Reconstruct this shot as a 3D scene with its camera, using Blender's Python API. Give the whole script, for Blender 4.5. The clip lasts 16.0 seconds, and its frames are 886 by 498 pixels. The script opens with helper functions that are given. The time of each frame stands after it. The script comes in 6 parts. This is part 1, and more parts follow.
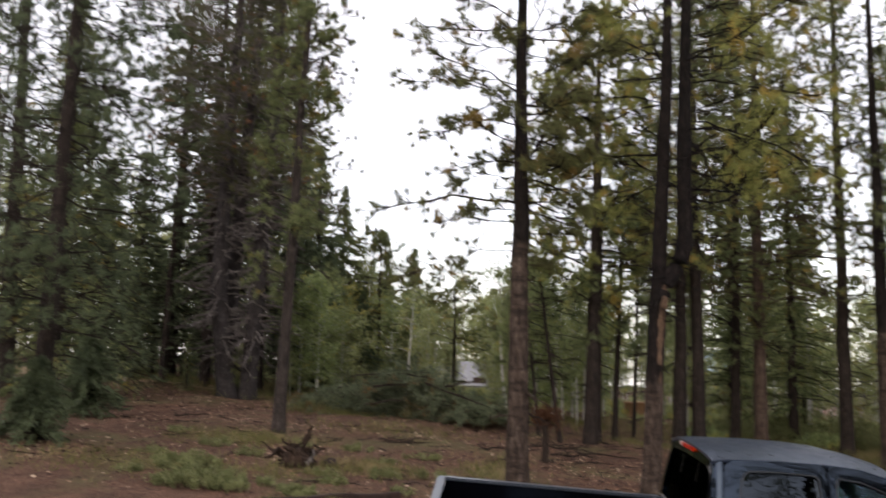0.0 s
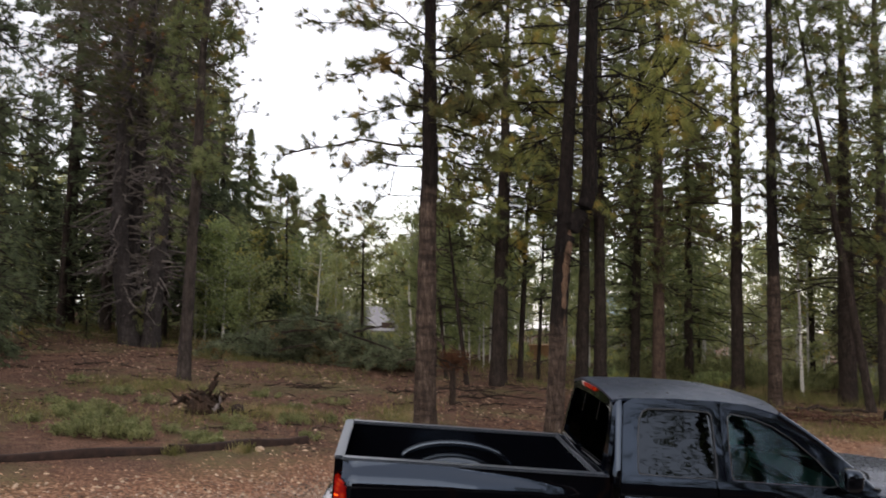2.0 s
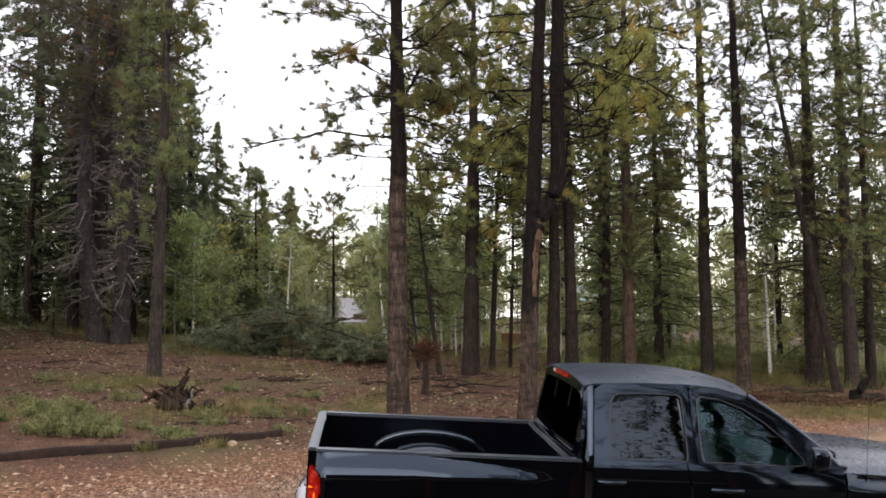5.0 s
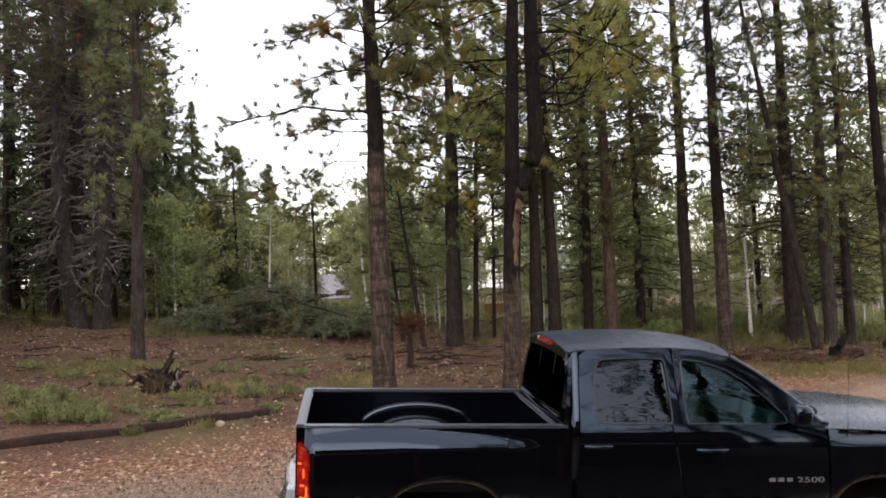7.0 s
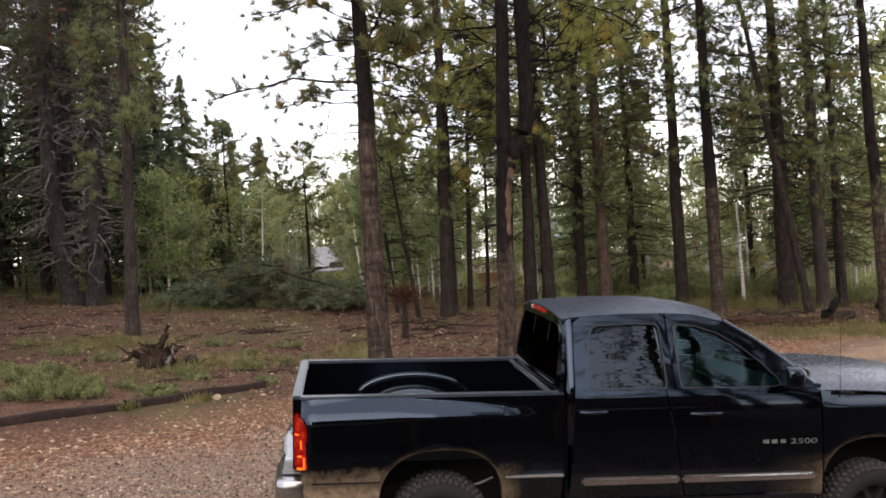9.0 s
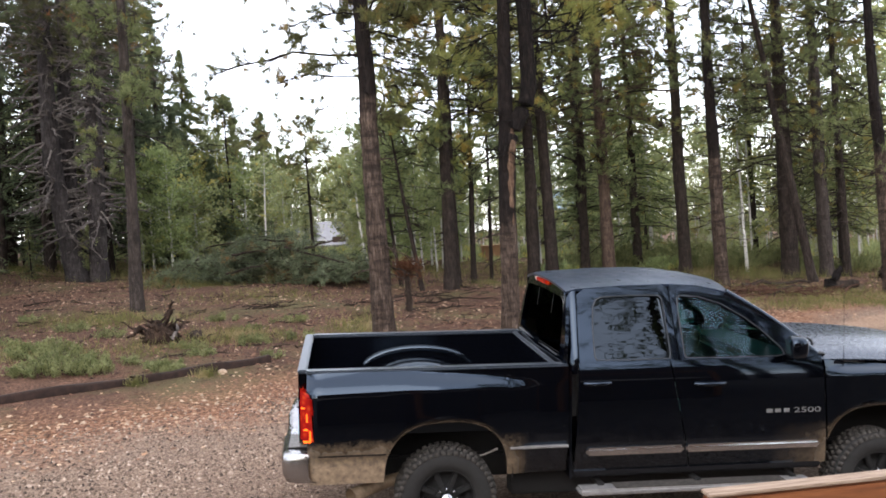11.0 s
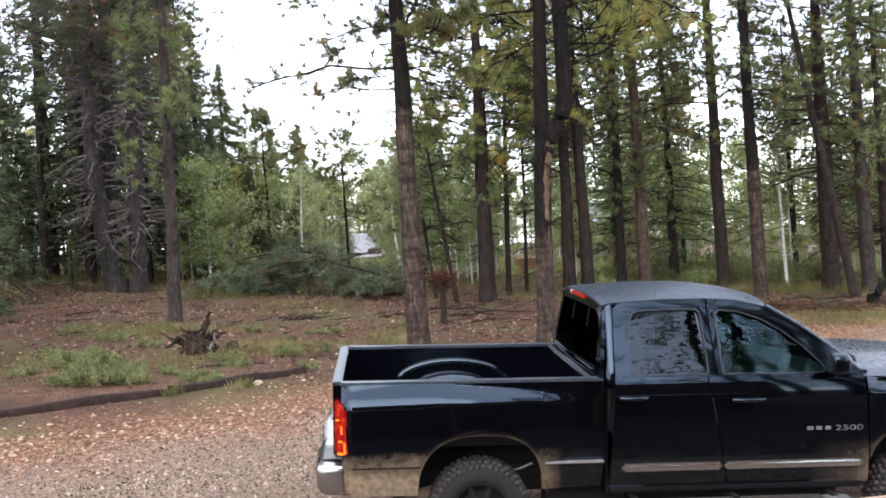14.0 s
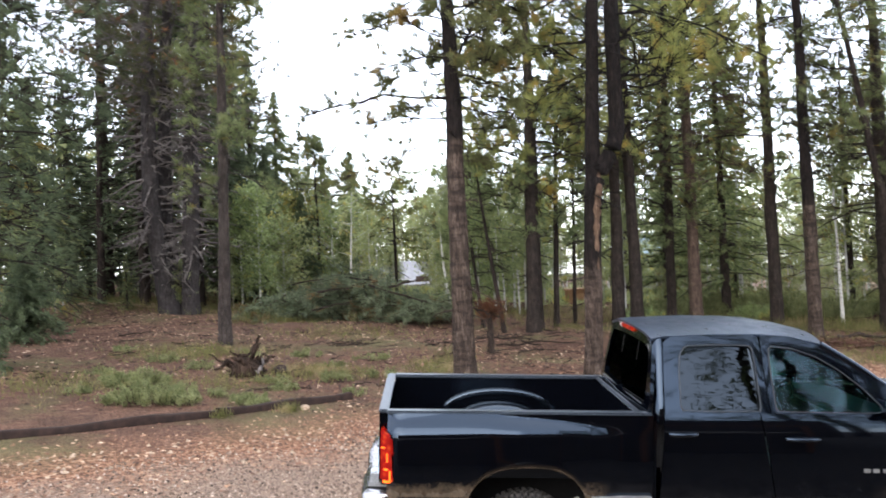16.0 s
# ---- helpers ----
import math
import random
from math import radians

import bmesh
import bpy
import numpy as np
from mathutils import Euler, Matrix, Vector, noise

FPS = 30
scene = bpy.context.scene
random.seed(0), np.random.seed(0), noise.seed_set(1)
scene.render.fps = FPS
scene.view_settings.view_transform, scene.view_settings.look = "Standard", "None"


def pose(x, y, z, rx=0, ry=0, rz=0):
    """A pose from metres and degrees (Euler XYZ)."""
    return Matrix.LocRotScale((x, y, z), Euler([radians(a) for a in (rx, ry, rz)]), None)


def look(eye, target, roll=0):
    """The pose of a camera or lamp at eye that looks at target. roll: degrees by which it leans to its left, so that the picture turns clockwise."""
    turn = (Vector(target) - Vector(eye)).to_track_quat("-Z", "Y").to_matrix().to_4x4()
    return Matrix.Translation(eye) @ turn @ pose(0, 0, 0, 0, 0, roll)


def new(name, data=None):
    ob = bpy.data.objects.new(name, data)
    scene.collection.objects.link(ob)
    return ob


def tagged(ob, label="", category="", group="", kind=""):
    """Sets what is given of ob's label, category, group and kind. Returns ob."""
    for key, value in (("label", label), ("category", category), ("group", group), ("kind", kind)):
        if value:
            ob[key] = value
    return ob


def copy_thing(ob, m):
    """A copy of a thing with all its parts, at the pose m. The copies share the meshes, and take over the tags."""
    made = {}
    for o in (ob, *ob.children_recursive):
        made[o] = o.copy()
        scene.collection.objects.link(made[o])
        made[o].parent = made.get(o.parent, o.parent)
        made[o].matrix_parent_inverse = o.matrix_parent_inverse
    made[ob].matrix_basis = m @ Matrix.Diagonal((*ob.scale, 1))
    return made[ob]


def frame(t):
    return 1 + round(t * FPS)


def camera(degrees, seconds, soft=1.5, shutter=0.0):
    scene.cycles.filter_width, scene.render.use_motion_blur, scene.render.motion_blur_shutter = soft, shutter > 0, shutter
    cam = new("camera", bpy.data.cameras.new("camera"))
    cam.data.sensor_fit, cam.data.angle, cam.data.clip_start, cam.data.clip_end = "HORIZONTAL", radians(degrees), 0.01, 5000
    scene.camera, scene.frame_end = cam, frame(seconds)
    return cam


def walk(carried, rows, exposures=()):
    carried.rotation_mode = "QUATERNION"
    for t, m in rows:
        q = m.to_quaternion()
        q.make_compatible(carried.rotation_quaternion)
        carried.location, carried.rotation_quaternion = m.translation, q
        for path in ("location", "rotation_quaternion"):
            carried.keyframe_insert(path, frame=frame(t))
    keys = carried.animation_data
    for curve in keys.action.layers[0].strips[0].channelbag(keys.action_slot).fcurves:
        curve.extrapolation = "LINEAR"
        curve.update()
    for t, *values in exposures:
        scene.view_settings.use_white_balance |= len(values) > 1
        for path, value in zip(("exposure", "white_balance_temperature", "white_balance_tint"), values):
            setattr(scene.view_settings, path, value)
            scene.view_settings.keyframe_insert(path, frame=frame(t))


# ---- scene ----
# seconds, eye in metres, turn in degrees
ROWS = [
    (0, -0.636, -6.849, 2.534, 97.81, -1.44, 2.57),
    (0.5, -0.635, -6.844, 2.530, 96.44, -0.97, -0.88),
    (1, -0.632, -6.843, 2.530, 95.92, -0.73, -1.38),
    (1.5, -0.633, -6.843, 2.529, 95.63, -0.78, -1.50),
    (2, -0.634, -6.844, 2.530, 94.44, -0.88, -3.27),
    (2.5, -0.631, -6.843, 2.525, 93.68, -0.64, -4.20),
    (3, -0.632, -6.844, 2.524, 93.17, -0.74, -4.71),
    (3.5, -0.630, -6.844, 2.524, 93.46, -0.63, -4.98),
    (6, -0.630, -6.851, 2.525, 93.80, 1.28, -5.59),
    (6.5, -0.630, -6.846, 2.523, 92.90, 1.58, -6.38),
    (7, -0.630, -6.848, 2.526, 92.03, 2.41, -6.21),
    (7.5, -0.630, -6.847, 2.523, 91.22, 2.94, -6.15),
    (8, -0.627, -6.839, 2.522, 90.69, 3.27, -6.46),
    (8.5, -0.629, -6.844, 2.523, 90.47, 3.27, -6.67),
    (9, -0.627, -6.842, 2.521, 90.11, 3.46, -6.63),
    (11.5, -0.631, -6.840, 2.521, 88.20, 4.21, -6.32),
    (12, -0.628, -6.835, 2.520, 88.16, 4.28, -6.10),
    (12.5, -0.629, -6.839, 2.521, 88.63, 3.96, -5.96),
    (13, -0.634, -6.847, 2.525, 89.02, 3.97, -5.18),
    (13.5, -0.635, -6.852, 2.522, 89.27, 4.06, -4.45),
    (14, -0.629, -6.835, 2.524, 89.35, 3.84, -4.20),
    (14.5, -0.632, -6.830, 2.522, 89.47, 3.77, -3.88),
    (15, -0.635, -6.839, 2.525, 89.68, 3.73, -3.59),
    (15.5, -0.648, -6.869, 2.532, 90.27, 3.32, -2.75),
    (16, -0.641, -6.850, 2.530, 91.35, 2.67, -1.12),
]
cam = camera(52.78, 16.0, soft=1.75, shutter=0.6)
walk(cam, [(t, pose(x, y, z, rx, ry, rz)) for t, x, y, z, rx, ry, rz in ROWS],
     [(0.0, -0.47, 7150, 17), (0.5, -0.63, 7150, 17), (1.5, -0.63, 7150, 17), (2.5, -0.38, 7150, 17), (3.5, -0.1, 7150, 17),
      (7.0, -0.2, 7150, 17), (9.0, -0.17, 7150, 17), (11.5, 0.42, 6550, 13), (16.0, 0.55, 6400, 12)])

# ---- light: bright overcast sky, a weak wide sun behind the clouds ----
world = bpy.data.worlds.new("overcast")
scene.world = world
world.use_nodes = True
wn, wl = world.node_tree.nodes, world.node_tree.links
wn.clear()
sky = wn.new("ShaderNodeTexSky")
sky.sky_type, sky.sun_disc = "NISHITA", False
sky.sun_elevation, sky.sun_rotation = radians(31), radians(200)
sky_bg = wn.new("ShaderNodeBackground")
wl.new(sky.outputs[0], sky_bg.inputs[0])
sky_bg.inputs[1].default_value = 0.14
cloud_bg = wn.new("ShaderNodeBackground")
cloud_bg.inputs[0].default_value = (0.95, 0.975, 1.03, 1)
cloud_bg.inputs[1].default_value = 1.95
both = wn.new("ShaderNodeAddShader")
wout = wn.new("ShaderNodeOutputWorld")
wl.new(sky_bg.outputs[0], both.inputs[0])
wl.new(cloud_bg.outputs[0], both.inputs[1])
wl.new(both.outputs[0], wout.inputs[0])
sun = new("sun", bpy.data.lights.new("sun", "SUN"))
sun.data.energy, sun.data.angle, sun.data.color = 1.5, radians(60), (1.0, 0.96, 0.9)
sun.matrix_world = look((0, 0, 0), (0.3, 0.8, -0.52))


# ---- materials ----
def rgb(c):
    return (c[0], c[1], c[2], 1)


class Mat:
    """A small builder for node materials."""

    def __init__(self, name, rough=0.8, metal=0.0, spec=0.4):
        self.m = bpy.data.materials.new(name)
        self.m.use_nodes = True
        self.n, self.l = self.m.node_tree.nodes, self.m.node_tree.links
        self.b = self.n["Principled BSDF"]
        self.set("Roughness", rough)
        self.set("Metallic", metal)
        self.set("Specular IOR Level", spec)
        self.co = self.n.new("ShaderNodeTexCoord").outputs["Object"]

    def set(self, key, value):
        self.b.inputs[key].default_value = value

    def link(self, a, b):
        self.l.new(a, b)

    def mapped(self, scale):
        mp = self.n.new("ShaderNodeMapping")
        mp.inputs["Scale"].default_value = scale
        self.link(self.co, mp.inputs[0])
        return mp.outputs[0]

    def noise(self, scale, detail=4, rough=0.6, stretch=None, distort=0.0):
        t = self.n.new("ShaderNodeTexNoise")
        t.inputs["Scale"].default_value, t.inputs["Detail"].default_value = scale, detail
        t.inputs["Roughness"].default_value, t.inputs["Distortion"].default_value = rough, distort
        self.link(self.mapped(stretch) if stretch else self.co, t.inputs["Vector"])
        return t.outputs["Fac"]

    def voronoi(self, scale, stretch=None, feature="F1", out="Distance"):
        t = self.n.new("ShaderNodeTexVoronoi")
        t.feature = feature
        t.inputs["Scale"].default_value = scale
        self.link(self.mapped(stretch) if stretch else self.co, t.inputs["Vector"])
        return t.outputs[out]

    def island(self):
        return self.n.new("ShaderNodeNewGeometry").outputs["Random Per Island"]

    def each(self):
        return self.n.new("ShaderNodeObjectInfo").outputs["Random"]

    def ramp(self, fac, stops, smooth=False):
        r = self.n.new("ShaderNodeValToRGB")
        r.color_ramp.interpolation = "EASE" if smooth else "LINEAR"
        el = r.color_ramp.elements
        while len(el) < len(stops):
            el.new(0.5)
        for e, (p, c) in zip(el, stops):
            e.position, e.color = p, rgb(c if isinstance(c, tuple) else (c, c, c))
        self.link(fac, r.inputs[0])
        return r.outputs[0]

    def math(self, op, a, b=0.5, clamp=False):
        t = self.n.new("ShaderNodeMath")
        t.operation, t.use_clamp = op, clamp
        for i, v in enumerate((a, b)):
            if isinstance(v, (int, float)):
                t.inputs[i].default_value = v
            else:
                self.link(v, t.inputs[i])
        return t.outputs[0]

    def mix(self, fac, a, b, mode="MIX"):
        t = self.n.new("ShaderNodeMix")
        t.data_type, t.blend_type = "RGBA", mode
        for i, v in ((0, fac), (6, a), (7, b)):
            if isinstance(v, (int, float)):
                t.inputs[i].default_value = v
            elif isinstance(v, tuple):
                t.inputs[i].default_value = rgb(v)
            else:
                self.link(v, t.inputs[i])
        return t.outputs[2]

    def xyz(self):
        s = self.n.new("ShaderNodeSeparateXYZ")
        self.link(self.co, s.inputs[0])
        return s.outputs

    def colour(self, c):
        if isinstance(c, tuple):
            self.set("Base Color", rgb(c))
        else:
            self.link(c, self.b.inputs["Base Color"])
        return self

    def rough(self, r):
        self.link(r, self.b.inputs["Roughness"])
        return self

    def bump(self, h, strength=0.5, dist=0.02):
        t = self.n.new("ShaderNodeBump")
        t.inputs["Strength"].default_value, t.inputs["Distance"].default_value = strength, dist
        self.link(h, t.inputs["Height"])
        self.link(t.outputs[0], self.b.inputs["Normal"])
        return self


def foliage(name, dark, mid, light, odd=None, odd_share=0.0):
    """Leaves or needles: colour varies by blade and by clump; light passes through."""
    m = Mat(name, rough=0.6, spec=0.25)
    c = m.ramp(m.island(), [(0.0, dark), (0.5, mid), (1.0, light)])
    big = m.ramp(m.noise(0.9, 3), [(0.35, dark), (0.65, light)])
    c = m.mix(0.4, c, big)
    c = m.mix(0.35, c, m.ramp(m.noise(4.5, 2, 0.5), [(0.4, dark), (0.6, light)]))
    if odd:
        pick = m.ramp(m.noise(1.7, 2, 0.4), [(0.64 - 0.35 * odd_share, 0.0), (0.72 - 0.35 * odd_share, 1.0)])
        c = m.mix(pick, c, odd)
    m.colour(c)
    tr = m.n.new("ShaderNodeBsdfTranslucent")
    m.link(c, tr.inputs[0])
    ms = m.n.new("ShaderNodeMixShader")
    ms.inputs[0].default_value = 0.55
    m.link(m.b.outputs[0], ms.inputs[1])
    m.link(tr.outputs[0], ms.inputs[2])
    m.link(ms.outputs[0], m.n["Material Output"].inputs[0])
    return m.m


def bark(name, dark, mid, light, scar=0.0):
    m = Mat(name, rough=0.92, spec=0.15)
    plates = m.voronoi(9.0, (2.0, 2.0, 0.28), "DISTANCE_TO_EDGE")
    n = m.noise(14, 6, 0.65, (1, 1, 0.3))
    c = m.ramp(n, [(0.3, dark), (0.5, mid), (0.72, light)])
    c = m.mix(m.ramp(plates, [(0.0, 0.55), (0.09, 0.0)]), c, dark)
    c = m.mix(m.ramp(m.noise(3.2, 5, 0.7, (0.6, 0.6, 1.6)), [(0.42, 0.0), (0.62, 0.6)]), c, dark)
    c = m.mix(m.ramp(m.noise(0.8, 3), [(0.4, 0.0), (0.7, 0.55)]), c, mid)
    m.colour(c)
    h = m.math("ADD", m.ramp(plates, [(0.0, 0.0), (0.2, 1.0)]), n)
    m.bump(h, 0.8, 0.03)
    return m.m


BARK_PINE = bark("bark_pine", (0.018, 0.013, 0.011), (0.068, 0.047, 0.037), (0.155, 0.113, 0.09))


def bark_two(name, knee):
    """Brown bark below the knee, near-black bark above it."""
    m = Mat(name, rough=0.92, spec=0.15)
    plates = m.voronoi(9.0, (2.0, 2.0, 0.28), "DISTANCE_TO_EDGE")
    n = m.noise(14, 6, 0.65, (1, 1, 0.3))
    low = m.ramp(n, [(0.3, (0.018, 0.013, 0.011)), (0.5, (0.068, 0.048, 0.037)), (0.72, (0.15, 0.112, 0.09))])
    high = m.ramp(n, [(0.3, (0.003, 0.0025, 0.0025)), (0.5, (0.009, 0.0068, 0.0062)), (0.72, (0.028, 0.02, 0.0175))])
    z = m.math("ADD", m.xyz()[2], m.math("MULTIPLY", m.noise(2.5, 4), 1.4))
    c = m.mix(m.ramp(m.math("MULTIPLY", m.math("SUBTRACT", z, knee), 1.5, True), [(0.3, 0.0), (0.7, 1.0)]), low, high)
    c = m.mix(m.ramp(m.noise(3.4, 5, 0.7, (0.5, 0.5, 2.4)), [(0.45, 0.0), (0.62, 0.75)]), c, (0.014, 0.01, 0.009))
    m.colour(m.mix(m.ramp(plates, [(0.0, 0.6), (0.1, 0.0)]), c, (0.012, 0.009, 0.008)))
    m.bump(m.math("ADD", m.ramp(plates, [(0.0, 0.0), (0.2, 1.0)]), n), 0.8, 0.03)
    return m.m


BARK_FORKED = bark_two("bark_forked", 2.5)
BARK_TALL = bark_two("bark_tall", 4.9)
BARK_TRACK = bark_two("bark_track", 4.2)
BARK_SLIM = bark("bark_slim", (0.017, 0.014, 0.013), (0.055, 0.044, 0.039), (0.12, 0.096, 0.086))
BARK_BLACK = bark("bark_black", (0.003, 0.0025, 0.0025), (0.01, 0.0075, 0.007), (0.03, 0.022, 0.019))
BARK_RED = bark("bark_red", (0.03, 0.021, 0.017), (0.1, 0.068, 0.052), (0.2, 0.145, 0.115))
BARK_DARK = bark("bark_dark", (0.012, 0.009, 0.008), (0.035, 0.026, 0.022), (0.075, 0.06, 0.05))
BARK_OLD = bark("bark_old", (0.018, 0.016, 0.016), (0.055, 0.047, 0.046), (0.125, 0.11, 0.108))
BARK_GREY = bark("bark_grey", (0.07, 0.06, 0.055), (0.18, 0.155, 0.145), (0.34, 0.31, 0.29))
NEEDLE_PINE = foliage("needles_pine", (0.055, 0.066, 0.028), (0.14, 0.158, 0.056), (0.25, 0.265, 0.095), (0.32, 0.23, 0.07), 0.2)
NEEDLE_NEAR = foliage("needles_near", (0.034, 0.038, 0.018), (0.11, 0.118, 0.05), (0.24, 0.25, 0.1), (0.3, 0.21, 0.07), 0.18)
NEEDLE_YELLOW = foliage("needles_yellow", (0.085, 0.1, 0.034), (0.24, 0.262, 0.08), (0.42, 0.43, 0.14), (0.4, 0.29, 0.075), 0.22)
NEEDLE_GREEN = foliage("needles_green", (0.05, 0.066, 0.03), (0.145, 0.175, 0.075), (0.28, 0.31, 0.135), (0.24, 0.18, 0.05), 0.14)
NEEDLE_FRESH = foliage("needles_fresh", (0.06, 0.085, 0.04), (0.18, 0.23, 0.1), (0.36, 0.41, 0.18))
NEEDLE_OLIVE = foliage("needles_olive", (0.034, 0.036, 0.02), (0.08, 0.082, 0.04), (0.15, 0.15, 0.07), (0.26, 0.12, 0.06), 0.06)
NEEDLE_FIR = foliage("needles_fir", (0.044, 0.062, 0.036), (0.095, 0.126, 0.068), (0.17, 0.205, 0.11))
LEAF_ASPEN = foliage("leaves_aspen", (0.09, 0.11, 0.05), (0.32, 0.36, 0.16), (0.5, 0.54, 0.26), (0.5, 0.42, 0.12), 0.12)
LEAF_GREEN = foliage("leaves_green", (0.055, 0.08, 0.035), (0.25, 0.32, 0.135), (0.44, 0.52, 0.23), (0.48, 0.43, 0.13), 0.08)
LEAF_GOLD = foliage("leaves_gold", (0.2, 0.21, 0.06), (0.38, 0.37, 0.1), (0.56, 0.5, 0.15), (0.54, 0.36, 0.1), 0.12)
LEAF_SHRUB = foliage("leaves_shrub", (0.095, 0.112, 0.045), (0.18, 0.2, 0.085), (0.29, 0.305, 0.14))
BOUGH = foliage("cut_boughs", (0.03, 0.042, 0.024), (0.115, 0.145, 0.085), (0.26, 0.3, 0.18), (0.2, 0.13, 0.06), 0.12)
NEEDLE_DEAD = foliage("needles_dead", (0.03, 0.013, 0.008), (0.085, 0.036, 0.018), (0.17, 0.075, 0.035))


# ---- mesh helpers ----
rng = np.random.default_rng(7)


def mesh_from(name, verts, faces, mat, smooth=False):
    """A mesh from arrays; faces all of one size."""
    me = bpy.data.meshes.new(name)
    verts, faces = np.asarray(verts, np.float32), np.asarray(faces, np.int32)
    k = faces.shape[1]
    me.vertices.add(len(verts))
    me.vertices.foreach_set("co", verts.ravel())
    me.loops.add(faces.size)
    me.loops.foreach_set("vertex_index", faces.ravel())
    me.polygons.add(len(faces))
    me.polygons.foreach_set("loop_start", np.arange(0, faces.size, k, dtype=np.int32))
    if smooth:
        me.polygons.foreach_set("use_smooth", np.ones(len(faces), bool))
    me.update(calc_edges=True)
    me.materials.append(mat)
    return me


def child(name, me, parent, label=""):
    ob = new(name, me)
    ob.parent = parent
    if label:
        tagged(ob, label)
    return ob


def unit(v):
    return v / np.maximum(np.linalg.norm(v, axis=-1, keepdims=True), 1e-9)


def shards(points, dirs, n, length, width, spread, jitter=0.02):
    """n thin blades from each point, spreading about its direction."""
    p = np.repeat(points, n, 0) + rng.normal(0, jitter, (len(points) * n, 3))
    d = unit(np.repeat(unit(dirs), n, 0) + rng.normal(0, spread, (len(p), 3)))
    ln = length * rng.uniform(0.65, 1.2, (len(p), 1))
    side = unit(np.cross(d, rng.normal(0, 1, d.shape))) * width * rng.uniform(0.7, 1.2, (len(p), 1)) / 2
    v = np.stack([p - side, p + side, p + d * ln], 1).reshape(-1, 3)
    return v


def tris(v):
    return np.arange(len(v)).reshape(-1, 3)


def tubes(lines, radii, sides=5):
    """Tapered tubes along polylines: lines (N, K, 3), radii (N, K)."""
    lines, radii = np.asarray(lines, float), np.asarray(radii, float)
    n, k, _ = lines.shape
    t = np.gradient(lines, axis=1)
    t = unit(t)
    ref = np.where(np.abs(t[..., 2:3]) > 0.9, np.array([1.0, 0, 0]), np.array([0, 0, 1.0]))
    a = unit(np.cross(t, ref))
    b = np.cross(t, a)
    ang = np.linspace(0, 2 * np.pi, sides, endpoint=False)
    ring = a[:, :, None] * np.cos(ang)[None, None, :, None] + b[:, :, None] * np.sin(ang)[None, None, :, None]
    v = lines[:, :, None] + ring * radii[:, :, None, None]
    idx = np.arange(n * k * sides).reshape(n, k, sides)
    nx = np.roll(idx, -1, 2)
    f = np.stack([idx[:, :-1], nx[:, :-1], nx[:, 1:], idx[:, 1:]], -1).reshape(-1, 4)
    return v.reshape(-1, 3), f


def wob(u, seed, n=5, f0=1.0):
    """Smooth one-dimensional noise in about -1..1."""
    r = np.random.default_rng(seed)
    return sum(np.sin(u * f0 * (1.7 ** i) + r.uniform(0, 6.28)) / (1.4 ** i) for i in range(n)) / 2.2


# ---- ground ----
SLOPE_X, SLOPE_Y = -0.0595, 0.0418


def ease(u, a, b):
    """Linear up to a, levelling out by b."""
    s = np.abs(u)
    over = np.clip((s - a) / (b - a), 0, None)
    return np.sign(u) * np.where(s < a, s, a + (b - a) * 0.5 * np.tanh(2 * over))


def ground_z(x, y):
    x, y = np.asarray(x, float), np.asarray(y, float)
    z = SLOPE_X * ease(x, 22, 50) + SLOPE_Y * ease(y, 28, 40)
    rough = np.clip((np.hypot(x, y - 3) - 5) / 8, 0, 1)
    z = z + rough * 0.035 * (np.sin(x * 1.1 + 0.6 * y) + np.sin(0.9 * y - 0.7 * x + 1) + 0.5 * np.sin(2.3 * x + 1.9 * y))
    return z


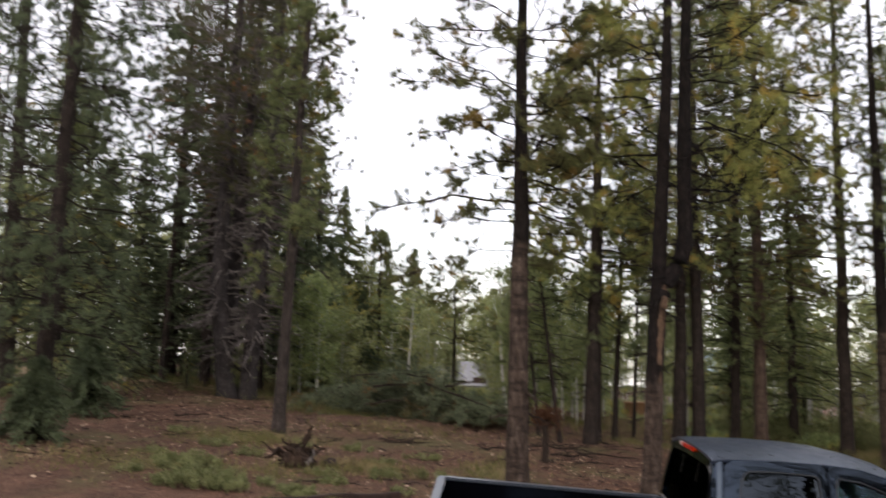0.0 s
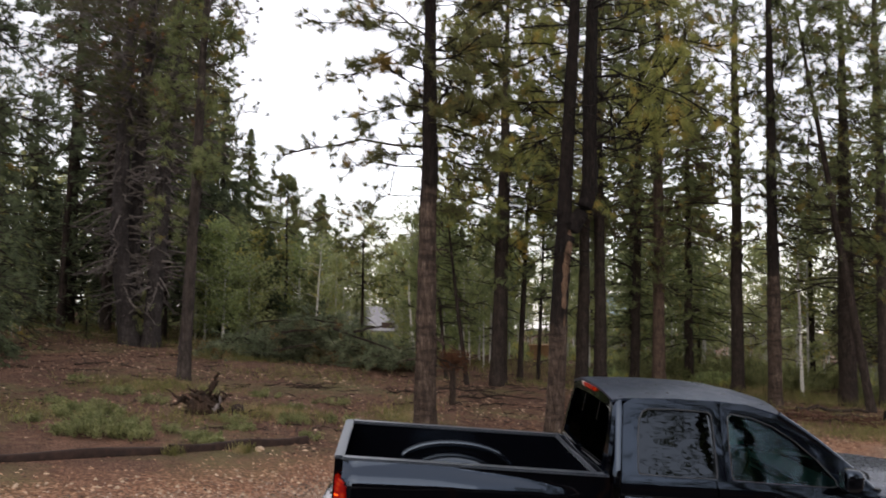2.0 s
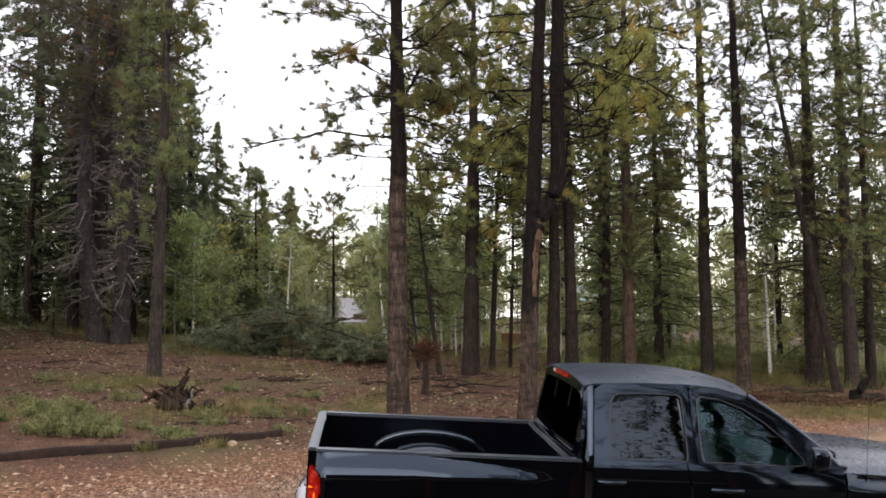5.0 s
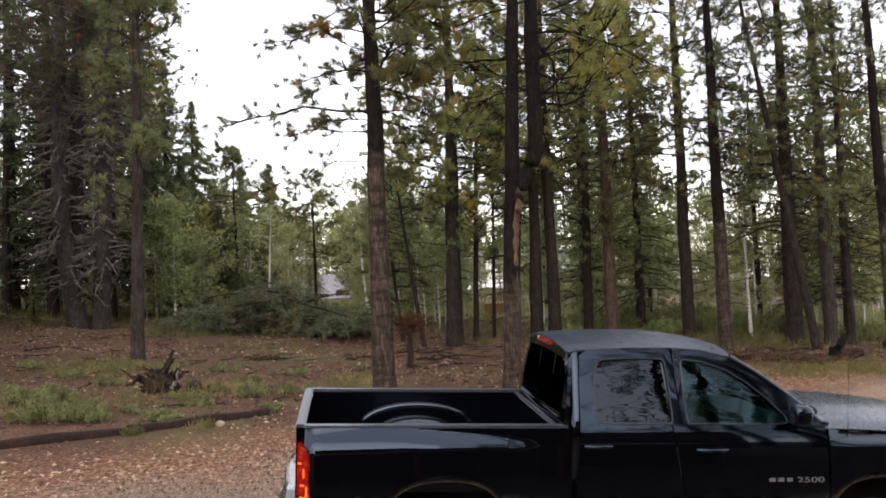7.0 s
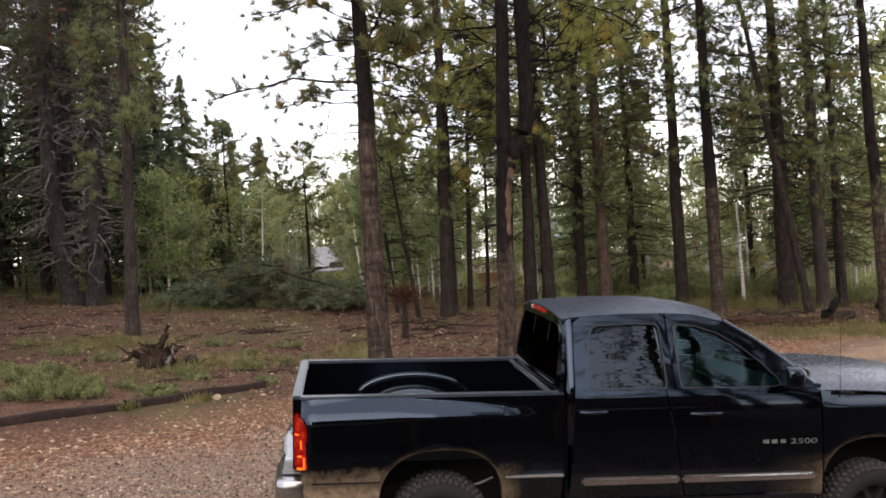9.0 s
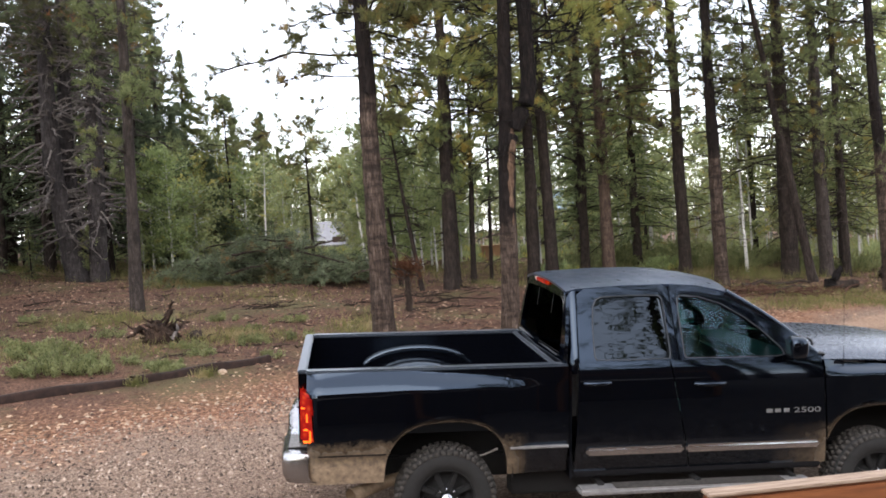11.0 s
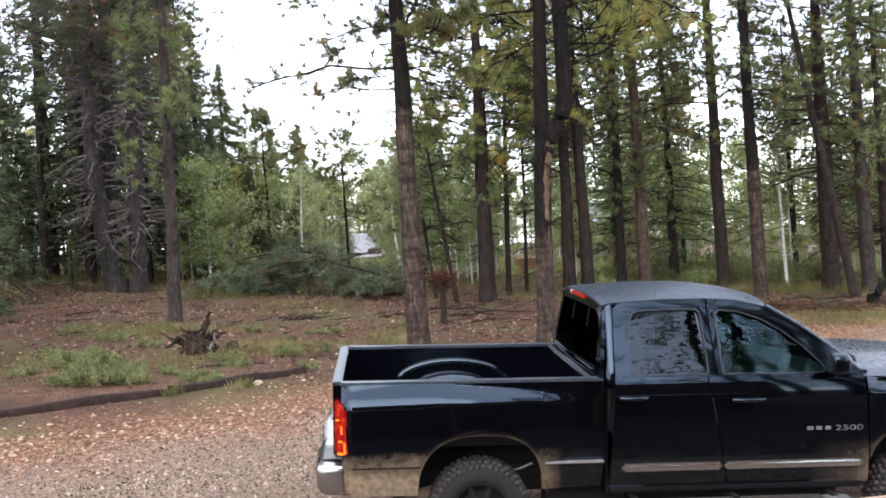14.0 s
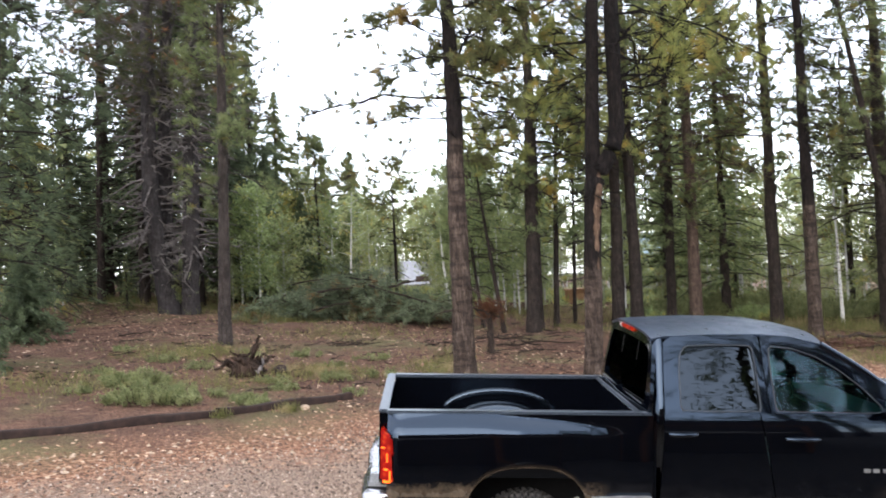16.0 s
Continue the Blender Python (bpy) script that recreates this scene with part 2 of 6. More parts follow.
def build_ground():
    u = np.linspace(-1, 1, 261)
    gx = 9 * np.sinh(u * 3.9)
    gy = 4 + 9 * np.sinh(u * 4.1)
    X, Y = np.meshgrid(gx, gy)
    Z = ground_z(X, Y)
    v = np.stack([X, Y, Z], -1).reshape(-1, 3)
    i = np.arange(v.shape[0]).reshape(X.shape)
    f = np.stack([i[:-1, :-1], i[:-1, 1:], i[1:, 1:], i[1:, :-1]], -1).reshape(-1, 4)
    m = Mat("forest_floor", rough=0.95, spec=0.15)
    x, y, _ = m.xyz()
    # duff: red-brown needles with grassy patches
    duff = m.ramp(m.noise(3.2, 6, 0.7), [(0.3, (0.03, 0.016, 0.012)), (0.5, (0.115, 0.052, 0.031)), (0.7, (0.215, 0.112, 0.07))])
    fine = m.ramp(m.noise(27, 5, 0.75), [(0.4, (0.014, 0.009, 0.007)), (0.5, (0.105, 0.058, 0.04)), (0.62, (0.32, 0.2, 0.14))])
    duff = m.mix(0.6, duff, fine)
    duff = m.mix(m.ramp(m.noise(1.1, 5, 0.7), [(0.42, 0.55), (0.6, 0.0)]), duff, (0.045, 0.026, 0.018))
    grassy = m.ramp(m.noise(0.42, 4, 0.6), [(0.5, 0.0), (0.66, 0.75)])
    duff = m.mix(grassy, duff, m.ramp(m.noise(30, 3), [(0.35, (0.045, 0.05, 0.02)), (0.65, (0.16, 0.15, 0.065))]))
    # gravel and leaf litter on the drive
    vor = m.voronoi(48.0, None, "F1", "Color")
    grav = m.ramp(vor, [(0.0, (0.12, 0.085, 0.062)), (0.5, (0.24, 0.175, 0.132)), (1.0, (0.4, 0.31, 0.24))])
    grav = m.mix(m.ramp(m.noise(42, 4, 0.75), [(0.48, 0.0), (0.6, 0.8)]), grav, (0.07, 0.05, 0.04))
    litter = m.ramp(m.noise(17, 5, 0.7), [(0.38, (0.05, 0.024, 0.015)), (0.5, (0.2, 0.095, 0.055)), (0.62, (0.4, 0.235, 0.15))])
    edge = m.math("SUBTRACT", y, m.math("ADD", m.math("MULTIPLY", x, 0.62), 5.2))
    wig = m.math("MULTIPLY", m.math("SUBTRACT", m.noise(0.7, 4, 0.6), 0.5), 3.0)
    e = m.math("ADD", edge, wig)
    is_litter = m.ramp(m.math("MULTIPLY", m.math("SUBTRACT", 3.4, e), 0.4, True), [(0.0, 0.0), (1.0, 1.0)])
    is_grav = m.ramp(m.math("MULTIPLY", m.math("SUBTRACT", 1.1, e), 0.8, True), [(0.0, 0.0), (1.0, 0.85)])
    c = m.mix(is_litter, duff, litter)
    c = m.mix(is_grav, c, grav)
    # unseen ground before the deck, coloured dark so the truck's flank reflects dark
    unseen_dark = m.ramp(m.math("ADD", m.math("MULTIPLY", m.math("SUBTRACT", -1.6, y), 1.0), wig, True), [(0.0, 0.0), (0.6, 1.0)])
    c = m.mix(unseen_dark, c, m.ramp(m.noise(9, 5), [(0.3, (0.022, 0.015, 0.011)), (0.5, (0.06, 0.042, 0.031)), (0.7, (0.11, 0.08, 0.06))]))
    track = m.math("ABSOLUTE", m.math("SUBTRACT", y, m.math("ADD", 28.5, m.math("MULTIPLY", x, 0.12))))
    far_left = m.math("MULTIPLY", m.ramp(m.math("MULTIPLY", track, 0.5, True), [(0.5, 1.0), (0.9, 0.0)]), m.ramp(m.math("MULTIPLY", m.math("SUBTRACT", -9.0, x), 0.5, True), [(0.0, 0.0), (1.0, 1.0)]))
    c = m.mix(far_left, c, m.ramp(m.noise(12, 4), [(0.3, (0.3, 0.2, 0.13)), (0.7, (0.5, 0.38, 0.27))]))
    lane = m.math("ADD", m.math("SUBTRACT", m.math("SUBTRACT", y, 11.0), m.math("MULTIPLY", m.math("SUBTRACT", x, 10.5), 0.62)), m.math("MULTIPLY", wig, 0.25))
    on_lane = m.math("MULTIPLY", m.ramp(m.math("ABSOLUTE", lane), [(0.4, 0.8), (0.7, 0.0)]), m.ramp(m.math("MULTIPLY", m.math("SUBTRACT", x, 6.0), 0.4, True), [(0.0, 0.0), (1.0, 1.0)]))
    c = m.mix(on_lane, c, m.ramp(m.noise(14, 5, 0.7), [(0.35, (0.24, 0.15, 0.1)), (0.65, (0.4, 0.28, 0.195))]))
    c = m.mix(m.ramp(m.noise(24, 4, 0.75), [(0.58, 0.0), (0.68, 0.75)]), c, (0.03, 0.016, 0.011))
    m.colour(c)
    m.bump(m.math("ADD", m.noise(30, 5, 0.7), m.voronoi(26.0)), 0.9, 0.04)
    g = tagged(new("ground", mesh_from("ground", v, f, m.m, True)), "sloping forest floor of red-brown duff with a gravel drive", "ground", kind="structure")
    return g


build_ground()


# ---- trees ----
def trunk_line(h, lean, knee, bend, seed, k=40):
    """Axis of a trunk from its base at the origin: lean per metre, a second lean above the knee."""
    z = np.linspace(-0.15, h, k)
    over = np.clip(z - knee, 0, None)
    soft = over * over / (over + 0.8)
    x = lean[0] * z + bend[0] * soft + 0.02 * wob(z, seed, 3, 0.9) * np.clip(z / 3, 0, 1)
    y = lean[1] * z + bend[1] * soft + 0.02 * wob(z, seed + 1, 3, 0.8) * np.clip(z / 3, 0, 1)
    return np.stack([x, y, z], -1)


def bent_line(path, k=100):
    """Axis of a stem through a few (z, x, y) places, eased between them."""
    q = np.array(path, float)
    z = np.linspace(q[0, 0], q[-1, 0], k)
    xy = [np.interp(z, q[:, 0], q[:, i]) for i in (1, 2)]
    w = np.hanning(9) / np.hanning(9).sum()
    xy = [np.convolve(np.pad(a, 4, "edge"), w, "valid") for a in xy]
    return np.stack([xy[0], xy[1], z], -1)


def trunk_mesh(name, line, r, mat, sides=18, seed=1, flare=0.16):
    k = len(line)
    z = line[:, 2]
    h = z[-1]
    ring = 0.035 * np.exp(-(((z + 0.05 * np.sin(z * 3.1 + seed)) % 0.46 - 0.23) / 0.06) ** 2) if sides >= 18 else 0.0
    rad = 0.95 * r * (1 + ring) * (1 - 0.82 * np.clip(z / h, 0, 1) ** 1.15) * (1 + flare * np.exp(-np.clip(z, 0, None) / 0.3))
    v, f = tubes(line[None], rad[None], sides)
    ang = np.tile(np.arange(sides), k)
    zz = np.repeat(z, sides)
    lump = 0.05 * np.sin(ang * 2.1 + zz * 1.3 + seed) + 0.035 * np.sin(ang * 5 + zz * 3.7) + rng.normal(0, 0.02, len(v))
    centre = np.repeat(line, sides, 0)
    v = centre + (v - centre) * (1 + lump)[:, None]
    return mesh_from(name, v, f, mat, True), rad


def at_height(line, z):
    return np.stack([np.interp(z, line[:, 2], line[:, i]) for i in range(3)], -1)


def limbs_of(line, rad, zs, az, ln, rise, droop, k=6, crook=0.06):
    """Polylines of limbs that leave the trunk at heights zs, in directions az."""
    s = np.linspace(0, 1, k)[None, :, None]
    o = at_height(line, zs)[:, None]
    d = np.stack([np.cos(az), np.sin(az), np.zeros_like(az)], -1)[:, None]
    up = np.array([0, 0, 1.0])
    ln3, ri, dr = ln[:, None, None], np.asarray(rise)[:, None, None], np.asarray(droop)[:, None, None]
    p = o + d * ln3 * s + up * (ri * ln3 * s - dr * ln3 * s * s)
    p = p + np.cumsum(rng.normal(0, crook, p.shape) * ln3 / k, axis=1) * (s > 0)
    return p


def twigs_from(lines, n, length, start=0.3):
    """Side twigs from limbs: start points, directions and end points."""
    m, k, _ = lines.shape
    u = rng.uniform(start, 1.0, (m, n))
    u[:, 0] = 1.0
    pos = u * (k - 1)
    i0 = np.minimum(pos.astype(int), k - 2)
    fr = (pos - i0)[..., None]
    rows = np.arange(m)[:, None]
    a, b = lines[rows, i0], lines[rows, i0 + 1]
    o = a + (b - a) * fr
    d = unit(unit(b - a) + rng.normal(0, 0.55, a.shape) + np.array([0, 0, 0.25]))
    span = np.linalg.norm(lines[:, -1] - lines[:, 0], axis=-1)[:, None, None]
    ln = length * rng.uniform(0.4, 1.1, (m, n, 1)) * np.clip(span, 0.4, 2.2)
    ln = ln * (1.15 - 0.6 * u[..., None])
    e = o + d * ln
    return o.reshape(-1, 3), d.reshape(-1, 3), e.reshape(-1, 3)


def tree(name, x, y, label, category, group=""):
    e = new(name)
    e.location = (x, y, float(ground_z(x, y)))
    return tagged(e, label, category, group)


def pine(x, y, r, h, lean=(0, 0), knee=99, bend=(0, 0), crown=(3.0, 1.0), reach=1.6, limbs=50, twigs=9, needles=11,
         length=0.19, width=0.02, mat=NEEDLE_PINE, wood=BARK_PINE, seed=1, dead=10, name="pine_tree",
         label="tall ponderosa pine with dark furrowed bark and tufted needles", sides=18, group="", az_bias=None, split=False, dead_reach=0.7, dead_wood=None, puff=1.4, lite=False, dead_r=1.0, onto=None, path=None, bias_share=0.5, start=0.4, tufts=(1.0,), twig_r=1.1, twig_len=None, plan=()):
    """A pine: bare lower trunk with dead stubs, crooked limbs with tufts of long needles above.
    crown: height where green limbs begin, and how full it is down there."""
    global rng
    rng = np.random.default_rng(seed * 77 + 5)
    t = onto or tree(name, x, y, label, "tree", group)
    line = bent_line(path) if path else trunk_line(h, lean, knee, bend, seed, 100 if sides >= 18 else 26)
    me, rad = trunk_mesh("trunk", line, r, wood, sides, seed)
    child("fork_stem" if onto else "trunk", me, t)
    z0 = crown[0]
    zs = z0 + (h - 0.2 - z0) * rng.uniform(0, 1, limbs) ** crown[1]
    az = rng.uniform(0, 2 * np.pi, limbs)
    if az_bias is not None:
        az = np.where(rng.uniform(0, 1, limbs) < bias_share, az_bias + rng.normal(0, 0.7, limbs), az)
    f = np.clip((zs - z0) / (h - z0), 0, 1)
    ln = reach * (0.55 + 0.75 * np.sin(np.pi * np.clip(0.25 + 0.75 * f, 0, 1))) * rng.uniform(0.55, 1.2, limbs)
    ln = np.where(f > 0.85, ln * 0.6, ln)
    rise, droop = rng.uniform(-0.25, 0.5, limbs), rng.uniform(-0.25, 0.4, limbs)
    for i, (pz, pa, pl, pr, pd) in enumerate(plan):          # chosen limbs: height, direction, length, rise, droop
        zs[i], az[i], ln[i], rise[i], droop[i] = pz, radians(pa), pl, pr, pd
    lines = limbs_of(line, rad, zs, az, ln, rise, droop, 4 if lite else 6, crook=0.15)
    lr = np.clip(r * 0.09 * (1.1 - 0.8 * f) * ln / reach, 0.012, 0.03)[:, None] * np.linspace(1, 0.45, lines.shape[1])[None]
    o, d, e = twigs_from(lines, twigs, twig_len or 0.45, start)
    tw = np.stack([o, (o + e) / 2 + rng.normal(0, 0.03, o.shape), e], 1) if split else np.stack([o, e], 1)
    twr = twig_r * np.tile(np.array([0.012, 0.01, 0.008] if split else [0.012, 0.007]), (len(tw), 1))
    if split:
        for i in range(limbs):
            v, fc = tubes(lines[i:i + 1], lr[i:i + 1], 6)
            v2, f2 = tubes(tw[i * twigs:(i + 1) * twigs], twr[:twigs], 3)
            child("branch", mesh_from("branch", np.concatenate([v, v2]), np.concatenate([fc, f2 + len(v)]), wood, True), t)
        vs, fs = [], []
    else:
        v, fc = tubes(lines, lr, 3 if lite else 4)
        v2, f2 = tubes(tw[::3] if lite else tw, twr[::3] if lite else twr, 3)
        vs, fs = [v, v2], [fc, f2 + len(v)]
    if dead:
        zd = rng.uniform(1.2, z0 + 1.0, dead)
        ld = rng.uniform(0.25, 1.0, dead) * dead_reach
        dl = limbs_of(line, rad, zd, rng.uniform(0, 6.28, dead), ld, rng.uniform(-0.3, 0.3, dead), rng.uniform(0, 0.5, dead), crook=0.16)
        v3, f3 = tubes(dl, dead_r * np.linspace(0.02, 0.007, dl.shape[1])[None].repeat(dead, 0), 4)
        fs.append(f3 + sum(len(q) for q in vs))
        vs.append(v3)
        o3, d3, e3 = twigs_from(dl, 5, 0.3)
        v4, f4 = tubes(np.stack([o3, e3], 1), np.tile(dead_r * np.array([0.008, 0.005]), (len(o3), 1)), 3)
        fs.append(f4 + sum(len(q) for q in vs))
        vs.append(v4)
    if vs:
        child("branchwork", mesh_from("branchwork", np.concatenate(vs), np.concatenate(fs), dead_wood or wood, True), t)["kind"] = "stuff"
    tips = np.concatenate([o + (e - o) * u for u in tufts])
    td = np.concatenate([d] * len(tufts))
    keep = rng.uniform(0, 1, len(tips)) < np.clip(1.3 - 0.09 * np.clip(tips[:, 2] - 9.0, 0, None), 0.6, 1.0)     # the high crown thins out
    tips, td = tips[keep], td[keep]
    tv = shards(tips, td + np.array([0, 0, 0.25]), int(needles * (1.5 if lite else 2.6)), length, width, puff, 0.025)
    child("crown", mesh_from("crown", tv, tris(tv), mat), t, "tufts of long green needles, some turned yellow")["kind"] = "stuff"
    return t


def fir(x, y, h, r=0.12, base=0.6, reach=1.6, whorls=26, per=7, sprays=26, length=0.2, width=0.06, mat=NEEDLE_FIR, wood=BARK_DARK, seed=1,
        lean=(0, 0), name="fir_tree", label="dense dark green conical fir", sides=9, group=""):
    """A conical fir or spruce: whorls of drooping boughs carrying flat sprays."""
    global rng
    rng = np.random.default_rng(seed * 131 + 3)
    t = tree(name, x, y, label, "tree", group)
    line = trunk_line(h, lean, 99, (0, 0), seed, 16)
    me, rad = trunk_mesh("trunk", line, r, wood, sides, seed)
    child("trunk", me, t)
    n = whorls * per
    zs = base + (h - base - 0.05) * np.repeat((np.arange(whorls) + rng.uniform(0, 0.6, whorls)) / whorls, per) ** 0.85
    zs = np.clip(zs + rng.normal(0, 0.08, n), base * 0.6, h - 0.1)
    az = rng.uniform(0, 6.28, n)
    taper = np.clip(1 - (zs - base) / (h - base), 0.02, 1)
    ln = (0.05 + reach * taper ** 0.95) * rng.uniform(0.5, 1.2, n)
    lines = limbs_of(line, rad, zs, az, ln, rng.uniform(-0.1, 0.25, n), rng.uniform(0.15, 0.5, n), 5, 0.05)
    v, f = tubes(lines[:, ::2], np.linspace(0.018, 0.004, 3)[None].repeat(n, 0) * np.clip(ln, 0.4, 2)[:, None], 3)
    child("branchwork", mesh_from("branchwork", v, f, wood), t)["kind"] = "stuff"
    k = rng.uniform(0.12, 1.0, (n, sprays)) * 3.999
    i0 = k.astype(int)
    rows = np.arange(n)[:, None]
    a, b = lines[rows, i0], lines[rows, i0 + 1]
    p = (a + (b - a) * (k - i0)[..., None]).reshape(-1, 3)
    d = unit((b - a)).reshape(-1, 3) + rng.normal(0, 0.6, p.shape) * np.array([1, 1, 0.45]) + np.array([0, 0, -0.12])
    small = np.repeat(np.repeat(0.3 + 0.7 * np.clip(taper * 2.2, 0, 1), sprays), 2)[:, None]
    tv = shards(p, d, 2, length * (0.35 + 0.65 * small), width * small, 0.35, 0.04)
    child("crown", mesh_from("crown", tv, tris(tv), mat), t)["kind"] = "stuff"
    return t


def aspen(x, y, h, r=0.06, base=1.2, reach=1.1, limbs=34, leaves=70, size=0.1, mat=LEAF_ASPEN, wood=None, seed=1, lean=(0, 0), bend=(0, 0),
          name="aspen_tree", label="young aspen with light green leaves and a pale stem", group=""):
    """A slim broadleaf tree: pale stem, rising limbs, loose leaves."""
    global rng
    rng = np.random.default_rng(seed * 57 + 11)
    t = tree(name, x, y, label, "tree", group)
    line = trunk_line(h, lean, h * 0.3, bend, seed, 14)
    me, rad = trunk_mesh("trunk", line, r, wood or BARK_ASPEN, 9, seed, 0.15)
    child("trunk", me, t)
    zs = base + (h - base - 0.1) * rng.uniform(0, 1, limbs)
    f = (zs - base) / (h - base)
    ln = reach * (0.4 + np.sin(np.pi * np.clip(f * 0.9 + 0.1, 0, 1))) * rng.uniform(0.4, 1.0, limbs)
    lines = limbs_of(line, rad, zs, rng.uniform(0, 6.28, limbs), ln, rng.uniform(0.2, 0.8, limbs), rng.uniform(0, 0.25, limbs), 5)
    v, fc = tubes(lines[:, ::2], np.linspace(0.014, 0.004, 3)[None].repeat(limbs, 0), 3)
    child("branchwork", mesh_from("branchwork", v, fc, wood or BARK_ASPEN), t)["kind"] = "stuff"
    k = rng.uniform(0.25, 1.0, (limbs, leaves)) * 3.999
    i0 = k.astype(int)
    rows = np.arange(limbs)[:, None]
    p = (lines[rows, i0] + (lines[rows, i0 + 1] - lines[rows, i0]) * (k - i0)[..., None]).reshape(-1, 3)
    p = p + rng.normal(0, 0.16, p.shape)
    tv = shards(p, rng.normal(0, 1, p.shape) + np.array([0, 0, -0.5]), 1, size, size * 0.8, 0.5, 0.03)
    child("crown", mesh_from("crown", tv, tris(tv), mat), t)["kind"] = "stuff"
    return t


mb = Mat("bark_aspen", rough=0.8, spec=0.2)
mb.colour(mb.mix(mb.ramp(mb.noise(6, 4, 0.7, (1, 1, 3)), [(0.56, 0.0), (0.64, 1.0)]), (0.48, 0.47, 0.44), (0.06, 0.052, 0.046)))
BARK_ASPEN = mb.m

# near and middle pines
PINE_A = "tall ponderosa pine with straight brown trunk and yellowing tufts"
TALL_LIMBS = ((4.45, 185, 2.2, 0.12, 0.36), (5.4, 178, 2.7, 0.05, 0.24), (5.75, 190, 1.25, 0.5, 0.6), (6.15, 176, 1.5, 0.2, 0.28), (5.2, 200, 1.1, 0.1, 0.2), (5.0, 165, 1.5, 0.2, 0.3),
              (4.75, 5, 1.0, 0.15, 0.1), (6.1, -5, 1.3, 0.2, 0.4), (4.2, 15, 0.6, 0.1, 0.1), (5.4, 340, 1.2, 0.1, 0.2), (6.9, 184, 1.9, 0.1, 0.25), (7.7, 178, 2.3, 0.15, 0.2), (7.4, 150, 1.6, 0.1, 0.2),
              (8.3, 190, 2.1, 0.2, 0.2), (7.3, 10, 1.5, 0.1, 0.2), (8.2, 0, 1.8, 0.15, 0.2), (6.6, 30, 1.3, 0.1, 0.2), (8.9, 172, 1.9, 0.2, 0.1), (7.0, 250, 1.2, 0.1, 0.2), (5.9, 280, 0.9, 0.2, 0.2))
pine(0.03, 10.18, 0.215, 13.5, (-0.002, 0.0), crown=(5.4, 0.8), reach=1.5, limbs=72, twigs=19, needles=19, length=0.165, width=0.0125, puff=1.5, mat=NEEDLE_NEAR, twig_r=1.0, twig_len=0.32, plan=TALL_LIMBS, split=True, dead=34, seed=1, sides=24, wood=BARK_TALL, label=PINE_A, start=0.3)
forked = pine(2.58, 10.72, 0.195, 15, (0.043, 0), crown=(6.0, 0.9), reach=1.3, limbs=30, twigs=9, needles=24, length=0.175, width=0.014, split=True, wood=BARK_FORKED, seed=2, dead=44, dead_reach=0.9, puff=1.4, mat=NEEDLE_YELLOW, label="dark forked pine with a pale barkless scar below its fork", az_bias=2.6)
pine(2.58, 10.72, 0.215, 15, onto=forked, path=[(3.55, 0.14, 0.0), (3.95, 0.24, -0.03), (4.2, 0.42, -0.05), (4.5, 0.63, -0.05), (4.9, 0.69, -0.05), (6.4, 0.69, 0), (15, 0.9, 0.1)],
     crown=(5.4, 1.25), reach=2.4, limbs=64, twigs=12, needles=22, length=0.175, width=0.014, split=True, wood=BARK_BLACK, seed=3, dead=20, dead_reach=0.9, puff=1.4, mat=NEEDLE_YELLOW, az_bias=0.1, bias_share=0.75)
sl = np.array([(0.043 * z + 0.05 + 0.012 * math.sin(z * 4) + 0.09 * max(0.0, z - 3.45), -0.125, z) for z in np.linspace(1.75, 4.0, 22)])
v, fq = tubes(sl[None], (np.interp(np.linspace(0, 1, 22), [0, 0.2, 0.5, 0.75, 0.9, 1], [0.012, 0.04, 0.065, 0.085, 0.085, 0.02]) * (1 + 0.2 * np.sin(np.arange(22) * 1.9)))[None], 9)
SCAR = bark("bare_sapwood", (0.03, 0.018, 0.012), (0.13, 0.082, 0.055), (0.26, 0.175, 0.12))
child("scar", mesh_from("scar", v, fq, SCAR, True), forked, "pale strip of bare wood")
pine(5.2, 20.43, 0.21, 15, (0.02, 0), crown=(5, 1), reach=1.9, limbs=110, twigs=11, seed=4, wood=BARK_DARK, mat=NEEDLE_GREEN)
pine(5.76, 20.3, 0.21, 15, (-0.01, 0), crown=(5, 1), reach=1.9, limbs=110, twigs=11, seed=5, wood=BARK_DARK, mat=NEEDLE_GREEN)
pine(8.12, 22.12, 0.22, 16, (0, 0), crown=(4.2, 0.85), reach=2.5, limbs=190, twigs=11, seed=6, wood=BARK_RED, mat=NEEDLE_PINE, label="full-crowned ponderosa pine with reddish bark")
pine(7.53, 22.91, 0.17, 15, (0.02, 0), crown=(2.8, 0.9), reach=1.5, limbs=130, twigs=10, seed=7, wood=BARK_DARK, mat=NEEDLE_GREEN)
pine(10.53, 21.56, 0.22, 17, (0, 0), crown=(4.6, 0.9), reach=1.7, limbs=110, twigs=10, dead=30, dead_reach=0.9, seed=8, wood=BARK_DARK, mat=NEEDLE_GREEN)
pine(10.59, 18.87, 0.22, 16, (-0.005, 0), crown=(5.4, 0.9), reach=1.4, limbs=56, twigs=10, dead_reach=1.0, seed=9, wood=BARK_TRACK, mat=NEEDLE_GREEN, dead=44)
pine(13.4, 20.08, 0.29, 14, (0, 0), crown=(3.4, 0.9), reach=1.8, limbs=80, twigs=10, dead=30, dead_reach=1.1, seed=10, wood=BARK_DARK, mat=NEEDLE_GREEN)
pine(13.16, 18.3, 0.14, 13, (-0.135, 0.074), crown=(4.6, 0.9), reach=1.4, limbs=54, twigs=10, seed=11, wood=BARK_DARK, mat=NEEDLE_GREEN, label="slim pine leaning over among upright trunks", dead=34, dead_reach=0.9)
